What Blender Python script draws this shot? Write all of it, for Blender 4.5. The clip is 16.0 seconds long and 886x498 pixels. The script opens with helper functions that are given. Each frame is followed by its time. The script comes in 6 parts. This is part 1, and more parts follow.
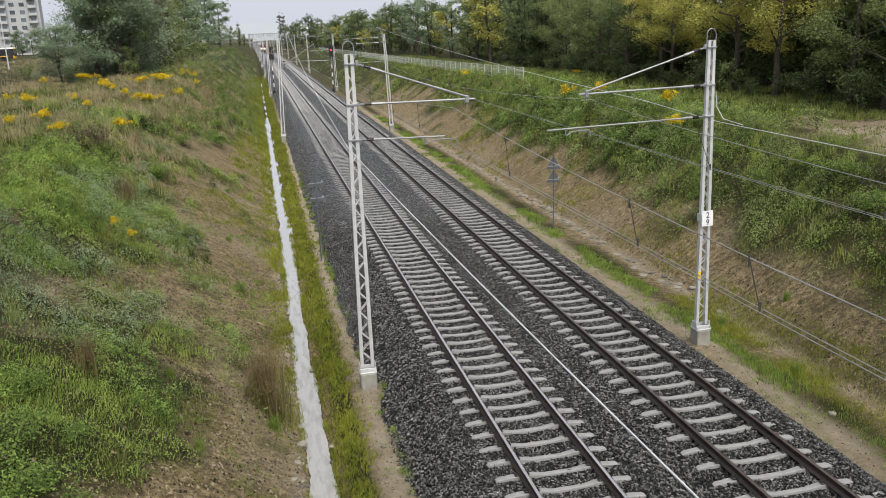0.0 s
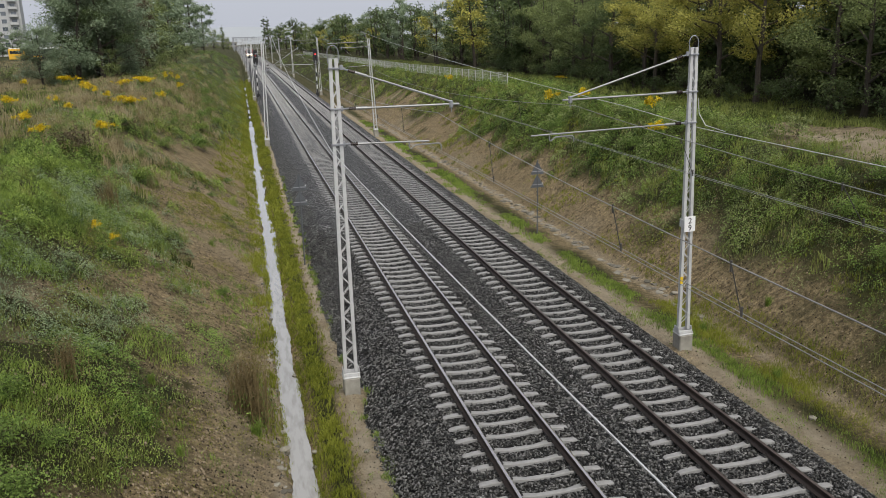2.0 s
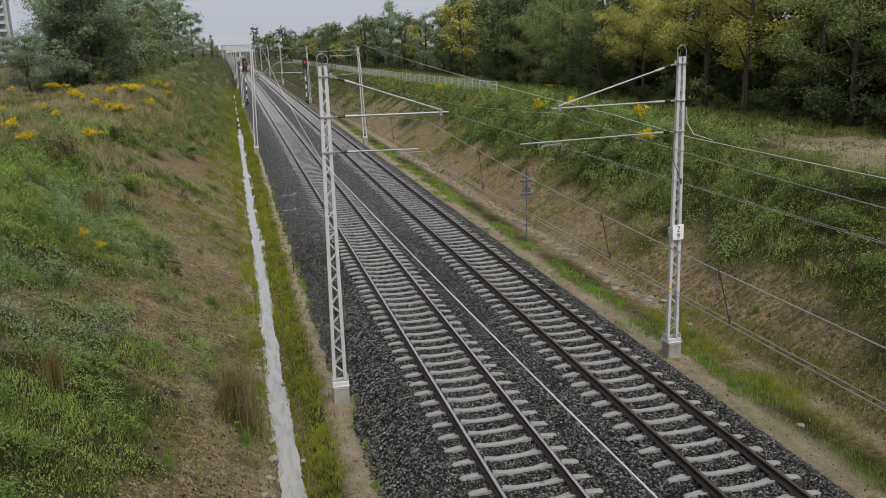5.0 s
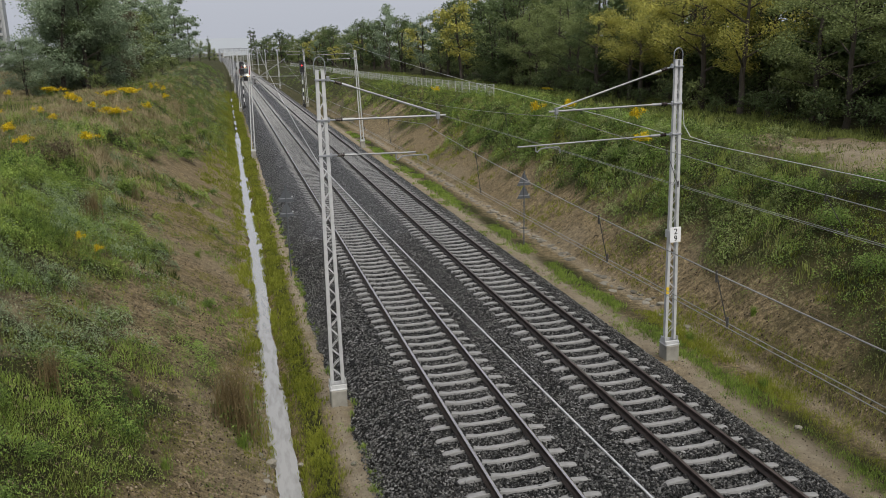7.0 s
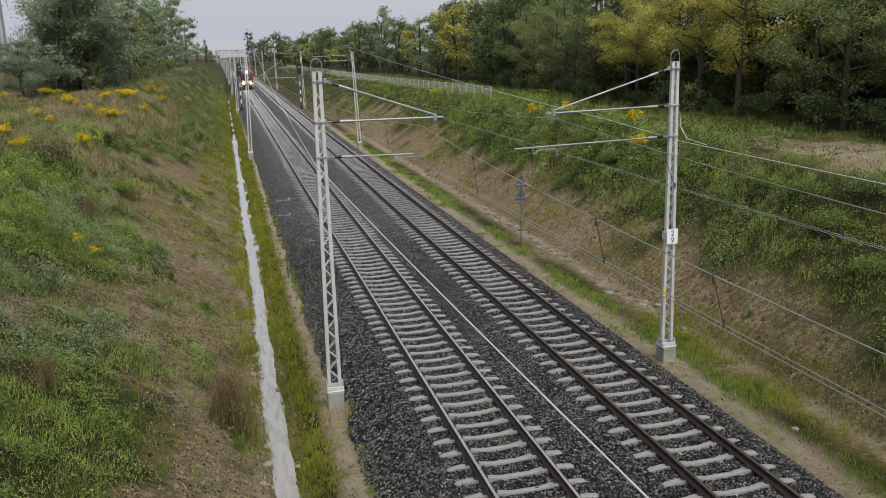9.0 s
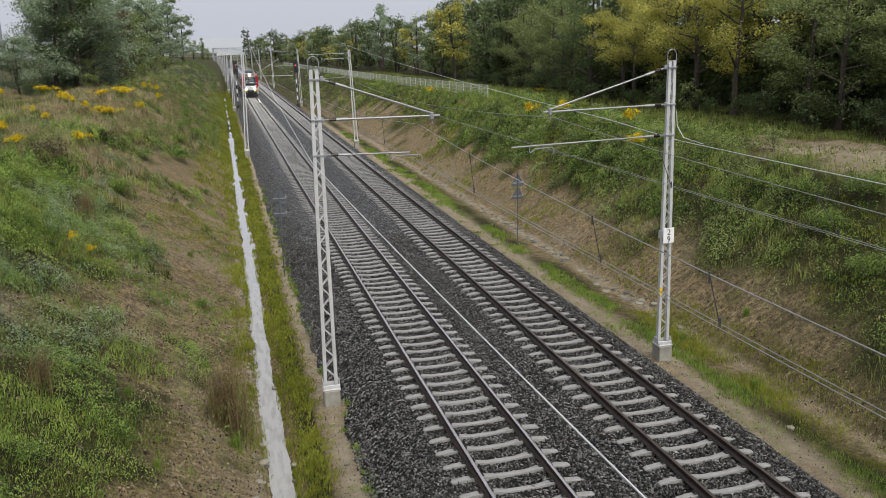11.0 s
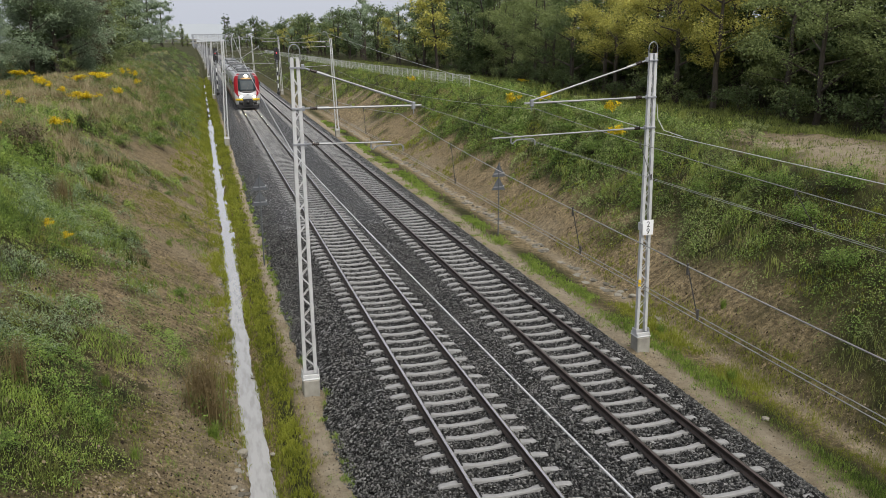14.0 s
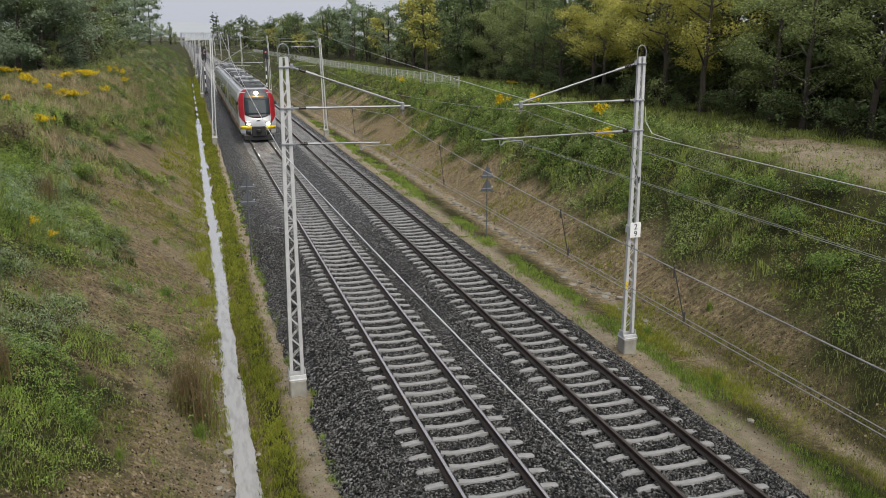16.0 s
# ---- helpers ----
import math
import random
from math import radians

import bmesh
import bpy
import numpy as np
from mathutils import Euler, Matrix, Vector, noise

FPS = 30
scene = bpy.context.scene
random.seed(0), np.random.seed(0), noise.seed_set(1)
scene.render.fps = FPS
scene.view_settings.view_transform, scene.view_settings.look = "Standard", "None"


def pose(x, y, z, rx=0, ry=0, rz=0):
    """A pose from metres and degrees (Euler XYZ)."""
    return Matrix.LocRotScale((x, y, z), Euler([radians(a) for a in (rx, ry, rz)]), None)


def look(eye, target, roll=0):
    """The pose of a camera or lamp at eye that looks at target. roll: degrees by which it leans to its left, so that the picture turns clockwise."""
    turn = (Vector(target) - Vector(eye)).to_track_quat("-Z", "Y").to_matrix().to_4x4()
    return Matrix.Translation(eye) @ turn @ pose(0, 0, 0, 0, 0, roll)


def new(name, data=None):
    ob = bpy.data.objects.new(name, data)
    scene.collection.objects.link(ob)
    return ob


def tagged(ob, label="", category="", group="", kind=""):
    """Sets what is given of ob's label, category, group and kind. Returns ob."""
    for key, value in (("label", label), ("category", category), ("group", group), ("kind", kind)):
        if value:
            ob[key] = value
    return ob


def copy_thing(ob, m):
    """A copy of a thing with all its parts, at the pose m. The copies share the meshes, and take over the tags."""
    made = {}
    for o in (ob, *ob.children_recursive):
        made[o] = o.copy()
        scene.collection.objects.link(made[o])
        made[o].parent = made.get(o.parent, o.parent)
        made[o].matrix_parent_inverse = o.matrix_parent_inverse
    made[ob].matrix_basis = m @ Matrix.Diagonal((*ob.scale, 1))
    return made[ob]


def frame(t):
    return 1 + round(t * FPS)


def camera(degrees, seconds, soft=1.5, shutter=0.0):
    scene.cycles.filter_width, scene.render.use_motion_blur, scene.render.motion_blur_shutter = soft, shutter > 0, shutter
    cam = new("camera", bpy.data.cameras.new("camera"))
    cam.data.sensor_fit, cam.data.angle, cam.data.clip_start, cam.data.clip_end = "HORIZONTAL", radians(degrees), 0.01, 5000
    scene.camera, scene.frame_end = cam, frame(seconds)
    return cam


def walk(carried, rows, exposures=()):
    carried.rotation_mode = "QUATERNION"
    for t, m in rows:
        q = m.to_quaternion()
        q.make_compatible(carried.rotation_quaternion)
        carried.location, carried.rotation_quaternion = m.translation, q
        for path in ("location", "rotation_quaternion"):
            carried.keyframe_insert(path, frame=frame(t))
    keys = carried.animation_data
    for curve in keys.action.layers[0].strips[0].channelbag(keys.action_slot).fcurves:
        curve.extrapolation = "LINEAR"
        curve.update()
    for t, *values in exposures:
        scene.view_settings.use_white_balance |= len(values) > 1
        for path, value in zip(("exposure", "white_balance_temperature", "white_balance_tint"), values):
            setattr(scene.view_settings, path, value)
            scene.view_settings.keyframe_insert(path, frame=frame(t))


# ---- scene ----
FOV = 58.02
EYE = (-5.166, 0.0, 8.584)
cam = camera(FOV, 16.0, soft=0.6)
walk(cam, [
    (0, pose(*EYE, 74.559, 1.781, -12.916)),
    (0.5, pose(*EYE, 74.540, 1.732, -13.122)),
    (1, pose(*EYE, 74.577, 1.575, -13.477)),
    (1.5, pose(*EYE, 74.680, 1.508, -13.673)),
    (2, pose(*EYE, 74.868, 1.323, -13.984)),
    (2.5, pose(*EYE, 75.090, 1.157, -14.398)),
    (3, pose(*EYE, 75.201, 1.095, -14.553)),
    (3.5, pose(*EYE, 75.255, 1.097, -14.593)),
    (4, pose(*EYE, 75.315, 1.098, -14.634)),
    (6.5, pose(*EYE, 75.584, 1.199, -14.861)),
    (7, pose(*EYE, 75.640, 1.202, -14.921)),
    (7.5, pose(*EYE, 75.700, 1.190, -14.978)),
    (8, pose(*EYE, 75.753, 1.213, -15.025)),
    (8.5, pose(*EYE, 75.805, 1.236, -15.059)),
    (9, pose(*EYE, 75.766, 1.152, -15.122)),
    (11.5, pose(*EYE, 75.557, 0.897, -15.479)),
    (12, pose(*EYE, 75.396, 0.823, -15.790)),
    (12.5, pose(*EYE, 75.258, 0.681, -16.039)),
    (13, pose(*EYE, 75.165, 0.548, -16.219)),
    (13.5, pose(*EYE, 75.114, 0.421, -16.344)),
    (14, pose(*EYE, 74.945, 0.196, -16.567)),
    (14.5, pose(*EYE, 74.875, 0.023, -16.726)),
    (15, pose(*EYE, 74.930, 0.011, -16.782)),
    (15.5, pose(*EYE, 74.988, -0.179, -17.011)),
    (16, pose(*EYE, 75.018, -0.409, -17.293)),
], exposures=[(0, 0.45), (1, 0.29), (2, 0.12), (4, 0.03), (7, -0.02), (9, 0.08), (11.5, 0.23), (12.5, 0.28), (14.5, 0.23), (16, 0.15)])

# ---- light: an overcast, wet day ----
world = bpy.data.worlds.new("overcast_sky")
scene.world = world
world.use_nodes = True
wn, wl = world.node_tree.nodes, world.node_tree.links
wn.clear()
sky = wn.new("ShaderNodeTexSky")
sky.sky_type, sky.sun_disc = "NISHITA", False
sky.sun_elevation, sky.sun_rotation = radians(55), radians(172)
sky.air_density, sky.dust_density, sky.ozone_density = 1.0, 6.0, 1.0
grey = wn.new("ShaderNodeHueSaturation")
grey.inputs["Saturation"].default_value = 0.12
cloud = wn.new("ShaderNodeMixRGB")
cloud.inputs["Fac"].default_value = 0.80
cloud.inputs["Color2"].default_value = (5.85, 6.15, 6.95, 1)
back = wn.new("ShaderNodeBackground")
back.inputs["Strength"].default_value = 0.10
wout = wn.new("ShaderNodeOutputWorld")
wl.new(sky.outputs["Color"], grey.inputs["Color"])
wl.new(grey.outputs["Color"], cloud.inputs["Color1"])
wl.new(cloud.outputs["Color"], back.inputs["Color"])
wl.new(back.outputs["Background"], wout.inputs["Surface"])
sun = new("sun", bpy.data.lights.new("sun", "SUN"))
sun.data.energy, sun.data.angle, sun.data.color = 2.9, radians(45), (1.0, 0.955, 0.87)
sun.matrix_world = look((0, 0, 60), (-6, 42, 0))


# ---- materials ----
def material(name, a, b, scale=8.0, rough=0.7, bump=0.3, fine=60.0, metal=0.0, each="", spec=0.5, far=1.2, through_light=0.0, vary=0.6):
    """Two colours mixed by noise at two scales, with fine relief. each: 'object' or 'island' varies it piece by piece."""
    m = bpy.data.materials.new(name)
    m.use_nodes = True
    n, l = m.node_tree.nodes, m.node_tree.links
    p = n["Principled BSDF"]
    co = n.new("ShaderNodeTexCoord")
    big, small = n.new("ShaderNodeTexNoise"), n.new("ShaderNodeTexNoise")
    big.inputs["Scale"].default_value, small.inputs["Scale"].default_value = far, scale
    big.inputs["Detail"].default_value, small.inputs["Detail"].default_value = 3, 6
    l.new(co.outputs["Object"], big.inputs["Vector"])
    l.new(co.outputs["Object"], small.inputs["Vector"])
    add = n.new("ShaderNodeMath")
    add.operation = "MULTIPLY_ADD"
    add.inputs[1].default_value = 0.55
    l.new(big.outputs["Fac"], add.inputs[0])
    half = n.new("ShaderNodeMath")
    half.operation = "MULTIPLY"
    half.inputs[1].default_value = 0.45
    l.new(small.outputs["Fac"], half.inputs[0])
    l.new(half.outputs[0], add.inputs[2])
    last = add.outputs[0]
    if each:
        src = n.new("ShaderNodeObjectInfo" if each == "object" else "ShaderNodeNewGeometry")
        out = src.outputs["Random" if each == "object" else "Random Per Island"]
        mixf = n.new("ShaderNodeMath")
        mixf.operation = "MULTIPLY_ADD"
        mixf.inputs[1].default_value = vary
        l.new(out, mixf.inputs[0])
        sub = n.new("ShaderNodeMath")
        sub.operation = "MULTIPLY_ADD"
        sub.inputs[1].default_value, sub.inputs[2].default_value = 1.1 - 0.5 * vary, -0.05 - 0.25 * vary
        l.new(last, sub.inputs[0])
        l.new(sub.outputs[0], mixf.inputs[2])
        last = mixf.outputs[0]
    ramp = n.new("ShaderNodeValToRGB")
    ramp.color_ramp.elements[0].position, ramp.color_ramp.elements[1].position = 0.30, 0.70
    ramp.color_ramp.elements[0].color, ramp.color_ramp.elements[1].color = (*a, 1), (*b, 1)
    l.new(last, ramp.inputs["Fac"])
    l.new(ramp.outputs["Color"], p.inputs["Base Color"])
    p.inputs["Roughness"].default_value, p.inputs["Metallic"].default_value = rough, metal
    p.inputs["Specular IOR Level"].default_value = spec
    if bump:
        g = n.new("ShaderNodeTexNoise")
        g.inputs["Scale"].default_value, g.inputs["Detail"].default_value = fine, 4
        l.new(co.outputs["Object"], g.inputs["Vector"])
        bp = n.new("ShaderNodeBump")
        bp.inputs["Strength"].default_value, bp.inputs["Distance"].default_value = bump, 0.02
        l.new(g.outputs["Fac"], bp.inputs["Height"])
        l.new(bp.outputs["Normal"], p.inputs["Normal"])
    if through_light:
        tr = n.new("ShaderNodeBsdfTranslucent")
        l.new(ramp.outputs["Color"], tr.inputs["Color"])
        mx = n.new("ShaderNodeMixShader")
        mx.inputs["Fac"].default_value = through_light
        l.new(p.outputs["BSDF"], mx.inputs[1])
        l.new(tr.outputs["BSDF"], mx.inputs[2])
        l.new(mx.outputs["Shader"], n["Material Output"].inputs["Surface"])
    return m


def glow(name, colour, strength):
    m = bpy.data.materials.new(name)
    m.use_nodes = True
    p = m.node_tree.nodes["Principled BSDF"]
    p.inputs["Base Color"].default_value = (*colour, 1)
    p.inputs["Emission Color"].default_value = (*colour, 1)
    p.inputs["Emission Strength"].default_value = strength
    return m


def ballast_material():
    """Wet crushed basalt: cells of differing grey with deep joints."""
    m = bpy.data.materials.new("crushed_stone")
    m.use_nodes = True
    n, l = m.node_tree.nodes, m.node_tree.links
    p = n["Principled BSDF"]
    co = n.new("ShaderNodeTexCoord")
    cells, edge = n.new("ShaderNodeTexVoronoi"), n.new("ShaderNodeTexVoronoi")
    warp = n.new("ShaderNodeTexNoise")
    warp.inputs["Scale"].default_value = 14
    vm = n.new("ShaderNodeVectorMath")
    vm.operation = "MULTIPLY_ADD"
    vm.inputs[1].default_value = (0.05, 0.05, 0.05)
    l.new(co.outputs["Object"], warp.inputs["Vector"])
    l.new(warp.outputs["Color"], vm.inputs[0])
    l.new(co.outputs["Object"], vm.inputs[2])
    for v in (cells, edge):
        v.inputs["Scale"].default_value = 17
        l.new(vm.outputs["Vector"], v.inputs["Vector"])
    ramp = n.new("ShaderNodeValToRGB")
    e = ramp.color_ramp.elements
    e[0].position, e[0].color = 0.0, (0.002, 0.002, 0.002, 1)
    e[1].position, e[1].color = 0.70, (0.015, 0.015, 0.015, 1)
    x = e.new(0.90)
    x.color = (0.24, 0.237, 0.23, 1)
    sep = n.new("ShaderNodeSeparateColor")
    l.new(cells.outputs["Color"], sep.inputs["Color"])
    l.new(sep.outputs["Red"], ramp.inputs["Fac"])
    big = n.new("ShaderNodeTexNoise")
    big.inputs["Scale"].default_value, big.inputs["Detail"].default_value = 0.5, 4
    l.new(co.outputs["Object"], big.inputs["Vector"])
    mixc = n.new("ShaderNodeMixRGB")
    mixc.blend_type = "MIX"
    mixc.inputs["Color2"].default_value = (0.085, 0.075, 0.065, 1)
    br = n.new("ShaderNodeMapRange")
    br.inputs["From Min"].default_value, br.inputs["From Max"].default_value = 0.5, 0.8
    br.inputs["To Max"].default_value = 0.25
    l.new(big.outputs["Fac"], br.inputs["Value"])
    l.new(br.outputs["Result"], mixc.inputs["Fac"])
    l.new(ramp.outputs["Color"], mixc.inputs["Color1"])
    lump, lr, mul = n.new("ShaderNodeTexNoise"), n.new("ShaderNodeMapRange"), n.new("ShaderNodeMixRGB")
    lump.inputs["Scale"].default_value, lump.inputs["Detail"].default_value, lump.inputs["Roughness"].default_value = 5, 6, 0.8
    lr.inputs["From Min"].default_value, lr.inputs["From Max"].default_value = 0.35, 0.65
    lr.inputs["To Min"].default_value, lr.inputs["To Max"].default_value = 0.35, 1.9
    mul.blend_type = "MULTIPLY"
    mul.inputs["Fac"].default_value = 1.0
    l.new(co.outputs["Object"], lump.inputs["Vector"])
    l.new(lump.outputs["Fac"], lr.inputs["Value"])
    l.new(mixc.outputs["Color"], mul.inputs["Color1"])
    l.new(lr.outputs["Result"], mul.inputs["Color2"])
    l.new(mul.outputs["Color"], p.inputs["Base Color"])
    p.inputs["Roughness"].default_value = 0.42
    p.inputs["Specular IOR Level"].default_value = 0.10
    tilt = n.new("ShaderNodeMath")
    tilt.operation = "MULTIPLY_ADD"
    tilt.inputs[1].default_value = -1.0
    l.new(edge.outputs["Distance"], tilt.inputs[0])
    l.new(sep.outputs["Green"], tilt.inputs[2])
    bp = n.new("ShaderNodeBump")
    bp.inputs["Strength"].default_value, bp.inputs["Distance"].default_value = 1.0, 0.05
    l.new(tilt.outputs[0], bp.inputs["Height"])
    l.new(bp.outputs["Normal"], p.inputs["Normal"])
    return m


def soil_material():
    """Ground: bare loam, sand and shade-darkened green cover, by the masks that the mesh carries."""
    m = bpy.data.materials.new("earth")
    m.use_nodes = True
    n, l = m.node_tree.nodes, m.node_tree.links
    p = n["Principled BSDF"]
    co = n.new("ShaderNodeTexCoord")

    def noise_ramp(scale, c0, c1, lo=0.32, hi=0.7, stretch=None):
        t = n.new("ShaderNodeTexNoise")
        t.inputs["Scale"].default_value, t.inputs["Detail"].default_value = scale, 12
        t.inputs["Roughness"].default_value = 0.76
        src = co.outputs["Object"]
        if stretch:
            mp = n.new("ShaderNodeMapping")
            mp.inputs["Scale"].default_value = stretch
            l.new(src, mp.inputs["Vector"])
            src = mp.outputs["Vector"]
        l.new(src, t.inputs["Vector"])
        r = n.new("ShaderNodeValToRGB")
        r.color_ramp.elements[0].position, r.color_ramp.elements[1].position = lo, hi
        r.color_ramp.elements[0].color, r.color_ramp.elements[1].color = (*c0, 1), (*c1, 1)
        l.new(t.outputs["Fac"], r.inputs["Fac"])
        return r.outputs["Color"]
    soil = noise_ramp(3.6, (0.100, 0.078, 0.046), (0.48, 0.384, 0.232), 0.36, 0.66, stretch=(0.8, 1.5, 0.8))
    sand = noise_ramp(3.0, (0.26, 0.212, 0.148), (0.44, 0.378, 0.280))
    # thatch and earth, deepened to put the shade between plants into the colour
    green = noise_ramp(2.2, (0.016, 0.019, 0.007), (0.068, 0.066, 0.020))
    # fine dark mottling paints shaded gaps between soil crumbs
    crumb_shade = noise_ramp(24, (0.42, 0.41, 0.40), (1.3, 1.28, 1.22), 0.40, 0.62)
    crumb_shaded = n.new("ShaderNodeMixRGB")
    crumb_shaded.blend_type = "MULTIPLY"
    crumb_shaded.inputs["Fac"].default_value = 0.85
    l.new(soil, crumb_shaded.inputs["Color1"])
    l.new(crumb_shade, crumb_shaded.inputs["Color2"])
    # coarser mottling of the same sort, for shaded hollows between lumps
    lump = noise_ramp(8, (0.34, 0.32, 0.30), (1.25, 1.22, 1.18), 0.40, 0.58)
    lump_shaded = n.new("ShaderNodeMixRGB")
    lump_shaded.blend_type = "MULTIPLY"
    lump_shaded.inputs["Fac"].default_value = 0.75
    l.new(crumb_shaded.outputs["Color"], lump_shaded.inputs["Color1"])
    l.new(lump, lump_shaded.inputs["Color2"])
    base = lump_shaded.outputs["Color"]
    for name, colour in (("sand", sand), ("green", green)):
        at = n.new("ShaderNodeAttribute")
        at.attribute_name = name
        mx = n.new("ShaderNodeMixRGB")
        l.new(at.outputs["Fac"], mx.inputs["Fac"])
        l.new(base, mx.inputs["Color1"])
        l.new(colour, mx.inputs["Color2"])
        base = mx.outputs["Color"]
    # scattered pale pebbles
    vo = n.new("ShaderNodeTexVoronoi")
    vo.inputs["Scale"].default_value = 9
    l.new(co.outputs["Object"], vo.inputs["Vector"])
    sp = n.new("ShaderNodeMapRange")
    sp.inputs["From Min"].default_value, sp.inputs["From Max"].default_value = 0.16, 0.10
    sp.inputs["To Max"].default_value = 0.25
    l.new(vo.outputs["Distance"], sp.inputs["Value"])
    mx = n.new("ShaderNodeMixRGB")
    mx.inputs["Color2"].default_value = (0.22, 0.19, 0.14, 1)
    l.new(sp.outputs["Result"], mx.inputs["Fac"])
    l.new(base, mx.inputs["Color1"])
    l.new(mx.outputs["Color"], p.inputs["Base Color"])
    p.inputs["Roughness"].default_value = 0.85
    p.inputs["Specular IOR Level"].default_value = 0.15
    g = n.new("ShaderNodeTexNoise")
    g.inputs["Scale"].default_value, g.inputs["Detail"].default_value, g.inputs["Roughness"].default_value = 12, 10, 0.75
    l.new(co.outputs["Object"], g.inputs["Vector"])
    bp = n.new("ShaderNodeBump")
    bp.inputs["Strength"].default_value, bp.inputs["Distance"].default_value = 1.0, 0.16
    l.new(g.outputs["Fac"], bp.inputs["Height"])
    l.new(bp.outputs["Normal"], p.inputs["Normal"])
    return m


BALLAST = ballast_material()
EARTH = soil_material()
STONE = material("basalt_stone", (0.010, 0.010, 0.0105), (0.150, 0.147, 0.141), 20, 0.30, 0.2, 80, each="island", spec=0.45)
ramp = STONE.node_tree.nodes["Color Ramp"].color_ramp
for at, grey_level in ((0.18, 0.006), (0.50, 0.026), (0.80, 0.085), (1.0, 0.24)):
    stop = ramp.elements[0] if at == 0.18 else ramp.elements[len(ramp.elements) - 1] if at == 1.0 else ramp.elements.new(at)
    stop.position, stop.color = at, (grey_level, grey_level * 0.985, grey_level * 0.96, 1)
PALE_STONE = material("limestone_rubble", (0.085, 0.075, 0.055), (0.235, 0.215, 0.172), 12, 0.7, 0.4, 50, each="object")
CONCRETE = material("wet_concrete", (0.165, 0.163, 0.160), (0.285, 0.282, 0.275), 9, 0.5, 0.25, 90)
FOOTING = material("cast_concrete", (0.18, 0.17, 0.145), (0.34, 0.325, 0.285), 6, 0.75, 0.4, 50)
RAIL_RUST = material("rusty_rail_steel", (0.020, 0.015, 0.013), (0.060, 0.042, 0.034), 25, 0.55, 0.3, 120, 0.3)
RAIL_TOP = material("worn_rail_steel", (0.46, 0.43, 0.42), (0.66, 0.63, 0.62), 12, 0.17, 0.03, 60, 0.9)
RAIL_BROWN = material("brown_rail_steel", (0.075, 0.055, 0.046), (0.16, 0.125, 0.11), 12, 0.28, 0.03, 60, 0.7)
CLIP = material("clip_steel", (0.015, 0.015, 0.016), (0.05, 0.047, 0.045), 30, 0.5, 0.1, 60, 0.4)
GALV = material("galvanised_steel", (0.42, 0.425, 0.43), (0.60, 0.60, 0.60), 7, 0.5, 0.1, 70, 0.15)
GALV_DULL = material("dull_zinc", (0.22, 0.23, 0.25), (0.36, 0.37, 0.39), 9, 0.5, 0.1, 70, 0.5)
TUBE = material("grey_tube_steel", (0.20, 0.205, 0.205), (0.33, 0.335, 0.335), 6, 0.42, 0.05, 60, 0.4)
WIRE = material("stranded_wire", (0.20, 0.20, 0.20), (0.34, 0.34, 0.33), 12, 0.5, 0.2, 200, 0.5)
WIRE_PALE = material("aluminium_wire", (0.50, 0.51, 0.52), (0.68, 0.68, 0.69), 12, 0.45, 0.2, 200, 0.4)
WIRE_DARK = material("copper_wire", (0.045, 0.042, 0.04), (0.10, 0.095, 0.09), 12, 0.5, 0.2, 200, 0.4)
INSULATOR = material("brown_insulator", (0.02, 0.014, 0.012), (0.05, 0.035, 0.03), 10, 0.25, 0.0)
WHITE = material("white_enamel", (0.70, 0.71, 0.72), (0.82, 0.82, 0.81), 5, 0.4, 0.05)
BLACK = material("black_enamel", (0.012, 0.012, 0.013), (0.03, 0.03, 0.032), 8, 0.45, 0.05)
RED = material("red_enamel", (0.20, 0.005, 0.010), (0.27, 0.009, 0.015), 5, 0.42, 0.0, spec=0.25)
YELLOW = material("yellow_enamel", (0.62, 0.42, 0.02), (0.78, 0.55, 0.04), 5, 0.4, 0.0)
SIGN_BACK = material("weathered_sign_back", (0.075, 0.082, 0.092), (0.13, 0.138, 0.15), 6, 0.6, 0.05, 60, 0.2)
BARK = material("bark", (0.030, 0.024, 0.018), (0.085, 0.068, 0.052), 14, 0.85, 0.7, 30)
WATER = None


def leaf_material(name, a, b, rough=0.5, light=0.35):
    """Leaves vary one by one, and by the plant colour and painted shade that the mesh may carry."""
    m = material(name, a, b, 3.0, rough, 0.0, each="island", far=0.3, through_light=light, spec=0.12, vary=0.24)
    n, l = m.node_tree.nodes, m.node_tree.links
    ramp_in = n["Color Ramp"].inputs["Fac"]
    stops = n["Color Ramp"].color_ramp.elements
    stops[0].position, stops[1].position = 0.26, 0.68
    tone_shade, plus = n.new("ShaderNodeAttribute"), n.new("ShaderNodeMath")
    tone_shade.attribute_name, plus.operation = "tone_shade", "ADD"
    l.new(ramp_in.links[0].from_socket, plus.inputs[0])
    l.new(tone_shade.outputs["Fac"], plus.inputs[1])
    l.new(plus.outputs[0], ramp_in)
    return m


def set_tone_shade(me, values, corners):
    """Gives each piece's plant colour and painted shade to all its corners."""
    at = me.attributes.new("tone_shade", "FLOAT", "POINT")
    at.data.foreach_set("value", np.repeat(values, corners).astype(np.float32))
    return me


GRASS = leaf_material("grass_green", (0.032, 0.050, 0.012), (0.285, 0.325, 0.092), light=0.28)
GRASS_DRY = leaf_material("grass_straw", (0.19, 0.155, 0.080), (0.44, 0.37, 0.225))
GRASS_LUSH = leaf_material("grass_lush", (0.032, 0.066, 0.010), (0.300, 0.400, 0.085), light=0.28)
GRASS_MOSS = leaf_material("grass_moss", (0.094, 0.116, 0.014), (0.300, 0.320, 0.050))
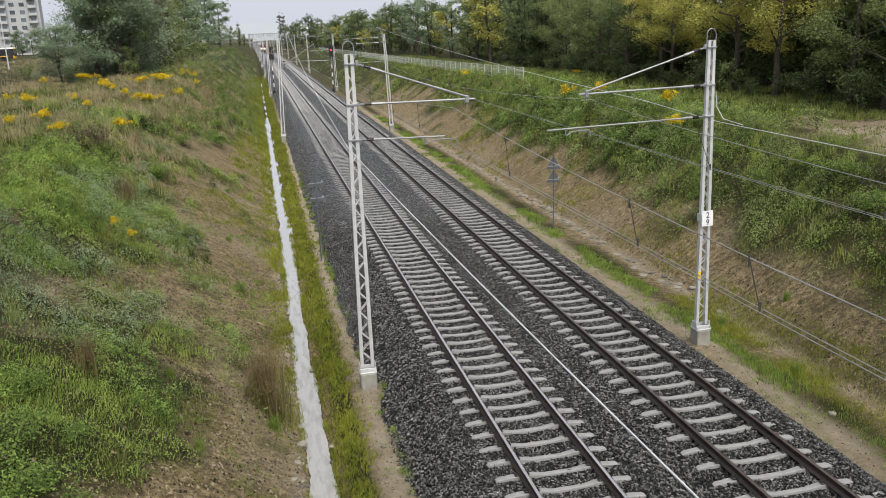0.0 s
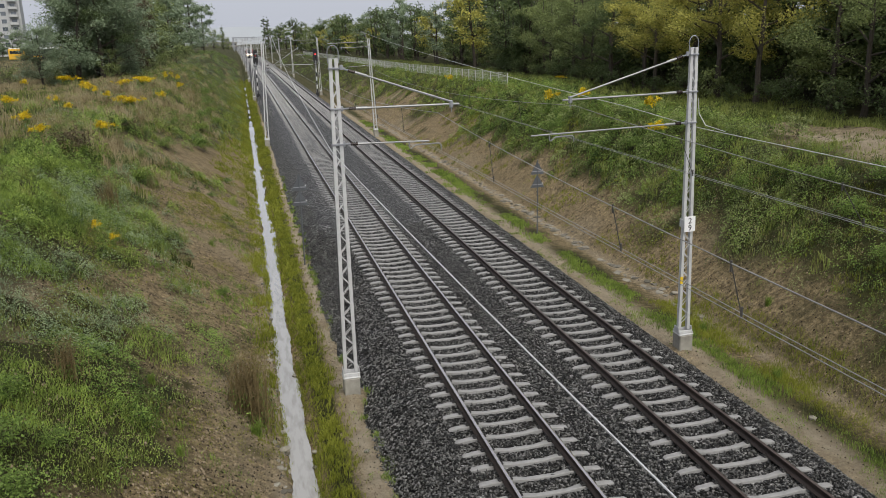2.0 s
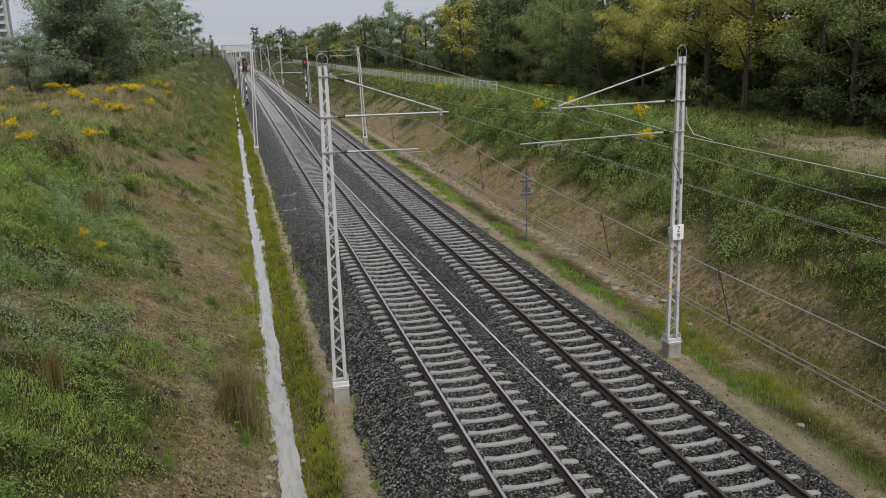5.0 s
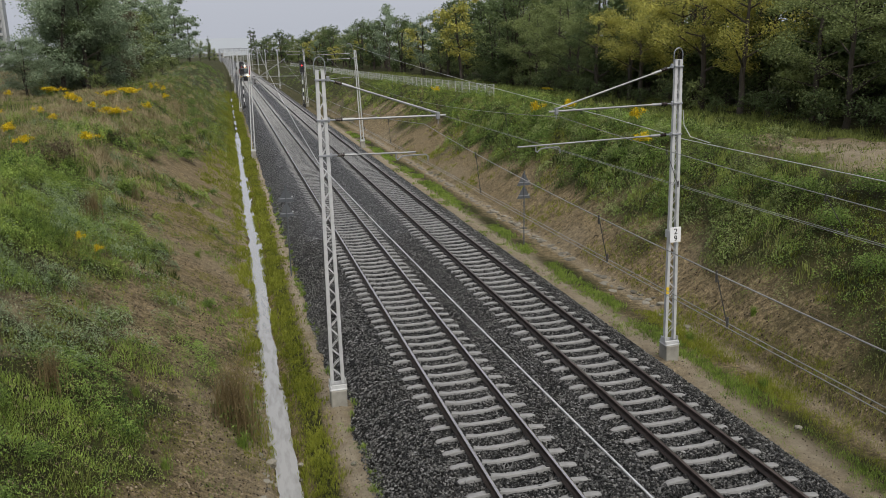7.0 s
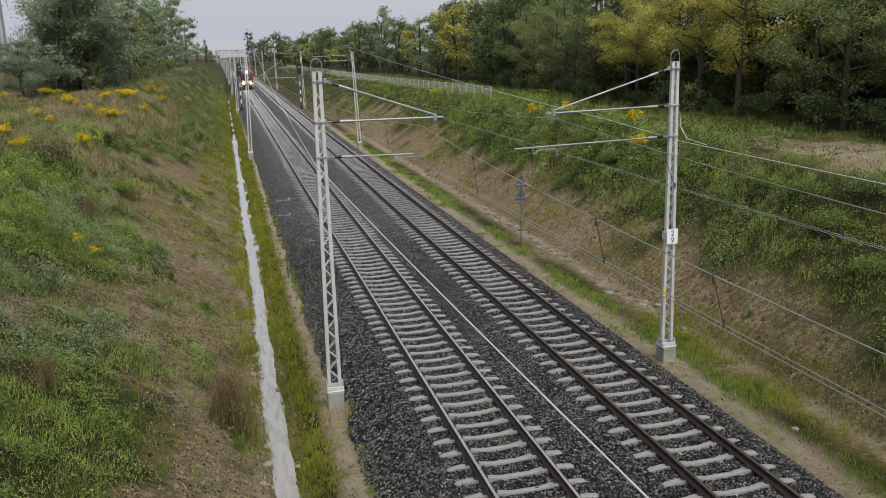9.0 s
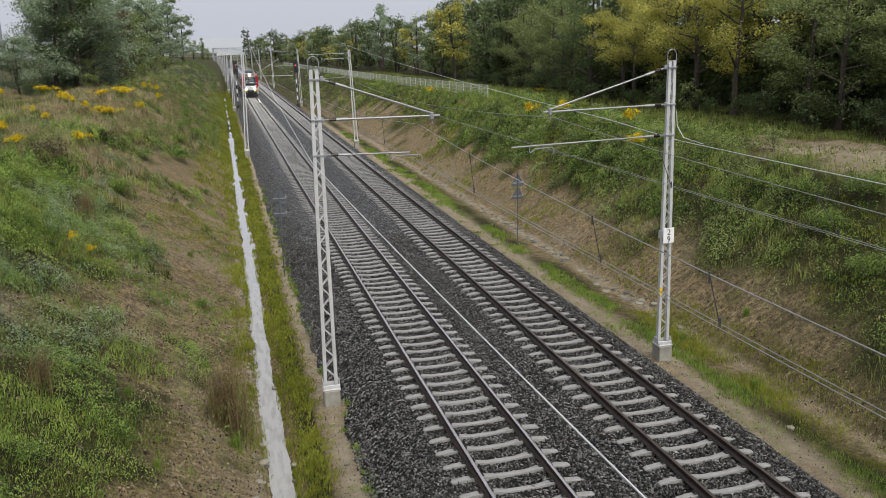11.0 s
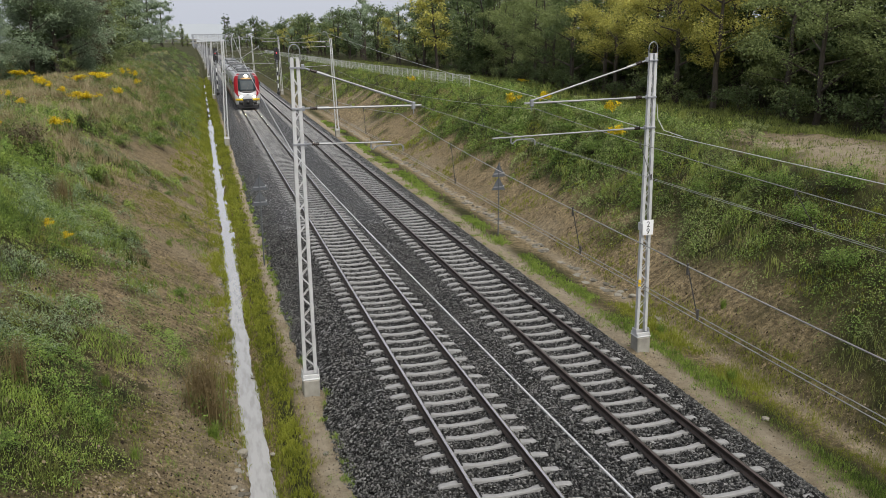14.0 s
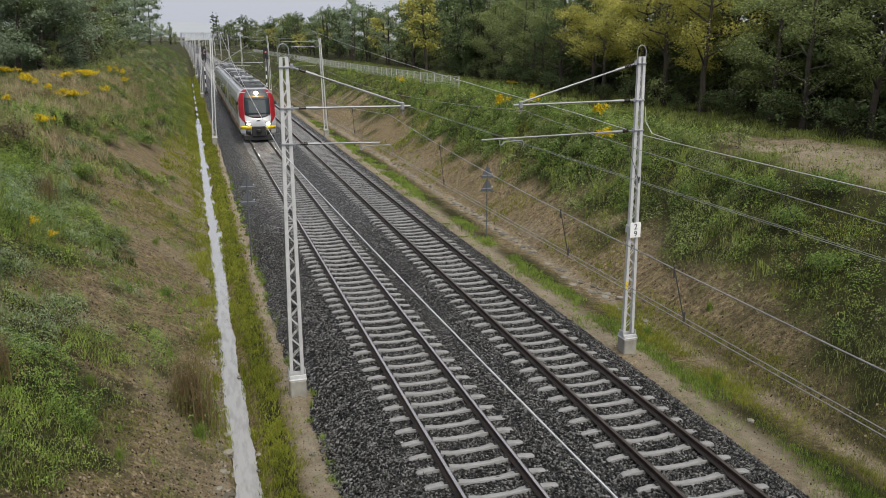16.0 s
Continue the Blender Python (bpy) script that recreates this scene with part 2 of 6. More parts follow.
WEED = leaf_material("weed_leaf", (0.020, 0.044, 0.010), (0.240, 0.345, 0.080), light=0.28)
MUGWORT = leaf_material("mugwort_leaf", (0.14, 0.195, 0.10), (0.34, 0.42, 0.245))
BROWN = leaf_material("dead_stem", (0.085, 0.062, 0.030), (0.30, 0.232, 0.120))
GOLD = leaf_material("goldenrod_bloom", (0.42, 0.30, 0.008), (0.72, 0.54, 0.02), light=0.15)
LEAF_A = leaf_material("leaf_mid", (0.048, 0.070, 0.026), (0.340, 0.400, 0.160), light=0.42)
LEAF_B = leaf_material("leaf_dark", (0.024, 0.042, 0.018), (0.185, 0.240, 0.100), light=0.42)
LEAF_C = leaf_material("leaf_turning", (0.13, 0.15, 0.036), (0.64, 0.60, 0.165), light=0.5)
# paled so that distance haze is part of the leaf colour
LEAF_D = leaf_material("leaf_hazed", (0.115, 0.165, 0.095), (0.35, 0.42, 0.275), light=0.42)
LEAF_E = leaf_material("leaf_russet", (0.060, 0.050, 0.030), (0.16, 0.125, 0.075))


# ---- mesh helpers ----
def mesh_object(name, bm, mat, parent=None, smooth=False):
    me = bpy.data.meshes.new(name)
    bm.to_mesh(me)
    bm.free()
    for mm in (mat if isinstance(mat, (list, tuple)) else [mat]):
        me.materials.append(mm)
    if smooth:
        for f in me.polygons:
            f.use_smooth = True
    ob = new(name, me)
    if parent:
        ob.parent = parent
    return ob


def part(name, bm, mat, parent, label="", smooth=False):
    ob = mesh_object(name, bm, mat, parent, smooth)
    if label:
        tagged(ob, label)
    return ob


def shared(name, mesh, parent, m=None):
    ob = new(name, mesh)
    ob.parent = parent
    if m is not None:
        ob.matrix_basis = m
    return ob


def root(name, m=None):
    ob = new(name)
    ob.empty_display_size = 0.3
    if m is not None:
        ob.matrix_basis = m
    return ob


def box(bm, x0, x1, y0, y1, z0, z1, bevel=0.0, m=None):
    r = bmesh.ops.create_cube(bm, size=1.0, matrix=Matrix.LocRotScale(((x0 + x1) / 2, (y0 + y1) / 2, (z0 + z1) / 2), None, (abs(x1 - x0), abs(y1 - y0), abs(z1 - z0))))
    vs = r["verts"]
    if bevel:
        es = list({e for v in vs for e in v.link_edges})
        vs = bmesh.ops.bevel(bm, geom=es, offset=bevel, segments=1, affect="EDGES")["verts"]
        vs = list({v for v in vs})
    if m is not None:
        bmesh.ops.transform(bm, matrix=m, verts=[v for v in vs if v.is_valid])
    return bm


def boxes(*items):
    bm = bmesh.new()
    for it in items:
        box(bm, *it)
    return bm


def rod(bm, a, b, r, seg=6, r2=None):
    a, b = Vector(a), Vector(b)
    d = b - a
    m = Matrix.Translation((a + b) / 2) @ d.to_track_quat("Z", "Y").to_matrix().to_4x4()
    bmesh.ops.create_cone(bm, cap_ends=True, segments=seg, radius1=r, radius2=r if r2 is None else r2, depth=d.length, matrix=m)
    return bm


def bar(bm, a, b, w, h):
    """A flat bar of section w by h from a to b."""
    a, b = Vector(a), Vector(b)
    d = b - a
    m = Matrix.Translation((a + b) / 2) @ d.to_track_quat("Z", "Y").to_matrix().to_4x4() @ Matrix.Diagonal((w, h, d.length, 1))
    bmesh.ops.create_cube(bm, size=1.0, matrix=m)
    return bm


def tube(bm, points, radii, seg=6):
    """A tapered tube through points."""
    rings = []
    pts = [Vector(p) for p in points]
    for i, p in enumerate(pts):
        d = (pts[min(i + 1, len(pts) - 1)] - pts[max(i - 1, 0)]).normalized()
        side = d.cross(Vector((0.31, 0.95, 0.12))).normalized()
        up = d.cross(side)
        r = radii[i] if isinstance(radii, (list, tuple)) else radii
        rings.append([bm.verts.new(p + (side * math.cos(k * 2 * math.pi / seg) + up * math.sin(k * 2 * math.pi / seg)) * r) for k in range(seg)])
    for a, b in zip(rings, rings[1:]):
        for k in range(seg):
            bm.faces.new((a[k], a[(k + 1) % seg], b[(k + 1) % seg], b[k]))
    bm.faces.new(rings[0][::-1])
    bm.faces.new(rings[-1])
    return bm


def prism(bm, outline, y0, y1, axis="y"):
    """An outline of (x, z) pulled along y, or of (y, z) pulled along x."""
    def at(u, v, w):
        return (u, w, v) if axis == "y" else (w, u, v)
    a = [bm.verts.new(at(u, v, y0)) for u, v in outline]
    b = [bm.verts.new(at(u, v, y1)) for u, v in outline]
    n = len(a)
    for k in range(n):
        bm.faces.new((a[k], a[(k + 1) % n], b[(k + 1) % n], b[k]))
    bm.faces.new(a[::-1])
    bm.faces.new(b)
    bmesh.ops.recalc_face_normals(bm, faces=bm.faces)
    return bm


def raw_mesh(name, verts, faces_flat, corners, mat, smooth=False):
    """A mesh straight from numpy arrays; corners is the number of corners of each face, in order."""
    me = bpy.data.meshes.new(name)
    verts = np.asarray(verts, np.float32)
    corners = np.asarray(corners, np.int32)
    me.vertices.add(len(verts))
    me.vertices.foreach_set("co", verts.ravel())
    me.loops.add(int(corners.sum()))
    me.loops.foreach_set("vertex_index", np.asarray(faces_flat, np.int32).ravel())
    me.polygons.add(len(corners))
    me.polygons.foreach_set("loop_start", np.concatenate(([0], np.cumsum(corners)[:-1])).astype(np.int32))
    me.update(calc_edges=True)
    me.materials.append(mat)
    if smooth:
        me.polygons.foreach_set("use_smooth", np.ones(len(corners), bool))
    return me


rng = np.random.default_rng(7)


def blades_mesh(name, pos, tall, wide, mat, lean=0.35, drift=(0, 0)):
    """Bent grass blades: three triangles each. pos (n,3); tall, wide (n,)."""
    n = len(pos)
    a = rng.uniform(0, 2 * np.pi, n)
    side = np.stack((np.cos(a), np.sin(a), np.zeros(n)), 1)
    b = rng.uniform(0, 2 * np.pi, n)
    k = lean * rng.uniform(0.2, 1.4, n)
    out = np.stack((np.cos(b) * k + drift[0], np.sin(b) * k + drift[1], np.zeros(n)), 1)
    up = np.array((0, 0, 1.0))
    w, h = wide[:, None], tall[:, None]
    v = np.empty((n, 5, 3))
    v[:, 0] = pos - side * w * 0.5
    v[:, 1] = pos + side * w * 0.5
    mid = pos + up * h * 0.6 + out * h * 0.35
    v[:, 2] = mid + side * w * 0.42
    v[:, 3] = mid - side * w * 0.42
    v[:, 4] = pos + up * h * (1 - 0.25 * k[:, None]) + out * h * 1.1
    base = np.arange(n)[:, None] * 5
    f = np.concatenate((base + np.array((0, 1, 2, 3)), base + np.array((3, 2, 4))), 1)
    return raw_mesh(name, v.reshape(-1, 3), f, np.tile((4, 3), n), mat)


def leaves_mesh(name, pos, size, mat, droop=0.3, slim=0.5, flat=0.6):
    """Folded pointed leaves, two triangles each, turned every way."""
    n = len(pos)
    a = rng.uniform(0, 2 * np.pi, n)
    e = rng.normal(-droop, flat, n)
    d = np.stack((np.cos(a) * np.cos(e), np.sin(a) * np.cos(e), np.sin(e)), 1)
    s = np.stack((-np.sin(a), np.cos(a), rng.normal(0, 0.5, n)), 1)
    s /= np.linalg.norm(s, axis=1)[:, None]
    z = size[:, None]
    v = np.empty((n, 4, 3))
    v[:, 0] = pos - d * z * 0.5
    v[:, 1] = pos + s * z * slim * 0.5
    v[:, 2] = pos + d * z * 0.5
    v[:, 3] = pos - s * z * slim * 0.5
    f = np.arange(n * 4).reshape(n, 4)
    return raw_mesh(name, v.reshape(-1, 3), f, np.full(n, 4), mat)


# ---- the ground ----
def vnoise(x, y, s, seed=0):
    """Smooth value noise in 0..1 on numpy arrays; s is the cell size in metres."""
    x, y = np.asarray(x, float) / s + seed * 17.3, np.asarray(y, float) / s + seed * 9.7
    i, j = np.floor(x), np.floor(y)
    u, v = x - i, y - j
    u, v = u * u * (3 - 2 * u), v * v * (3 - 2 * v)

    def h(a, b):
        w = np.sin(a * 127.1 + b * 311.7 + seed * 74.7) * 43758.5453
        return w - np.floor(w)
    return (h(i, j) * (1 - u) + h(i + 1, j) * u) * (1 - v) + (h(i, j + 1) * (1 - u) + h(i + 1, j + 1) * u) * v


def bend(y):
    """How far the line has swung to the west at y."""
    return -1.45e-5 * np.maximum(0, np.asarray(y, float) - 150) ** 2


PLATEAU_Y = (-100, 68, 111, 178, 300, 450, 700, 1200)
PLATEAU_E = (4.0, 4.0, 3.5, 3.1, 2.3, 1.5, 0.8, 0.0)
PLATEAU_W = (4.0, 4.1, 4.2, 4.2, 4.0, 2.6, 1.0, 0.0)


def height(x, y):
    """The lie of the land: a flat formation between two cutting slopes."""
    x, y = np.asarray(x, float), np.asarray(y, float)
    x = x - np.maximum(bend(y), -12)
    west, east = np.interp(y, PLATEAU_Y, PLATEAU_W), np.interp(y, PLATEAU_Y, PLATEAU_E)
    wig = (vnoise(x, y, 5, 3) - 0.5) * 0.5
    dw = np.clip((-5.15 - x + wig * 0.4) / 8.6, 0, 1.6)
    de = np.clip((x - 9.2 + wig * 0.6) / 7.2, 0, 1.6)

    def climb(d):
        return np.where(d < 0.8, d * 1.06, 0.848 + 0.152 * (1 - np.exp(-(d - 0.8) * 6.5)))
    z = np.full(np.broadcast(x, y).shape, -0.62)
    z = z - 0.30 * np.exp(-((x + 4.5) / 0.42) ** 4)
    z = z - 0.12 * np.exp(-((x - 8.75) / 0.4) ** 2)
    z = z + np.where(dw > 0, (west + 0.62) * climb(dw), 0) + np.where(de > 0, (east + 0.62) * climb(de), 0)
    bank = np.clip(np.maximum(dw, de) * 4, 0, 1)
    strip = ((x > -4.0) & (x < -2.9)) | ((x > 6.3) & (x < 8.4))
    z = z + bank * ((vnoise(x, y, 1.7, 5) - 0.5) * 0.26 + (vnoise(x, y, 0.55, 6) - 0.5) * 0.10)
    z = z + bank * ((vnoise(x * 0.4, y, 0.34, 9) - 0.5) * 0.085 + (vnoise(x, y, 0.24, 10) - 0.5) * 0.055) * np.interp(y, (45, 60), (1, 0))
    z = z + np.where(strip, (vnoise(x, y, 0.7, 7) - 0.5) * 0.08, 0)
    z = z + np.clip((np.abs(x) - 40) / 150, 0, 1) * (vnoise(x, y, 60, 8) - 0.5) * 1.5
    for mx, my in ((-3.045, 19.2), (6.6, 19.38)):
        z = z + 0.26 * np.exp(-((x - mx) ** 2 + (y - my) ** 2) / 0.42)
    return z


def green_mask(x, y):
    """How much plant cover the ground bears, 0 to 1."""
    x = np.asarray(x, float) - np.maximum(bend(y), -12)
    z = height(x, y)
    w = vnoise(x, y, 3.5, 11) * 0.5 + vnoise(x, y, 1.1, 12) * 0.5
    limit = np.interp(y, (10, 16, 22, 28, 38, 48, 58, 70, 100), (1.25, 1.15, 0.6, 0.6, 1.3, 2.0, 1.1, -0.1, -1.2))
    west = np.clip((z - limit) / 1.35 + (w - 0.5) * 3.4 + 0.32, 0, 1)
    lime = np.interp(y, (10, 18, 26, 40, 60, 90, 160), (-0.2, 0.2, 1.1, 1.2, 1.2, 0.8, 0.3))
    east = np.clip((z - lime) / 1.6 + (w - 0.5) * 3.0 + 0.35, 0, 1)
    east = np.maximum(east, np.interp(y, (16, 24), (0.62, 0.0)) * np.clip(w * 2.4 - 0.35, 0, 1))
    bare = np.clip(1.3 - np.hypot((x - 19.3) / 2.9, (y - 25.0) / 7.5), 0, 1) * 2.6 * np.clip(w * 2.2 - 0.2, 0.2, 1)
    east = np.clip(east - bare, 0, 1)
    strip_w = np.clip(1 - np.abs(x + 3.78 + np.interp(y, (55, 95), (0, 0.35))) / np.interp(y, (55, 95), (0.34, 0.9)), 0, 1) * 3 * np.clip(w * 2, 0, 1)
    strip_e = np.clip(1 - np.abs(x - 7.8) / 0.85, 0, 1) * 1.3 * np.clip(w * 2.2 - 0.2, 0, 1)
    moss = np.clip(vnoise(x, y, 0.8, 13) * 3.2 - 1.75, 0, 1) * np.clip(vnoise(x, y, 2.6, 14) * 3 - 0.9, 0, 1) * np.interp(y, (14, 24, 40, 60), (1.0, 0.85, 0.75, 0.2))
    west = np.maximum(west, moss)
    over = np.interp(y, (90, 150), (0, 1))
    west, east, strip_w, strip_e = (np.maximum(v, over * c) for v, c in ((west, 1), (east, 1), (strip_w, 0.9), (strip_e, 0.9)))
    g = np.where(x < -5.2, west, np.where(x > 9.1, east, np.where(x < 2, strip_w, strip_e)))
    return np.clip(g, 0, 1)


def sand_mask(x, y):
    x = np.asarray(x, float) - np.maximum(bend(y), -12)
    w = vnoise(x, y, 0.8, 21)
    near = np.clip(1 - np.abs(x + np.interp(y, (11, 22), (2.95, 3.2))) / np.interp(y, (11, 22), (0.7, 0.45)), 0, 1) + np.clip(1 - np.abs(x - 6.95) / 0.7, 0, 1) * 1.5 + np.clip(1 - np.abs(x - 8.95) / 0.4, 0, 1) * 0.7 + np.clip(1 - np.abs(x + 5.05) / 0.3, 0, 1) * 0.7
    bare = np.clip(1.3 - np.hypot((x - 19.3) / 2.9, (y - 25.0) / 7.5), 0, 1)
    run = np.where((x < -5.2) | (x > 9.3), np.clip(vnoise(x, y * 0.5, 2.2, 22) * 2 - 1.15, 0, 1) * 0.6, 0)
    return np.clip(near * (0.5 + w) * np.interp(y, (70, 130), (1, 0)) + bare * 0.9 + run, 0, 1)


def build_ground():
    xs = np.concatenate((-np.geomspace(1500, 24, 24), np.arange(-22, -12, 0.3), np.arange(-12, -3, 0.12), np.arange(-3, 7, 0.5), np.arange(7, 15, 0.13), np.arange(15, 24.01, 0.3), np.geomspace(26, 1500, 24)))
    ys = np.concatenate((np.arange(-60, 6, 4.0), np.arange(6, 11, 0.4), np.arange(11, 42, 0.125), np.arange(42, 60, 0.3), np.arange(60, 100, 0.7), np.arange(100, 240, 2.5), np.geomspace(245, 4000, 36)))
    X, Y = np.meshgrid(xs, ys)
    Z = height(X, Y)
    nx, ny = len(xs), len(ys)
    i = (np.arange(ny - 1)[:, None] * nx + np.arange(nx - 1)[None, :]).ravel()
    f = np.stack((i, i + 1, i + nx + 1, i + nx), 1)
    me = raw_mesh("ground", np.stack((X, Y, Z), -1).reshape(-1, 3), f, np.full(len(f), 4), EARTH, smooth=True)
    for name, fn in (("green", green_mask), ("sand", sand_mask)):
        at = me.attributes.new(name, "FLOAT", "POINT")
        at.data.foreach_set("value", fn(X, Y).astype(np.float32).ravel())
    tagged(new("ground", me), "grassy railway cutting with bare loam slopes", "ground", kind="structure")


build_ground()


def build_ditch_water():
    global WATER
    WATER = bpy.data.materials.new("ditch_water")
    WATER.use_nodes = True
    n, l = WATER.node_tree.nodes, WATER.node_tree.links
    p = n["Principled BSDF"]
    p.inputs["Roughness"].default_value = 0.04
    p.inputs["IOR"].default_value = 1.33
    p.inputs["Specular IOR Level"].default_value = 1.0
    p.inputs["Coat Weight"].default_value = 1.0
    p.inputs["Coat IOR"].default_value = 1.9
    p.inputs["Coat Roughness"].default_value = 0.03
    co, t, bp = n.new("ShaderNodeTexCoord"), n.new("ShaderNodeTexNoise"), n.new("ShaderNodeBump")
    # silty base colour, with dark reflection streaks painted along the ditch
    silt_reflection, sr, mp = n.new("ShaderNodeTexNoise"), n.new("ShaderNodeValToRGB"), n.new("ShaderNodeMapping")
    mp.inputs["Scale"].default_value = (3.4, 0.7, 1)
    silt_reflection.inputs["Scale"].default_value, silt_reflection.inputs["Detail"].default_value = 2.2, 3
    sr.color_ramp.elements[0].position, sr.color_ramp.elements[1].position = 0.36, 0.56
    sr.color_ramp.elements[0].color, sr.color_ramp.elements[1].color = (0.205, 0.195, 0.17, 1), (0.275, 0.265, 0.242, 1)
    l.new(co.outputs["Object"], mp.inputs["Vector"])
    l.new(mp.outputs["Vector"], silt_reflection.inputs["Vector"])
    l.new(silt_reflection.outputs["Fac"], sr.inputs["Fac"])
    l.new(sr.outputs["Color"], p.inputs["Base Color"])
    t.inputs["Scale"].default_value = 6
    bp.inputs["Strength"].default_value, bp.inputs["Distance"].default_value = 0.05, 0.01
    l.new(co.outputs["Object"], t.inputs["Vector"])
    l.new(t.outputs["Fac"], bp.inputs["Height"])
    l.new(bp.outputs["Normal"], p.inputs["Normal"])
    ys = np.concatenate((np.arange(11, 60, 0.08), np.arange(60, 90, 0.6)))
    bm = bmesh.new()
    last = None
    for y in ys:
        y = float(y)
        wl_ = -4.86 - 0.16 * (float(vnoise(0.0, y, 1.6, 31)) - 0.5) - 0.22 * (float(vnoise(0.0, y, 6, 32)) - 0.5) - 0.07 * (float(vnoise(0.0, y, 0.45, 35)) - 0.5) - 0.05 * (float(vnoise(0.0, y, 0.13, 37)) - 0.5)
        wr_ = -4.24 + 0.14 * (float(vnoise(9.0, y, 1.3, 33)) - 0.5) + 0.25 * (float(vnoise(9.0, y, 7, 34)) - 0.5) + 0.06 * (float(vnoise(9.0, y, 0.4, 36)) - 0.5) + 0.05 * (float(vnoise(9.0, y, 0.13, 38)) - 0.5)
        pinch = float(np.interp(y, (13, 20, 30), (0.10, 0.05, 0.0)))
        wl_, wr_ = wl_ + pinch * 0.6, wr_ - pinch
        pair = [bm.verts.new((wl_, y, -0.775)), bm.verts.new((wr_, y, -0.775))]
        if last:
            bm.faces.new((last[0], last[1], pair[1], pair[0]))
        last = pair
    tagged(mesh_object("water", bm, WATER), "shallow rainwater standing in a drainage ditch", "water", kind="structure")
    # far puddles
    for y, w, ln in ((93, 0.20, 3.4), (101, 0.11, 2.0), (109, 0.16, 3.2), (119, 0.11, 2.6), (128, 0.20, 5.0), (141, 0.12, 3.0), (158, 0.18, 6)):
        bm = bmesh.new()
        ring = [bm.verts.new((-4.5 + math.cos(a) * w * (0.5 + 0.8 * random.random()), y + math.sin(a) * ln * (0.8 + 0.3 * random.random()), -0.80)) for a in [k * math.pi / 7 for k in range(14)]]
        bm.faces.new(ring)
        tagged(mesh_object("puddle", bm, WATER), "small puddle of rainwater in the ditch", "puddle", group="puddles", kind="structure")


build_ditch_water()


def toe(x, y):
    """The west shoulder draws back from the path beside the near mast."""
    return np.interp(y, (10, 15, 19, 26), (0.55, 0.28, 0.13, 0.0)) * np.clip((-1.9 - x) / 1.2, 0, 1)


def build_ballast():
    ys = np.concatenate((np.arange(4, 60, 0.35), np.arange(60, 140, 1.5), np.geomspace(141, 900, 60)))
    prof = [(-3.25, -0.68), (-3.0, -0.56), (-2.6, -0.34), (-2.2, -0.12), (-1.85, -0.035), (-1.3, -0.035), (-0.65, -0.038), (0, -0.068), (0.65, -0.038), (1.3, -0.035), (2.0, -0.05),
            (2.7, -0.035), (3.35, -0.038), (4, -0.068), (4.65, -0.038), (5.3, -0.035), (5.65, -0.035), (5.90, -0.15), (6.15, -0.36), (6.35, -0.54), (6.55, -0.68)]
    fx = np.concatenate([np.linspace(a[0], b[0], 4)[:-1] for a, b in zip(prof, prof[1:])] + [[prof[-1][0]]])
    fz = np.interp(fx, [p[0] for p in prof], [p[1] for p in prof])
    X = fx[None, :] + bend(ys)[:, None]
    Y = np.repeat(ys[:, None], len(fx), 1)
    edge = np.clip((np.abs(fx - 2) - 3.9) * 2, 0, 1)[None, :]
    X = X + edge * ((vnoise(X, Y, 0.5, 41) - 0.5) * 0.12 + (vnoise(X, Y, 3.0, 44) - 0.5) * 0.16) + toe(fx[None, :], Y)
    Z = fz[None, :] + (vnoise(X, Y, 0.25, 42) - 0.5) * 0.035 - np.interp(Y, (33, 40), (0.032, 0.0))
    nx, ny = len(fx), len(ys)
    i = (np.arange(ny - 1)[:, None] * nx + np.arange(nx - 1)[None, :]).ravel()
    f = np.stack((i, i + 1, i + nx + 1, i + nx), 1)
    me = raw_mesh("ballast_bed", np.stack((X, Y, Z), -1).reshape(-1, 3), f, np.full(len(f), 4), BALLAST, smooth=True)
    bed = tagged(new("ballast_bed", me), "dark wet crushed-stone track ballast with sloping shoulders", "ballast", kind="structure")
    # loose stones lying on the bed where the camera is nearest
    n = 98000
    y = 11.2 + 25 * rng.random(n) ** 1.35
    x = rng.uniform(-3.3, 6.6, n)
    z = np.interp(x, [p[0] for p in prof], [p[1] for p in prof]) + rng.uniform(-0.052, 0.004, n)
    x = x + toe(x, y)
    # few stones lie on the sleepers
    on = np.zeros(n, bool)
    for centre, first in ((0.0, 13.4445), (3.995, 12.1953)):
        on |= (np.abs(x - centre) < 1.31) & (np.abs((y - first + 0.3) % 0.6 - 0.3) < 0.105)
    keep = ~on | (rng.random(n) < 0.02)
    x, y, z = x[keep], y[keep], z[keep]
    n = len(x)
    # angular wedges, tumbled every way
    wedge = np.array(((-1, -0.8, -0.6), (1.1, -0.7, -0.5), (0.1, 0.9, -0.7), (-0.8, -0.5, 0.7), (0.7, -0.6, 0.6), (-0.1, 0.6, 0.8)))
    v = wedge[None] * rng.uniform(0.55, 1.2, (n, 6, 3)) * (0.019 + 0.019 * rng.random(n) ** 1.3)[:, None, None] * np.array((1.25, 0.95, 0.8))
    q = rng.normal(0, 1, (n, 4))
    q /= np.linalg.norm(q, axis=1)[:, None]
    qw, qx, qy, qz = q.T
    turn = np.stack((1 - 2 * (qy * qy + qz * qz), 2 * (qx * qy - qz * qw), 2 * (qx * qz + qy * qw), 2 * (qx * qy + qz * qw), 1 - 2 * (qx * qx + qz * qz), 2 * (qy * qz - qx * qw), 2 * (qx * qz - qy * qw), 2 * (qy * qz + qx * qw), 1 - 2 * (qx * qx + qy * qy)), 1).reshape(n, 3, 3)
    v = np.einsum("nij,nkj->nki", turn, v) + np.stack((x, y, z), 1)[:, None, :]
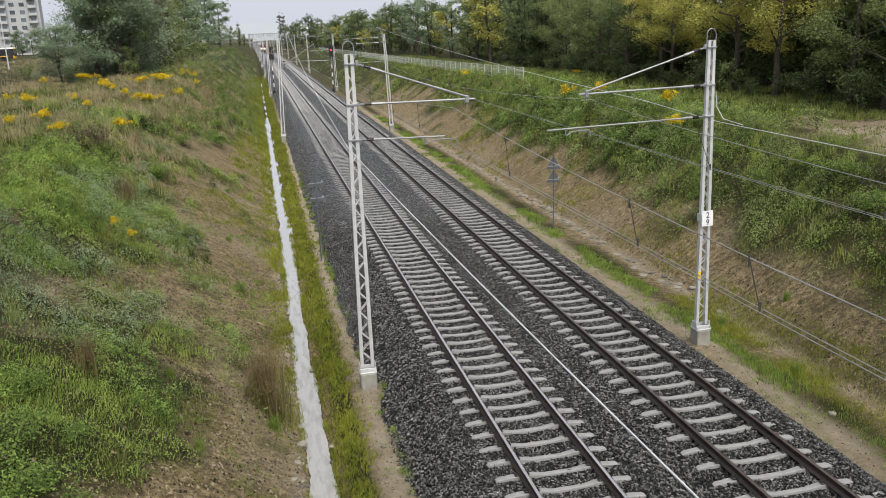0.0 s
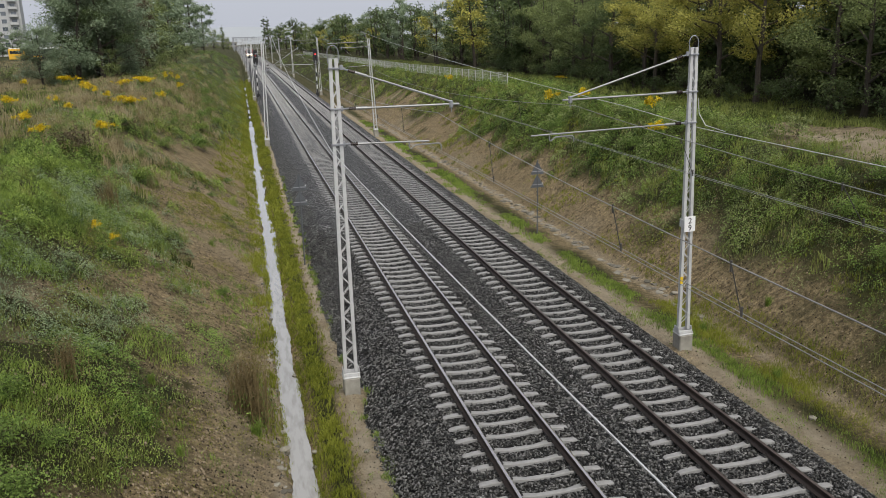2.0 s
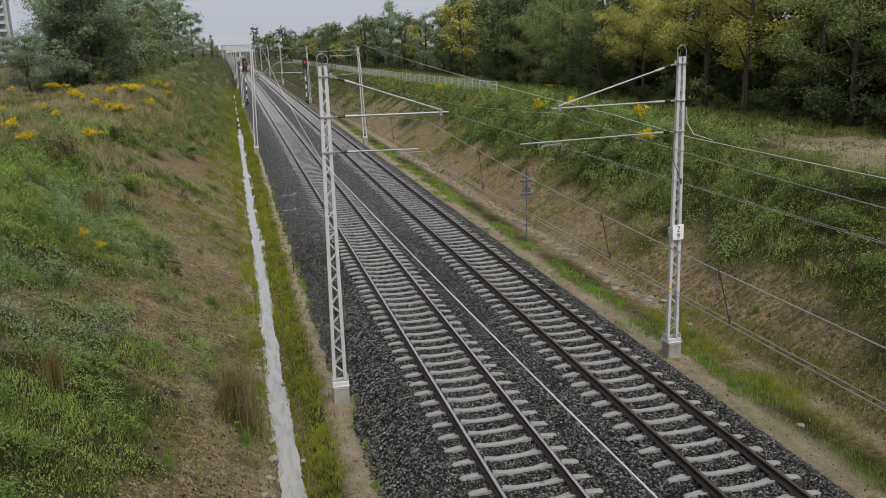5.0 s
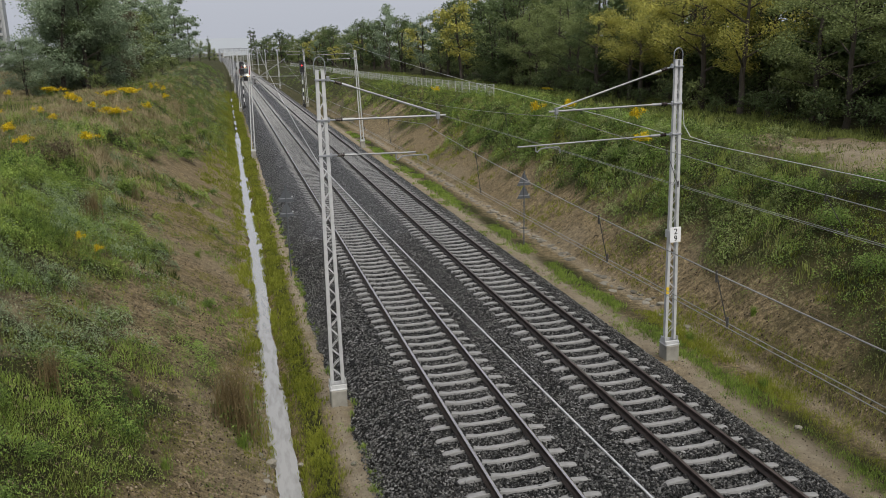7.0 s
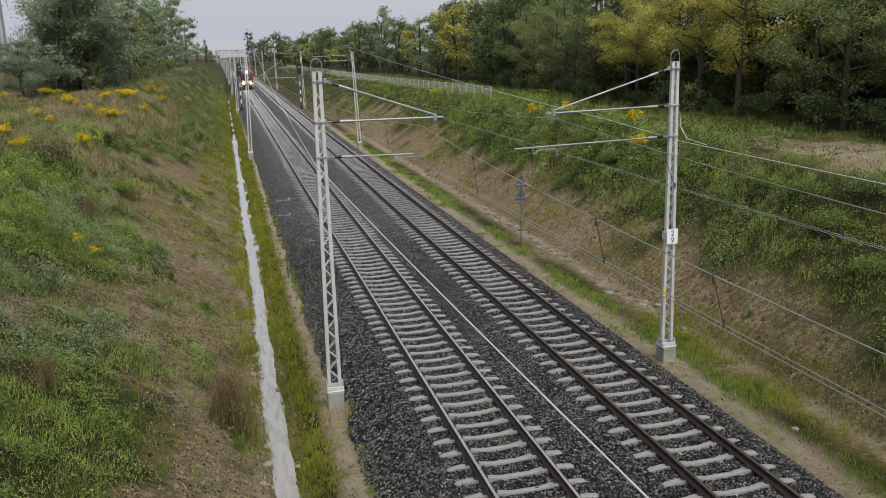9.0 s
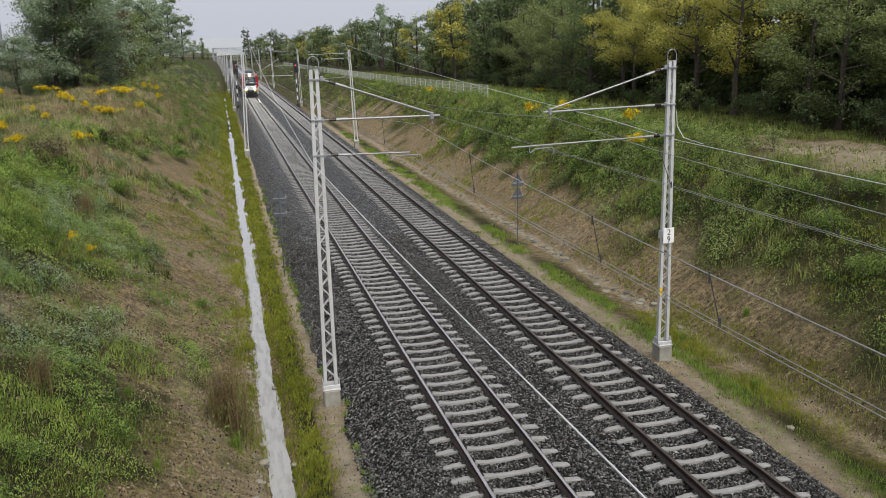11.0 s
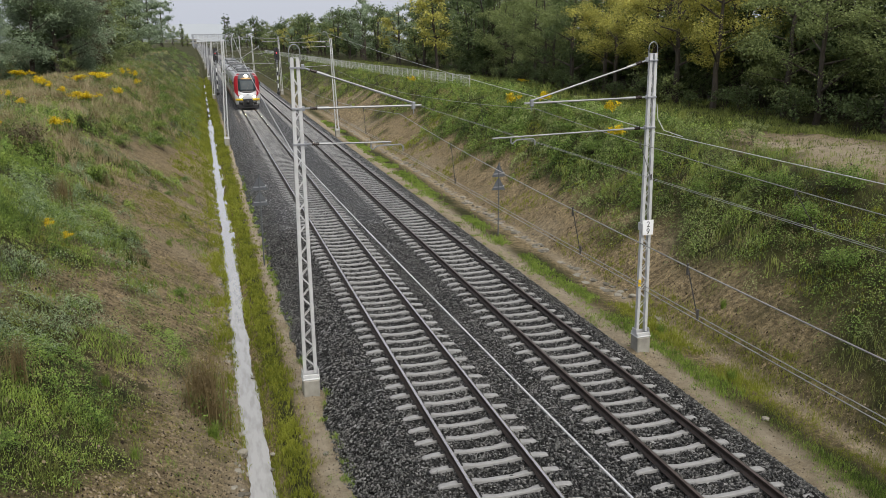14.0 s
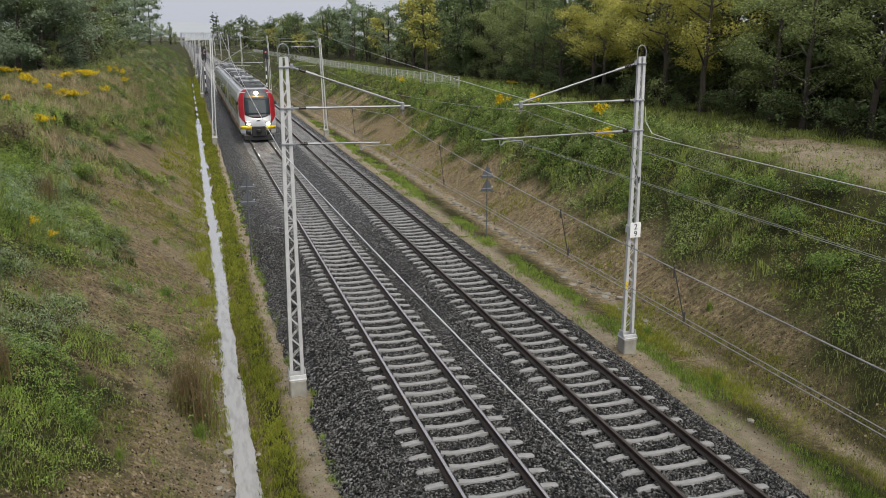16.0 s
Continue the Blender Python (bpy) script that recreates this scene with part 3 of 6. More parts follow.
    f = (np.arange(n)[:, None] * 6 + np.array((0, 2, 1, 3, 4, 5, 0, 1, 4, 3, 1, 2, 5, 4, 2, 0, 3, 5))[None]).ravel()
    corners = np.tile((3, 3, 4, 4, 4), n)
    me = raw_mesh("ballast_stones", v.reshape(-1, 3), f, corners, STONE)
    st = new("ballast_stones", me)
    st.parent = bed
    tagged(st, kind="stuff")


build_ballast()


# ---- the railway tracks ----
RAIL_PROFILE = [(-0.075, 0), (0.075, 0), (0.075, 0.011), (0.02, 0.028), (0.0085, 0.05), (0.0085, 0.12), (0.036, 0.134), (0.036, 0.164), (0.027, 0.172), (-0.027, 0.172), (-0.036, 0.164), (-0.036, 0.134), (-0.0085, 0.12), (-0.0085, 0.05), (-0.02, 0.028), (-0.075, 0.011)]


def rail_mesh(offset, head):
    ys = np.concatenate((np.arange(2, 150, 12.0), np.geomspace(151, 900, 46)))
    n = len(RAIL_PROFILE)
    v, f, c = [], [], []
    for k, y in enumerate(ys):
        b = float(bend(y)) + offset
        v += [(b + px, y, 0.012 + pz) for px, pz in RAIL_PROFILE]
        if k:
            for j in range(n):
                f += [(k - 1) * n + j, (k - 1) * n + (j + 1) % n, k * n + (j + 1) % n, k * n + j]
                c.append(4)
    me = raw_mesh("rail", v, f, c, RAIL_RUST)
    me.materials.append(head)
    idx = np.tile([1 if j in (7, 8, 9) else 0 for j in range(n)], len(ys) - 1)
    me.polygons.foreach_set("material_index", idx.astype(np.int32))
    return me


def sleeper_mesh():
    """A monoblock concrete sleeper, 2.6 m long, with a sunk middle."""
    xs = (-1.30, -1.24, -0.98, -0.55, -0.30, 0.30, 0.55, 0.98, 1.24, 1.30)
    top = (-0.045, -0.018, 0.008, 0.008, -0.030, -0.030, 0.008, 0.008, -0.018, -0.045)
    half = (0.058, 0.070, 0.072, 0.068, 0.056, 0.056, 0.068, 0.072, 0.070, 0.058)
    v, f = [], []
    for x, t, h in zip(xs, top, half):
        v += [(x, -h - 0.035, -0.19), (x, -h, t - 0.012), (x, -h + 0.015, t), (x, h - 0.015, t), (x, h, t - 0.012), (x, h + 0.035, -0.19)]
    for k in range(len(xs) - 1):
        for j in range(5):
            f.append((k * 6 + j, k * 6 + 6 + j, k * 6 + 7 + j, k * 6 + 1 + j))
    f.append(tuple(range(6)))
    f.append(tuple(range(len(v) - 1, len(v) - 7, -1)))
    me = bpy.data.meshes.new("sleeper")
    me.from_pydata(v, [], f)
    me.materials.append(CONCRETE)
    return me


def clip_mesh():
    bm = bmesh.new()
    for s in (-1, 1):
        for e in (-1, 1):
            x = s * 0.7535
            box(bm, x + e * 0.05, x + e * 0.15, -0.06, 0.06, 0.008, 0.035, 0.006)
            rod(bm, (x + e * 0.12, 0, 0.03), (x + e * 0.12, 0, 0.075), 0.018, 6)
    me = bpy.data.meshes.new("rail_clip")
    bm.to_mesh(me)
    bm.free()
    me.materials.append(CLIP)
    return me


def joined_copies(name, me, places, mat):
    """Many copies of a mesh in one: for the far run of sleepers."""
    n = len(me.vertices)
    co = np.empty(n * 3, np.float32)
    me.vertices.foreach_get("co", co)
    co = co.reshape(-1, 3)
    lv = np.empty(len(me.loops), np.int32)
    me.loops.foreach_get("vertex_index", lv)
    lt = np.empty(len(me.polygons), np.int32)
    me.polygons.foreach_get("loop_total", lt)
    places = np.asarray(places)
    v = (co[None] + places[:, None]).reshape(-1, 3)
    f = (lv[None] + (np.arange(len(places)) * n)[:, None]).ravel()
    return raw_mesh(name, v, f, np.tile(lt, len(places)), mat)


def build_tracks():
    sl, cl = sleeper_mesh(), clip_mesh()
    for centre, first, label in ((0.0, 13.4445, "railway track of dull steel rails on concrete sleepers"), (3.995, 12.1953, "railway track of dark rusty rails on concrete sleepers")):
        track = root("railway_track")
        tagged(track, label, "railway track", group="railway tracks")
        for s in (-1, 1):
            shared("rail", rail_mesh(centre + s * 0.7535, RAIL_TOP if centre == 0 else RAIL_BROWN), track)
        y0 = first - 0.6 * 12
        near = [y0 + 0.6 * k for k in range(150)]
        for y in near:
            shared("sleeper", sl, track, pose(centre, y, -0.008 + random.uniform(-0.006, 0.006), 0, random.uniform(-0.3, 0.3), random.uniform(-0.5, 0.5)))
        rest = [y0 + 0.6 * k for k in range(150, 620)]
        shared("sleeper_run", joined_copies("sleeper_run", sl, [(centre + float(bend(y)), y, -0.008) for y in rest], CONCRETE), track)["kind"] = "stuff"
        shared("rail_clip_run", joined_copies("rail_clip_run", cl, [(centre, y, 0.0) for y in near[:90]], CLIP), track)["kind"] = "stuff"


build_tracks()


# ---- overhead line ----
def mast(m, label, kind_near, arms, footing_drop=0.42, tall=8.0, hoop=True, bracket=False):
    """A tapered lattice mast; the track lies towards local +x. arms: (upper root z, tip dx, tip z, lower root z, lower tip dx, steady from, steady to)."""
    r = root("catenary_mast", m)
    tagged(r, label, "mast", group="catenary masts")

    def w(z):
        return 0.138 - 0.070 * z / tall
    for s in (-1, 1):
        bm = bmesh.new()
        vs = []
        for z in (0.12, tall):
            for dx, dy in ((-0.040, -0.060), (0.040, -0.060), (0.040, 0.060), (-0.040, 0.060)):
                vs.append(bm.verts.new((s * w(z) + dx, dy * (1 - 0.25 * z / tall), z)))
        for q in ((0, 1, 5, 4), (1, 2, 6, 5), (2, 3, 7, 6), (3, 0, 4, 7), (3, 2, 1, 0), (4, 5, 6, 7)):
            bm.faces.new([vs[k] for k in q])
        part("leg", bm, GALV, r)
    bm = bmesh.new()
    step, z, s = 0.27, 0.3, 1
    while z + step < tall - 0.15:
        for dy in (-0.055, 0.055):
            k = 1 - 0.25 * z / tall
            bar(bm, (s * w(z), dy * k, z), (-s * w(z + step), dy * k, z + step), 0.010, 0.019)
            if kind_near:
                part("lacing_bar", bm, GALV, r)
                bm = bmesh.new()
        z += step
        s = -s
    if kind_near:
        bm.free()
    else:
        part("lacing", bm, GALV, r)["kind"] = "stuff"
    part("top_cap", boxes((-w(tall) - 0.036, w(tall) + 0.036, -0.048, 0.048, tall - 0.002, tall + 0.012)), GALV, r)
    bm = boxes((-0.225, 0.225, -0.20, 0.20, 0.0, 0.03, 0.008), (-0.215, 0.215, -0.15, -0.125, 0.03, 0.13, 0.01), (-0.215, 0.215, 0.125, 0.15, 0.03, 0.13, 0.01), (-0.215, -0.19, -0.125, 0.125, 0.03, 0.24, 0.01), (0.19, 0.215, -0.125, 0.125, 0.03, 0.24, 0.01))
    for bx in (-0.19, 0.19):
        for by in (-0.18, 0.18):
            rod(bm, (bx, by, 0.03), (bx, by, 0.10), 0.018, 6)
    part("base_plate", bm, GALV, r)
    bm = boxes((-0.205, 0.205, -0.21, 0.21, -footing_drop - 0.35, -0.002, 0.025))
    part("footing", bm, FOOTING, r, "weathered concrete footing")
    for z in [arms[0] - 0.02, arms[2], arms[3]] if arms else []:
        bm = boxes((-w(z) - 0.055, w(z) + 0.055, -0.078, 0.078, z - 0.022, z + 0.022, 0.006))
        part("collar", bm, GALV_DULL, r)
    if hoop:
        bm = bmesh.new()
        pts = [(0.13 * math.cos(a), 0.0, tall + 0.14 + 0.17 * math.sin(a)) for a in [math.pi * k / 10 for k in range(11)]]
        tube(bm, [(0.13, 0, tall - 0.1)] + pts + [(-0.13, 0, tall - 0.1)], 0.012, 5)
        part("hoop", bm, GALV_DULL, r)
    if bracket:
        bm = bmesh.new()
        tube(bm, [(0, 0, tall - 0.15), (0.16, 0, tall + 0.05), (0.34, 0, tall + 0.55), (0.62, 0, tall + 0.66)], 0.03, 6)
        part("top_bracket", bm, GALV_DULL, r)
    if not arms:
        return r
    zu, dx, zt, zl, lx, s0, s1 = arms
    up = zt > zu
    tubes = (("upper_tube", (w(zu) + 0.05, zu), (dx - 0.12, zt + (0.06 if not up else 0)), 0.024), ("middle_tube", (w(zt), zt if not up else zu + 0.45), (dx + 0.08 if not up else dx + 1.1, zt if not up else zu + 0.5), 0.026), ("lower_tube", (w(zl), zl), (lx, zl - 0.03), 0.021))
    for name, a, b, rad in tubes:
        A, B = Vector((a[0], 0, a[1])), Vector((b[0], 0, b[1]))
        d = (B - A).normalized()
        bm = bmesh.new()
        rod(bm, A + d * 0.62, B, rad, 8)
        part(name, bm, TUBE, r)
        bm = bmesh.new()
        rod(bm, A + d * 0.02, A + d * 0.24, 0.022, 6)
        box(bm, A.x + 0.02, A.x + 0.10, -0.03, 0.03, A.z - 0.06, A.z + 0.06, 0.01)
        part("insulator_bracket", bm, GALV_DULL, r)
        bm = bmesh.new()
        rod(bm, A + d * 0.40, A + d * 0.68, 0.036, 8)
        part("insulator_cap", bm, TUBE, r)
        bm = bmesh.new()
        for k in range(4):
            p = A + d * (0.23 + 0.045 * k)
            rod(bm, p, p + d * 0.016, 0.052, 10, 0.040)
            rod(bm, p, p + d * 0.045, 0.03, 8)
        part("insulator", bm, INSULATOR, r, "dark ribbed insulator")
    bm = boxes((dx - 0.17, dx - 0.08, -0.05, 0.05, zt - 0.09, zt + 0.09, 0.015))
    rod(bm, (dx - 0.12, 0, zt - 0.08), (dx - 0.12, 0, zt - 0.20), 0.012, 6)
    part("tip_clamp", bm, GALV_DULL, r)
    bm = bmesh.new()
    q = 1 if s1 > s0 else -1
    tube(bm, [(s0, 0, zl - 0.04), (s0, 0, zl - 0.17), (s0 + 0.03 * q, 0, zl - 0.2), (s0 + 0.16 * q, 0, zl - 0.11), (s1 - 0.05 * q, 0, zl - 0.10), (s1, 0, zl - 0.15), (s1, 0, zl - 0.26)], 0.018, 6)
    part("steady_arm", bm, TUBE, r)
    return r


def number_plate(parent, z):
    bm = boxes((-0.165, 0.165, -0.15, -0.135, z - 0.215, z + 0.215, 0.004))
    plate = part("mast_plate", bm, WHITE, parent, "white mast plate with black 2 over 9")
    for s in (-0.17, 0.13):
        part("plate_strap", boxes((s, s + 0.03, -0.135, 0.11, z - 0.10, z + 0.12, 0.003)), GALV, plate)
    for ch, dz in (("2", 0.02), ("9", -0.18)):
        cu = bpy.data.curves.new("numeral", "FONT")
        cu.body, cu.size, cu.align_x, cu.extrude = ch, 0.23, "CENTER", 0.002
        tmp = bpy.data.objects.new("numeral", cu)
        me = bpy.data.meshes.new_from_object(tmp)
        bpy.data.objects.remove(tmp)
        me.materials.append(BLACK)
        shared("numeral", me, plate, pose(0, -0.154, z + dz, 90, 0, 0))


def build_masts():
    white = "white galvanised lattice railway mast on a concrete footing"
    mast(pose(-3.045, 19.2, 0.06, 0, 0, 0), white, True, (7.80, 2.95, 6.84, 6.0, 2.25, 1.75, 2.55))
    # the arms of an east mast point west: turned half round, its plate goes on local +y
    r = mast(pose(6.60, 19.38, 0.06, 0, 1.2, 180), "white lattice railway mast with a white plate and cantilevers", True, (7.85, 3.6, 6.87, 6.05, 4.55, 4.05, 3.38))
    holder = root("mast_plate_bracket", pose(0, 0, 0, 0, 0, 180))
    holder.parent = r
    number_plate(holder, 3.27)
    part("marker_band", boxes((0.13, 0.215, 0.106, 0.125, 1.55, 1.75)), YELLOW, r, "yellow marker sticker")
    far = "slim white lattice mast standing beside the far tracks"
    for y, x in ((71.0, -3.40), (125.0, -3.45), (180.0, -3.5), (236.0, -3.5), (292.0, -3.5), (350.0, -3.5), (410.0, -3.5), (470.0, -3.5), (530.0, -3.5)):
        if y == 71.0:
            proto_w = mast(pose(x, y, 0.0, 0, 1.6, 0), far, False, (5.85, 3.05, 7.72, 5.75, 2.6, 2.2, 2.9), tall=8.15, hoop=False, bracket=True)
        else:
            copy_thing(proto_w, pose(x + float(bend(y)), y, 0.0, 0, 1.0, 0))
    for y, x in ((74.3, 6.66), (131.5, 7.15), (193.0, 6.85), (250.0, 6.9), (306.0, 7.0), (364.0, 7.0), (424.0, 7.0), (484.0, 7.0), (544.0, 7.0)):
        if y == 74.3:
            proto_e = mast(pose(x, y, 0.0, 0, 2.2, 180), far, False, (7.55, 2.65, 7.6, 5.9, 3.6, 3.3, 2.7), tall=8.25, hoop=False, bracket=True)
        else:
            copy_thing(proto_e, pose(x + float(bend(y)), y, 0.0, 0, 1.0, 180))


build_masts()


def sagging(a, b, sag, n=14):
    a, b = Vector(a), Vector(b)
    return [a.lerp(b, k / n) - Vector((0, 0, sag * 4 * (k / n) * (1 - k / n))) for k in range(n + 1)]


def line_z(pts, y):
    for p, q in zip(pts, pts[1:]):
        if min(p.y, q.y) <= y <= max(p.y, q.y) and p.y != q.y:
            return p.lerp(q, (y - p.y) / (q.y - p.y))
    return pts[-1]


def overhead(name_label, mess, cont, drops):
    r = root("overhead_line")
    tagged(r, name_label, "overhead line", group="overhead lines")
    m, c = [], []
    for (a, b, s) in mess:
        m += sagging(a, b, s)[(1 if m else 0):]
    for (a, b) in cont:
        c += sagging(a, b, 0.03, 6)[(1 if c else 0):]
    part("messenger_wire", tube(bmesh.new(), m, 0.0075, 5), WIRE, r)
    for s in (-0.042, 0.042):
        part("contact_wire", tube(bmesh.new(), [p + Vector((s, 0, 0)) for p in c], 0.0054, 5), WIRE, r)
    for y in drops:
        p, q = line_z(m, y), line_z(c, y)
        bm = bmesh.new()
        rod(bm, p, q, 0.007, 5)
        rod(bm, p + Vector((0, 0, 0.03)), p - Vector((0, 0, 0.09)), 0.012, 6)
        rod(bm, q + Vector((0, 0, 0.09)), q - Vector((0, 0, 0.03)), 0.014, 6)
        part("dropper", bm, WIRE_DARK, r)
    return r


def build_wires():
    wm = [((-0.53, -6, 6.5), (-0.55, 19.2, 6.70), 0.32), ((-0.55, 19.2, 6.70), (-0.36, 71, 7.65), 1.05)]
    wc = [((-0.25, -6, 5.74), (-0.50, 19.2, 5.74)), ((-0.50, 19.2, 5.74), (-0.3, 71, 5.5))]
    ys = [71, 125, 180, 236, 292, 350, 410, 470, 530]
    for a, b in zip(ys, ys[1:]):
        xa, xb = float(bend(a)), float(bend(b))
        wm.append(((-0.36 + xa, a, 7.65), (-0.36 + xb, b, 7.65), 1.1))
        wc.append(((-0.3 + xa, a, 5.55), (-0.3 + xb, b, 5.55)))
    overhead("thin grey overhead wires with dark droppers above the track", wm, wc, WEST_DROPS)
    em = [((2.8, -6, 6.55), (3.12, 19.4, 6.70), 0.28), ((3.12, 19.4, 6.70), (4.05, 74.3, 7.4), 1.0)]
    ec = [((3.7, -6, 5.76), (3.25, 19.4, 5.80)), ((3.25, 19.4, 5.80), (3.9, 74.3, 5.62))]
    ys = [74.3, 131.5, 193, 250, 306, 364, 424, 484, 544]
    for a, b in zip(ys, ys[1:]):
        xa, xb = float(bend(a)), float(bend(b))
        em.append(((4.05 + xa, a, 7.4), (4.05 + xb, b, 7.4), 1.0))
        ec.append(((3.9 + xa, a, 5.6), (3.9 + xb, b, 5.6)))
    overhead("thin grey overhead wires with dark droppers above the track", em, ec, EAST_DROPS)
    wy = [71, 125, 180, 236, 292, 350, 410, 470, 530]
    ey = [74.3, 131.5, 193, 250, 306, 364, 424, 484, 544]
    w = sagging((-2.0, -4, 5.25), (-3.20, 19.2, 5.9), 0.12) + sagging((-3.20, 19.2, 5.9), (-2.42, 71, 8.75), 0.35)[1:]
    for a, b in zip(wy, wy[1:]):
        w += sagging((-2.6 + float(bend(a)), a, 8.75), (-2.6 + float(bend(b)), b, 8.75), 0.8)[1:]
    g = new("guard_wire", None)
    tagged(g, "pale aluminium guard wire strung from mast to mast", "wire", group="guard wires")
    part("strand", tube(bmesh.new(), w, 0.0095, 5), WIRE_PALE, g)
    e = sagging((5.9, -4, 6.1), (6.74, 19.38, 5.95), 0.05) + sagging((6.55, 19.38, 6.1), (5.75, 74.3, 8.85), 0.25)[1:]
    for a, b in zip(ey, ey[1:]):
        e += sagging((6.0 + float(bend(a)), a, 8.85), (6.0 + float(bend(b)), b, 8.85), 0.8)[1:]
    g = new("guard_wire", None)
    tagged(g, "pale aluminium guard wire strung from mast to mast", "wire", group="guard wires")
    part("strand", tube(bmesh.new(), e, 0.0095, 5), WIRE_PALE, g)
    loop = tube(bmesh.new(), [(6.60, 19.30, 6.75), (6.64, 19.28, 6.35), (6.74, 19.1, 6.05), (6.82, 18.3, 5.965)], 0.010, 5)
    part("jumper", loop, WIRE_PALE, g)


WEST_DROPS = (6.8, 9.5, 15.0, 24, 29, 35, 41, 48, 55, 62)
EAST_DROPS = (9.5, 14.0, 24, 30, 36, 43, 50, 57, 64)
build_wires()


# ---- signals and signs ----
def signal(x, y, label, lit):
    r = root("railway_signal", pose(x, y, -0.35))
    tagged(r, label, "signal", group="railway signals")
    for k in range(8):
        bm = bmesh.new()
        rod(bm, (0, 0, 0.3 + k * 0.62), (0, 0, 0.3 + (k + 1) * 0.62), 0.085, 10)
        part("pole_band", bm, (GALV_DULL if k > 5 else (WHITE if k % 2 else BLACK)), r)
    part("base", boxes((-0.25, 0.25, -0.25, 0.25, -0.4, 0.35, 0.03)), BLACK, r)
    bm = bmesh.new()
    out = []
    for k in range(9):
        a = math.pi * k / 8
        out.append((0.36 * math.cos(a), 6.69 + 0.36 * math.sin(a)))
    for k in range(9):
        a = math.pi + math.pi * k / 8
        out.append((0.36 * math.cos(a), 5.21 + 0.36 * math.sin(a)))
    prism(bm, out, -0.05, 0.12)
    head = part("signal_head", bm, BLACK, r, "black rounded signal board")
    for k, z in enumerate((6.68, 6.2, 5.7, 5.22)):
        bm = bmesh.new()
        n = 10
        lens = [(0.10 * math.cos(2 * math.pi * j / n), z + 0.10 * math.sin(2 * math.pi * j / n)) for j in range(n)]
        prism(bm, lens, -0.075, -0.052)
        on = k == 1
        part("lens", bm, (LENS_RED if lit else LENS_DIM) if on else LENS_OFF, head)
        bm = bmesh.new()
        tube(bm, [(0.13 * math.cos(a), -0.16, z + 0.13 * math.sin(a)) for a in [math.pi * j / 6 for j in range(7)]], 0.02, 4)
        part("visor", bm, BLACK, head)
    bm = bmesh.new()
    rod(bm, (-0.15, 0.1, 0), (-0.15, 0.1, 5.2), 0.02, 5)
    rod(bm, (0.15, 0.1, 0), (0.15, 0.1, 5.2), 0.02, 5)
    for k in range(14):
        rod(bm, (-0.15, 0.1, 0.3 + 0.35 * k), (0.15, 0.1, 0.3 + 0.35 * k), 0.014, 4)
    part("ladder", bm, GALV_DULL, r)
    bm = bmesh.new()
    tube(bm, [(0.25, -0.1, 4.9), (0.1, -0.2, 4.62), (-0.2, -0.2, 4.57), (-0.25, -0.1, 4.77)], 0.045, 6)
    part("route_lamp", bm, BLACK, r)


LENS_RED = glow("lit_red_lens", (1.0, 0.03, 0.04), 3.0)
LENS_DIM = glow("faint_red_lens", (0.35, 0.015, 0.02), 0.3)
LENS_OFF = material("dark_lens", (0.01, 0.01, 0.012), (0.025, 0.025, 0.03), 4, 0.15, 0.0)
signal(-2.72, 130.5, "black track signal on a banded pole beside the ditch", False)
signal(6.42, 129.5, "red-lit track signal on a banded pole below the slope", True)


def triangle_sign(x, y, z0, top):
    r = root("warning_sign", pose(x, y, z0))
    tagged(r, "grey backs of two triangular plates on a steel post", "sign", group="triangular signs")
    h = top - z0
    bm = bmesh.new()
    rod(bm, (0, 0, -0.3), (0, 0, h), 0.028, 8)
    part("post", bm, SIGN_BACK, r)
    for k in range(2):
        z = h - 0.10 - 0.62 * k
        bm = bmesh.new()
        prism(bm, [(-0.34, z - 0.58), (0.34, z - 0.58), (0.02, z), (-0.02, z)], 0.035, 0.045)
        plate = part("plate", bm, SIGN_BACK, r)
        part("rail_strip", boxes((-0.26, 0.26, 0.015, 0.034, z - 0.46, z - 0.42)), GALV_DULL, plate)
        part("tag", boxes((0.22, 0.28, 0.012, 0.034, z - 0.40, z - 0.36)), GALV, plate, "small pale tag")


triangle_sign(7.75, 34.4, -0.58, 2.86)
triangle_sign(-3.23, 32.5, -0.60, 3.20)


# ---- the train ----
def rake(z):
    """How far the front leans back at height z."""
    return float(np.interp(z, (0.3, 1.2, 1.5, 2.0, 2.75, 3.4, 3.75, 4.0), (0.10, 0.0, 0.05, 0.28, 0.62, 0.95, 1.25, 1.9)))


def half_width(z):
    return float(np.interp(z, (0.3, 0.5, 0.8, 3.1, 3.45, 3.75, 3.92, 4.02), (1.26, 1.36, 1.44, 1.44, 1.38, 1.24, 1.04, 0.80)))


def front_y(x, z):
    """The face of the cab: raked, and rounded in plan towards its sides."""
    return rake(z) + 0.50 * (abs(x) / 1.44) ** 3.4


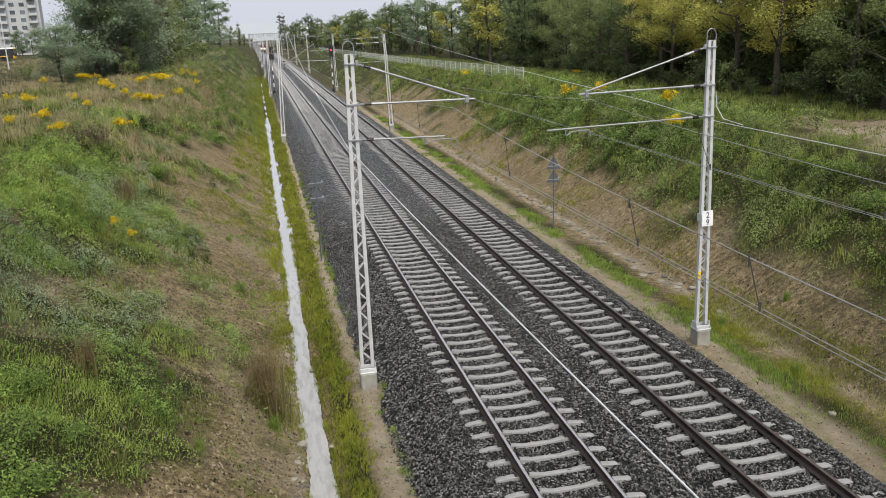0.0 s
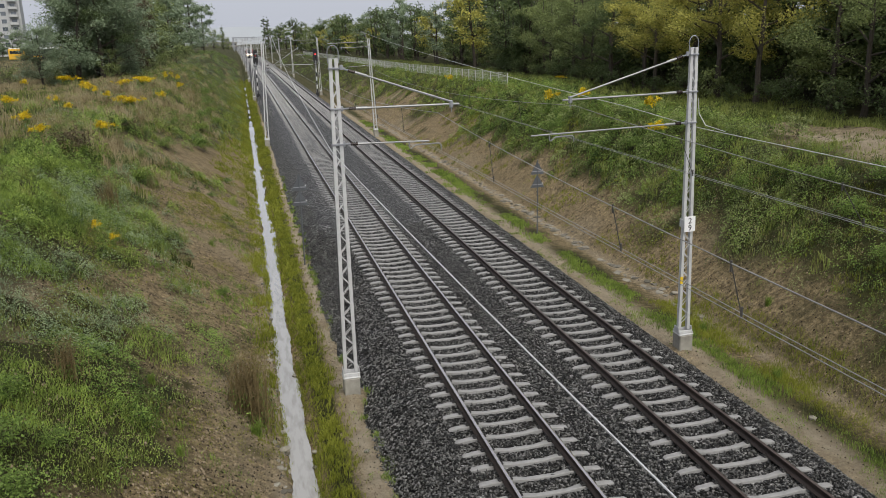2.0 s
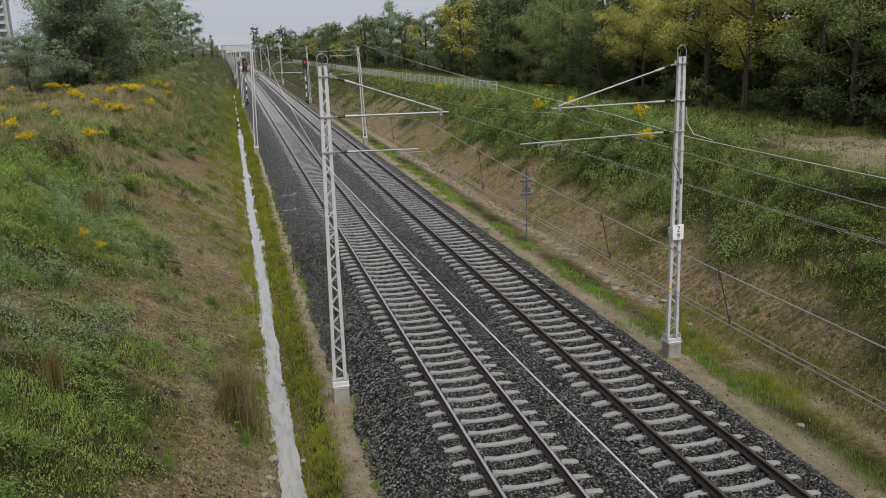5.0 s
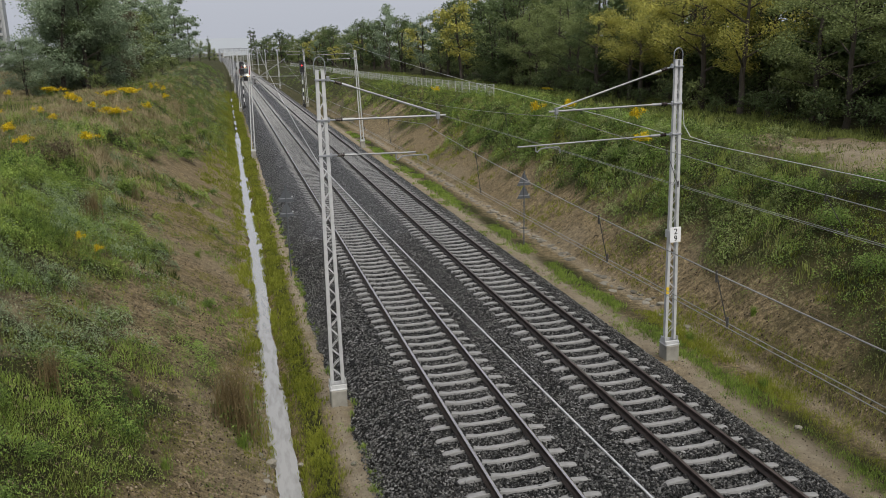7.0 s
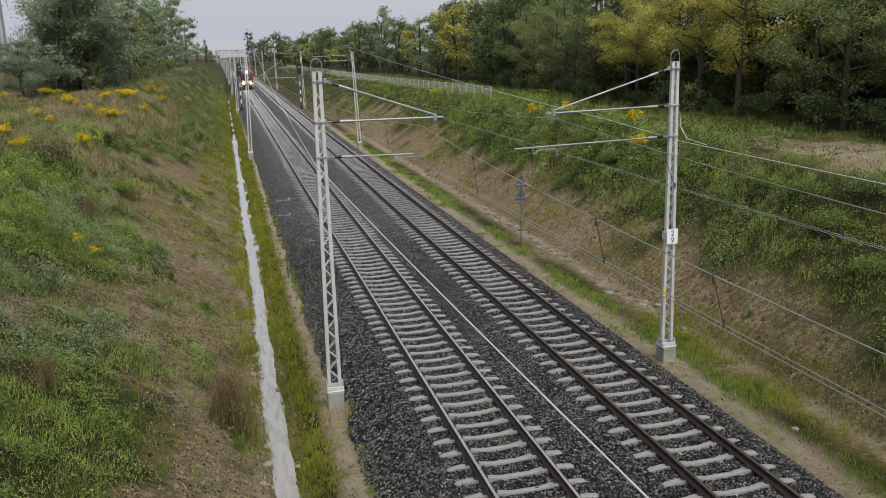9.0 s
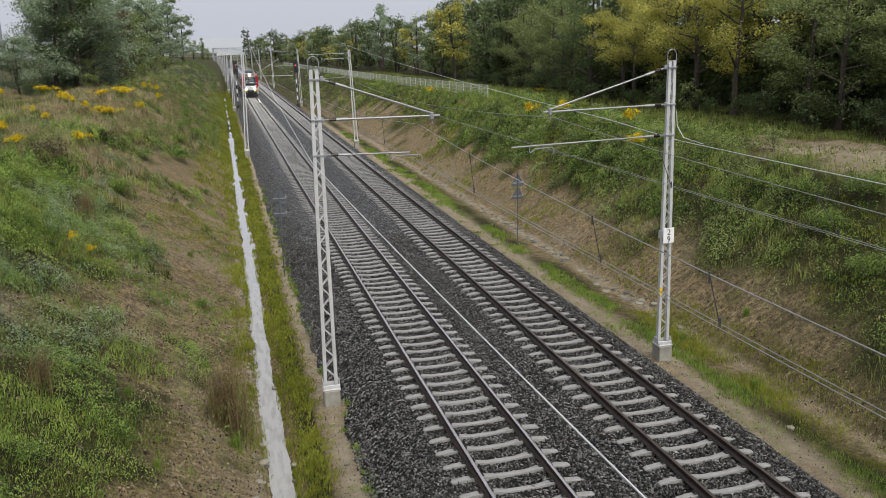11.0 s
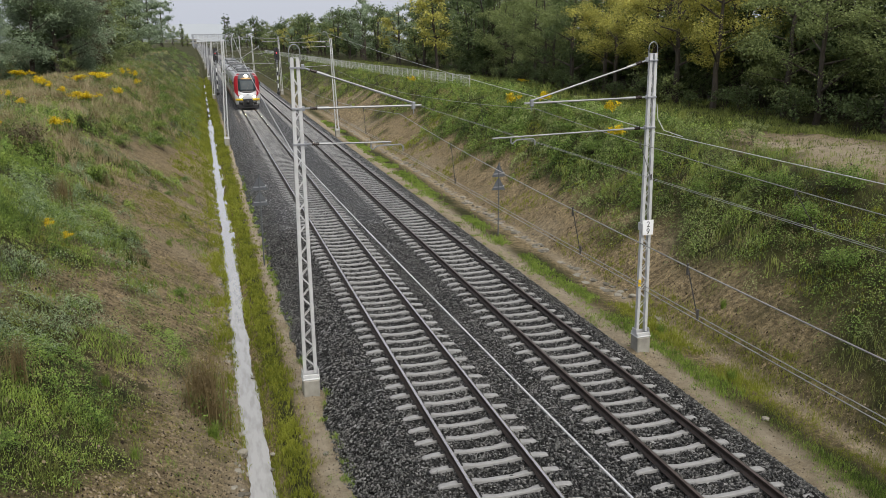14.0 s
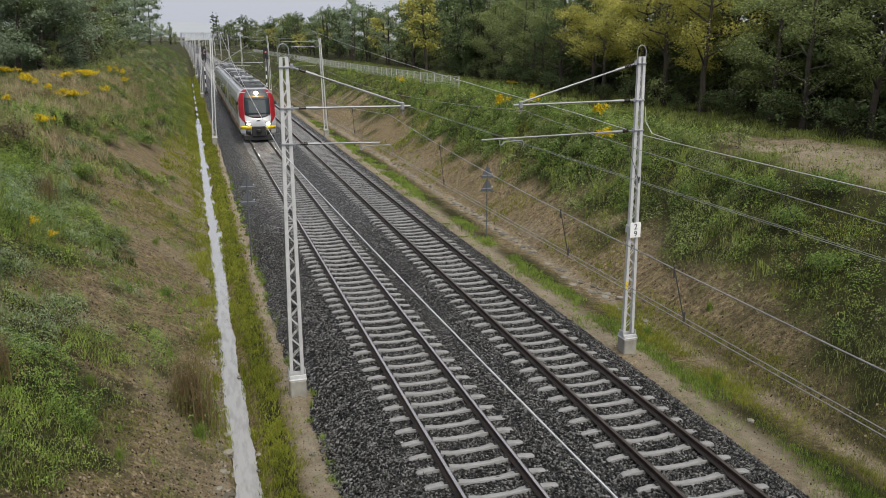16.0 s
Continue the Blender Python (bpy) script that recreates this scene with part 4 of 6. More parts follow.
def front_patch(name, x0, x1, z0, z1, mat, parent, proud=0.03, nx=4, nz=6, label="", inset=None):
    """A piece of the raked front, thick and standing proud of it; inset gives its two sides at each height."""
    bm = bmesh.new()
    grids = []
    for depth in (proud, -0.05):
        g = []
        for j in range(nz + 1):
            z = z0 + (z1 - z0) * j / nz
            row = []
            for i in range(nx + 1):
                a, b = (x0, x1) if inset is None else inset(z)
                x = a + (b - a) * i / nx
                row.append(bm.verts.new((x, front_y(x, z) - depth, z)))
            g.append(row)
        grids.append(g)
    f, k = grids
    for j in range(nz):
        for i in range(nx):
            bm.faces.new((f[j][i], f[j][i + 1], f[j + 1][i + 1], f[j + 1][i]))
            bm.faces.new((k[j][i + 1], k[j][i], k[j + 1][i], k[j + 1][i + 1]))
    rim = [(0, i) for i in range(nx)] + [(j, nx) for j in range(nz)] + [(nz, i) for i in range(nx, 0, -1)] + [(j, 0) for j in range(nz, 0, -1)]
    for a, b in zip(rim, rim[1:] + rim[:1]):
        bm.faces.new((f[a[0]][a[1]], k[a[0]][a[1]], k[b[0]][b[1]], f[b[0]][b[1]]))
    bmesh.ops.recalc_face_normals(bm, faces=bm.faces)
    return part(name, bm, mat, parent, label, True)


def nose_shell(bm):
    """The rounded shell of the cab, level by level, back to where the straight car begins."""
    rows = []
    for z in (0.42, 0.6, 0.9, 1.2, 1.5, 1.75, 2.0, 2.4, 2.75, 3.1, 3.4, 3.6, 3.75, 3.88, 3.96, 4.02):
        hw = half_width(z)
        xs = [hw * math.sin(math.pi / 2 * k / 9) for k in range(-9, 10)]
        rows.append([bm.verts.new(p) for p in [(-hw, 2.6, z)] + [(x, min(front_y(x, z), 2.55), z) for x in xs] + [(hw, 2.6, z)]])
    for a, b in zip(rows, rows[1:]):
        for k in range(len(a) - 1):
            bm.faces.new((a[k], a[k + 1], b[k + 1], b[k]))
    bm.faces.new(rows[0][::-1])
    bm.faces.new(rows[-1])
    return bm


def car_section(hw, top, bottom=0.55):
    """Half-round-shouldered outline of a carriage, as (x, z)."""
    pts = [(-hw + 0.12, bottom), (hw - 0.12, bottom), (hw, bottom + 0.25), (hw, top - 0.75), (hw - 0.05, top - 0.42), (hw - 0.22, top - 0.16), (hw - 0.55, top - 0.03), (0, top), (-hw + 0.55, top - 0.03), (-hw + 0.22, top - 0.16), (-hw + 0.05, top - 0.42), (-hw, top - 0.75), (-hw, bottom + 0.25)]
    return pts


def loft(bm, rings):
    made = [[bm.verts.new(p) for p in ring] for ring in rings]
    n = len(made[0])
    for a, b in zip(made, made[1:]):
        for k in range(n):
            bm.faces.new((a[k], a[(k + 1) % n], b[(k + 1) % n], b[k]))
    bm.faces.new(made[0])
    bm.faces.new(made[-1][::-1])
    bmesh.ops.recalc_face_normals(bm, faces=bm.faces)
    return bm


def build_train():
    silver = material("silver_train_paint", (0.37, 0.38, 0.40), (0.48, 0.49, 0.51), 3, 0.3, 0.0, metal=0.1)
    glass = material("dark_window_glass", (0.012, 0.014, 0.017), (0.03, 0.033, 0.038), 2, 0.06, 0.0, spec=0.8)
    screen = material("windscreen_glass", (0.02, 0.028, 0.033), (0.04, 0.052, 0.060), 1.5, 0.10, 0.0, spec=0.12)
    roofgrey = material("roof_grey", (0.26, 0.27, 0.28), (0.40, 0.41, 0.42), 3, 0.5, 0.1)
    kit = material("roof_equipment_dark", (0.03, 0.033, 0.038), (0.09, 0.095, 0.10), 4, 0.5, 0.1)
    lamp = glow("headlamp_glow", (1.0, 0.84, 0.58), 130.0)
    board = glow("amber_display", (0.30, 0.17, 0.06), 0.12)
    t = root("train")
    tagged(t, "silver commuter train with red cab frame and lit headlamps", "train")
    rings = [[(x, y, z) for x, z in car_section(1.44, 4.0, 0.45)] for y in (2.55, 19.0)]
    lead = part("lead_car", loft(bmesh.new(), rings), silver, t, "silver leading car with raked cab")
    part("cab_shell", nose_shell(bmesh.new()), silver, lead, "silver rounded cab shell", True)
    glass_edge = lambda z: float(np.interp(z, (1.80, 1.98, 2.12, 3.30, 3.6, 3.96), (0.40, 0.98, 1.03, 1.00, 0.95, 0.72)))
    front_patch("windscreen_surround", 0, 0, 1.80, 3.36, BLACK, lead, 0.03, 8, 14, inset=lambda z: (-glass_edge(z), glass_edge(z)))
    front_patch("visor", 0, 0, 3.30, 3.97, kit, lead, 0.035, 8, 8, "dark grey visor over the windscreen", inset=lambda z: (-glass_edge(z), glass_edge(z)))
    front_patch("windscreen", 0, 0, 2.06, 3.24, screen, lead, 0.05, 8, 8, "dark reflecting windscreen", inset=lambda z: (-0.93 + max(0, 2.2 - z) * 0.5, 0.93 - max(0, 2.2 - z) * 0.5))
    front_patch("destination_display", -0.62, 0.62, 3.33, 3.50, board, lead, 0.055, 4, 2, "amber destination display")
    for s in (-1, 1):
        inner = lambda z: float(np.interp(z, (1.42, 1.6, 1.8, 2.12), (0.98, 1.04, 1.06, 1.03))) if z < 2.12 else glass_edge(z)
        outer = lambda z: min(half_width(z) - 0.004, float(np.interp(z, (1.42, 1.6, 1.85, 2.1), (1.06, 1.27, 1.40, 1.44))))
        front_patch("cab_frame", 0, 0, 1.42, 3.97, RED, lead, 0.04, 5, 18, "glossy red cab frame", inset=(lambda z, s=s: (s * inner(z), s * outer(z))))
        bm = bmesh.new()
        outline = [(0.62, 1.85), (1.0, 1.95), (1.35, 2.5), (1.62, 3.05), (1.36, 3.14), (1.05, 2.6), (0.78, 2.05)]
        prism(bm, outline, s * 1.40, s * 1.452, axis="x")
        part("cab_side", bm, RED, lead, "red cab side panel")
        front_patch("yellow_band", s * 0.52, s * 1.40, 0.90, 1.14, YELLOW, lead, 0.03, 6, 2)
        bm = bmesh.new()
        r = bmesh.ops.create_uvsphere(bm, u_segments=12, v_segments=6, radius=0.10)
        bmesh.ops.transform(bm, matrix=Matrix.Translation((s * 0.78, front_y(0.78, 1.32) - 0.035, 1.32)) @ Matrix.Diagonal((1.5, 0.45, 0.85, 1)), verts=r["verts"])
        part("headlight", bm, lamp, lead, "bright white headlamp", True)
        front_patch("light_cluster", s * 0.58, s * 1.06, 1.22, 1.44, kit, lead, 0.02, 3, 2)
        front_patch("apron_panel", s * 0.60, s * 1.02, 0.42, 0.84, BLACK, lead, 0.03, 3, 2, "black apron panel")
        part("mirror_camera", boxes((s * 1.46, s * 1.60, 1.5, 1.66, 2.75, 3.0, 0.02)), BLACK, lead)
    bm = bmesh.new()
    r = bmesh.ops.create_uvsphere(bm, u_segments=12, v_segments=6, radius=0.14)
    bmesh.ops.transform(bm, matrix=Matrix.Translation((0, front_y(0, 3.72) - 0.08, 3.72)) @ Matrix.Diagonal((1.2, 0.4, 0.9, 1)), verts=r["verts"])
    part("top_headlight", bm, lamp, lead, "bright white upper headlamp", True)
    bm = boxes((-0.56, 0.56, -0.05, 0.5, 0.30, 1.12, 0.05))
    part("coupler_recess", bm, BLACK, lead)
    bm = boxes((-0.20, 0.20, -0.28, 0.2, 0.62, 0.90, 0.04), (-0.10, 0.10, -0.38, -0.25, 0.66, 0.86, 0.03))
    part("coupler", bm, CLIP, lead)
    bm = boxes((-1.22, 1.22, 0.10, 0.6, -0.04, 0.45, 0.06))
    part("snow_plough", bm, BLACK, lead)
    bm = bmesh.new()
    rod(bm, (-0.1, rake(2.05) - 0.08, 2.05), (0.22, rake(2.7) - 0.1, 2.7), 0.014, 5)
    part("wiper", bm, BLACK, lead)
    bm = bmesh.new()
    prism(bm, [(-0.17, 1.52), (0.17, 1.52), (0.12, 1.62), (-0.06, 1.64)], rake(1.58) - 0.035, rake(1.58) + 0.1)
    part("front_emblem", bm, kit, lead)
    cars = [(lead, 2.0, 19.0)]
    for k in (1, 2):
        y0 = 19.7 + (k - 1) * 19.0
        rings = [[(x, y, z) for x, z in car_section(1.44, 4.0, 0.5)] for y in (y0, y0 + 18.3)]
        c = part("middle_car" if k == 1 else "rear_car", loft(bmesh.new(), rings), silver, t)
        cars.append((c, y0 + 0.3, y0 + 18.3))
        part("gangway", boxes((-1.2, 1.2, y0 - 0.72, y0 + 0.02, 0.8, 3.7, 0.05)), BLACK, t)
    for c, a, b in cars:
        y = a + 0.8
        j = 0
        while y + 1.7 < b:
            for s in (-1, 1):
                if j % 4 == 2:
                    for q in (0, 0.72):
                        d = part("door", boxes((s * 1.425, s * 1.458, y + 0.1 + q, y + 0.78 + q, 0.75, 3.1, 0.008)), roofgrey, c)
                        part("door_window", boxes((s * 1.445, s * 1.466, y + 0.2 + q, y + 0.68 + q, 1.75, 2.95, 0.008)), glass, d)
                else:
                    part("window", boxes((s * 1.43, s * 1.455, y, y + 1.55, 1.75, 2.85, 0.01)), glass, c, "tinted side window")
            y += 1.72
            j += 1
        for s in (-1, 1):
            part("sill_stripe", boxes((s * 1.432, s * 1.452, a + 0.2, b - 0.05, 0.78, 0.98, 0.004)), RED, c)
            part("underframe", boxes((s * 1.10, s * 1.36, a + 1, b - 0.8, 0.2, 0.6, 0.03)), BLACK, c)
        # roof: grey walkway with dark equipment housings
        part("roof_deck", boxes((-0.95, 0.95, a + 0.6, b - 0.2, 3.94, 4.04, 0.03)), roofgrey, c)
        y = a + 1.0
        k = 0
        while y + 2.4 < b:
            h = (0.26, 0.38, 0.22, 0.34)[k % 4]
            hs = part("roof_unit", boxes((-0.85, 0.85, y, y + 2.0, 4.04, 4.04 + h, 0.06)), roofgrey if k % 3 == 2 else kit, c)
            for s in (-0.45, 0.45):
                bm = bmesh.new()
                rod(bm, (s, y + 0.5, 4.04 + h - 0.02), (s, y + 0.5, 4.10 + h), 0.33, 12)
                rod(bm, (s, y + 1.4, 4.04 + h - 0.02), (s, y + 1.4, 4.10 + h), 0.33, 12)
                part("fan_grille", bm, roofgrey if k % 3 == 1 else kit, hs)
            for rx in (-1.02, 0.96):
                part("roof_rail", boxes((rx, rx + 0.06, y - 0.1, y + 2.1, 4.0, 4.22, 0.01)), silver, hs)
            y += 2.45
            k += 1
        for yy in (a + 1.6, b - 2.2):
            for q in (0, 2.2):
                for s in (-1, 1):
                    bm = bmesh.new()
                    rod(bm, (s * 0.69, yy + q, 0.43), (s * 0.80, yy + q, 0.43), 0.43, 18)
                    part("wheel", bm, RAIL_RUST, c)
    # pantograph of the leading car
    pan = part("pantograph_base", boxes((-0.5, 0.5, 16.2, 17.2, 4.06, 4.16, 0.02)), kit, t)
    for q in (-0.3, 0.3):
        part("lower_arm", rod(bmesh.new(), (q, 16.5, 4.15), (q * 0.8, 17.9, 4.75), 0.03, 6), GALV_DULL, pan)
        part("upper_arm", rod(bmesh.new(), (q * 0.8, 17.9, 4.75), (q * 0.8, 16.6, 5.30), 0.025, 6), GALV_DULL, pan)
    for y in (16.6, 16.95):
        part("contact_strip", rod(bmesh.new(), (-0.8, y, 5.34), (0.8, y, 5.34), 0.03, 6), GALV_DULL, pan)
    return t


train = build_train()


# ---- fence on the east plateau ----
def build_fence():
    f = root("fence")
    tagged(f, "low white steel panel fence along the cutting top", "fence")
    def at(y):
        return Vector((17.5, y, float(np.interp(y, PLATEAU_Y, PLATEAU_E)) - 0.02))
    bm = boxes((-0.035, 0.035, -0.035, 0.035, -0.3, 1.12, 0.008))
    post = bpy.data.meshes.new("post")
    bm.to_mesh(post)
    bm.free()
    post.materials.append(GALV)
    y = 68.0
    while y < 300:
        a, b = at(y), at(y + 2.5)
        shared("post", post, f, Matrix.Translation(a))
        if y < 178:
            bm = bmesh.new()
            for h in (0.12, 0.44, 0.76, 1.08):
                bar(bm, a + Vector((0, 0, h)), b + Vector((0, 0, h)), 0.022, 0.022)
            for k in range(1, 14):
                p = a.lerp(b, k / 14)
                bar(bm, p + Vector((0, 0, 0.05)), p + Vector((0, 0, 1.1)), 0.010, 0.010)
            part("panel", bm, GALV, f)
        else:
            bm = bmesh.new()
            for h in (0.12, 0.38, 0.64, 0.90, 1.06):
                bar(bm, a + Vector((0, 0, h)), b + Vector((0, 0, h)), 0.03, 0.06)
            part("panel", bm, GALV, f)
        y += 2.5


build_fence()


# ---- trees ----
def tree_mesh(seed, tall, spread, leaf, leaves, size, low=0.25, bush=False, limbs=11, sides=3):
    """The parts of one tree: trunk with limbs, and a crown of leaves in clumps. Returns two meshes."""
    rr = random.Random(seed)
    g = np.random.default_rng(seed)
    bm = bmesh.new()
    ends = []
    stems = rr.choice((1, 1, 2, 3)) if not bush else 5
    for s in range(stems):
        a0 = rr.uniform(0, 6.28)
        out = spread * (0.25 if stems > 1 else 0.05)
        pts = [Vector((math.cos(a0) * out * (k / 6) ** 1.2 + rr.uniform(-0.1, 0.1), math.sin(a0) * out * (k / 6) ** 1.2 + rr.uniform(-0.1, 0.1), tall * 0.86 * k / 6 - 0.3)) for k in range(7)]
        r0 = tall * (0.017 if stems > 1 else 0.022) * (0.5 if bush else 1)
        tube(bm, pts, [r0 * (1 - 0.13 * k) for k in range(7)], sides + 2)
        for k in range(limbs):
            u = low + (0.95 - low) * (k + rr.random()) / limbs
            i = min(int(u * 6), 5)
            p = pts[i].lerp(pts[i + 1], u * 6 - i)
            a = k * 2.4 + rr.uniform(-0.4, 0.4)
            ln = spread * rr.uniform(0.6, 1.0) * (1.15 - 0.75 * abs(u - 0.45)) / (1 if stems == 1 else 1.35)
            rise = rr.uniform(0.25, 0.9)
            q1 = p + Vector((math.cos(a) * ln * 0.5, math.sin(a) * ln * 0.5, ln * 0.35 * rise))
            q2 = p + Vector((math.cos(a) * ln, math.sin(a) * ln, ln * 0.65 * rise))
            rb = r0 * 0.42 * (1.1 - u * 0.6)
            tube(bm, [p, q1, q2], [rb, rb * 0.6, rb * 0.2], sides)
            for w in (0.45, 0.7, 0.85, 1.0):
                ends.append(p.lerp(q1, w * 2) if w < 0.5 else q1.lerp(q2, w * 2 - 1))
                ends.append(ends[-1] + Vector((rr.gauss(0, 0.16), rr.gauss(0, 0.16), rr.gauss(0.05, 0.12))) * spread)
        ends += [pts[5], pts[6], pts[6] + Vector((0, 0, tall * 0.06))]
    me_t = bpy.data.meshes.new("trunk")
    bm.to_mesh(me_t)
    bm.free()
    me_t.materials.append(BARK)
    e = np.array([tuple(p) for p in ends])
    e = e[e[:, 2] > (0.3 if bush else tall * low * 0.7)]
    weight = np.where(g.random(len(e)) < (0.55 if not bush else 0.9), g.uniform(0.5, 1.4, len(e)), 0.05)
    pick = g.choice(len(e), leaves, p=weight / weight.sum())
    clump = g.uniform(0.06, 0.15, len(e)) * spread
    pos = e[pick] + g.normal(0, 1, (leaves, 3)) * clump[pick][:, None] * np.array((1, 1, 0.6))
    pos[:, 2] = np.maximum(pos[:, 2], 0.05)
    me_c = leaves_mesh("crown", pos, g.uniform(0.7, 1.35, leaves) * size, leaf, droop=0.35, slim=0.62, flat=0.5)
    return me_t, me_c


def tree_proto(label, category, name, meshes):
    r = root(name)
    tagged(r, label, category)
    shared("trunk", meshes[0], r)
    shared("crown", meshes[1], r)
    return r


def plant_trees(proto, places, group=""):
    """Stands the first at the first place, copies at the rest. places: x, y, turn, scale."""
    for k, (x, y, turn, s) in enumerate(places):
        m = pose(x, y, float(height(x, y)) - 0.05, 0, 0, turn)
        ob = proto if k == 0 else copy_thing(proto, m)
        ob.matrix_basis = m @ Matrix.Diagonal((s, s, s * random.uniform(0.92, 1.1), 1))
        if group:
            tagged(ob, group=group)


def build_woods():
    near = {
        "mid": tree_proto("leafy green deciduous tree at the wood's edge", "tree", "tree", tree_mesh(1, 11, 3.6, LEAF_A, 12500, 0.145, sides=5)),
        "dark": tree_proto("dark green deciduous tree in the wood", "tree", "tree", tree_mesh(2, 12, 3.8, LEAF_B, 12500, 0.15, low=0.15, sides=5)),
        "turn": tree_proto("tree with yellowing early-autumn leaves", "tree", "tree", tree_mesh(3, 10, 3.6, LEAF_C, 12500, 0.135, low=0.3, sides=5)),
        "mid2": tree_proto("leafy green deciduous tree at the wood's edge", "tree", "tree", tree_mesh(4, 10, 3.4, LEAF_A, 12500, 0.145, low=0.12, sides=5)),
        "blue": tree_proto("leafy tree on the meadow, grey-green with painted haze", "tree", "tree", tree_mesh(5, 12, 5.0, LEAF_D, 17000, 0.22, low=0.04)),
        "russet": tree_proto("dark russet-leaved tree in the row", "tree", "tree", tree_mesh(6, 11, 4.0, LEAF_E, 9000, 0.22, low=0.05)),
    }
    far = {
        "mid": tree_proto("distant green deciduous tree of the wood", "tree", "tree", tree_mesh(11, 11, 3.9, LEAF_A, 2600, 0.37, low=0.06, limbs=8)),
        "dark": tree_proto("distant dark green tree of the wood", "tree", "tree", tree_mesh(12, 12, 4.0, LEAF_B, 2600, 0.38, low=0.05, limbs=8)),
        "turn": tree_proto("distant tree with yellowing leaves", "tree", "tree", tree_mesh(13, 10, 3.6, LEAF_C, 2200, 0.36, limbs=8)),
        "blue": tree_proto("distant tree in the row, grey-green with painted haze", "tree", "tree", tree_mesh(14, 13, 4.2, LEAF_D, 3600, 0.40, low=0.04, limbs=9)),
        "poplar": tree_proto("tall slim poplar in the distance", "tree", "tree", tree_mesh(15, 24, 2.2, LEAF_B, 2600, 0.62, low=0.03, limbs=24)),
    }
    rr = random.Random(5)
    put = {("n", k): [] for k in near}
    put.update({("f", k): [] for k in far})
    edge = lambda y: float(np.interp(y, (10, 30, 40, 52, 66, 97, 165, 260, 420), (24.5, 24.5, 24.5, 24.0, 24.5, 28, 30, 28, 24)))
    # east wood: yellowing trees stand between y 34 and 52 at the edge
    y = 14.0
    while y < 92:
        kind = "turn" if 39 < y < 61 else rr.choice(("mid", "turn", "mid2", "mid")) if y < 39 else rr.choice(("mid", "dark", "mid2", "mid"))
        put[("n", kind)].append((edge(y) + rr.uniform(0.5, 2.0), y + rr.uniform(-0.6, 0.6), rr.uniform(0, 360), rr.uniform(0.72, 0.95) * (1.1 if kind == "turn" else 1)))
        put[("f", rr.choice(("dark", "mid", "dark")))].append((edge(y) + rr.uniform(5.0, 7.5), y + rr.uniform(-1.5, 1.5), rr.uniform(0, 360), rr.uniform(0.95, 1.2)))
        y += 4.1
    y = 14.0
    while y < 92:
        put[("f", rr.choice(("dark", "mid")))].append((edge(y) + rr.uniform(10, 15), y, rr.uniform(0, 360), rr.uniform(1.1, 1.4)))
        y += 4.4
    while y < 420:
        k = rr.choice(("mid", "dark", "dark", "turn", "mid", "blue"))
        put[("f", k)].append((edge(y) + rr.uniform(-1.5, 2), y, rr.uniform(0, 360), rr.uniform(0.7, 1.12)))
        put[("f", rr.choice(("dark", "mid")))].append((edge(y) + rr.uniform(5, 9), y + 2, rr.uniform(0, 360), rr.uniform(0.95, 1.25)))
        y += 5.0 + y * 0.02
    # west trees on the meadow and along the line
    put[("n", "blue")] += [(-25.0, 91.5, 20, 0.60), (-23.0, 100.0, 140, 1.15), (-22.0, 108.0, 260, 1.3), (-19.6, 104.0, 60, 1.1)]
    put[("n", "dark")] += [(-20.6, 101.5, 80, 1.15), (-22.5, 114.0, 190, 1.25)]
    put[("n", "russet")] += [(-19.8, 118.0, 10, 1.05)]
    put[("n", "mid")] += [(-19.6, 100.5, 45, 0.35)]
    put[("f", "blue")] += [(-20.5, 128.0, 40, 0.95), (-21.0, 137.0, 200, 1.0), (-24.0, 133.0, 90, 1.2), (-21.5, 160, 30, 1.2), (-25, 172, 77, 1.3), (-20, 196, 200, 1.2), (-24, 188, 111, 1.3), (-23.5, 240, 60, 1.45), (-21, 262, 10, 1.5), (-27, 150, 10, 1.3)]
    put[("f", "mid")] += [(-19.5, 147.0, 0, 0.95), (-20.0, 154, 90, 1.05), (-22, 180, 10, 1.2), (-22, 205, 50, 1.25)]
    put[("f", "dark")] += [(-25, 122, 15, 1.2), (-26, 132, 120, 1.2), (-29, 148, 0, 1.2), (-28, 160, 50, 1.35), (-22, 222, 10, 1.4)]
    put[("f", "dark")] += [(-96 + 8 * k + rr.uniform(-2, 2), 312 + rr.uniform(-10, 10), rr.uniform(0, 360), 0.8) for k in range(6)]
    put[("f", "blue")] += [(-98 + 4.4 * k + rr.uniform(-1, 1), 296 + rr.uniform(-8, 8), rr.uniform(0, 360), 0.62) for k in range(7)]
    put[("f", "poplar")] += [(15.0, 640, 0, 1.05), (17.6, 642, 50, 1.0), (-16, 640, 0, 0.7)]
    put[("f", "blue")] += [(-20, 285, 20, 1.75), (-25, 292, 60, 1.8), (-22, 270, 0, 1.5), (-17, 306, 90, 1.4)]
    put[("f", "mid")] += [(-14, 520, 10, 1.1), (-20, 540, 30, 1.2), (-27, 530, 60, 1.2), (-12, 600, 0, 0.9)]
    put[("f", "dark")] += [(10.6, 430, 20, 1.0), (13.5, 440, 80, 1.1), (16.5, 450, 140, 1.15), (24, 400, 60, 1.35), (20.5, 388, 10, 1.25)]
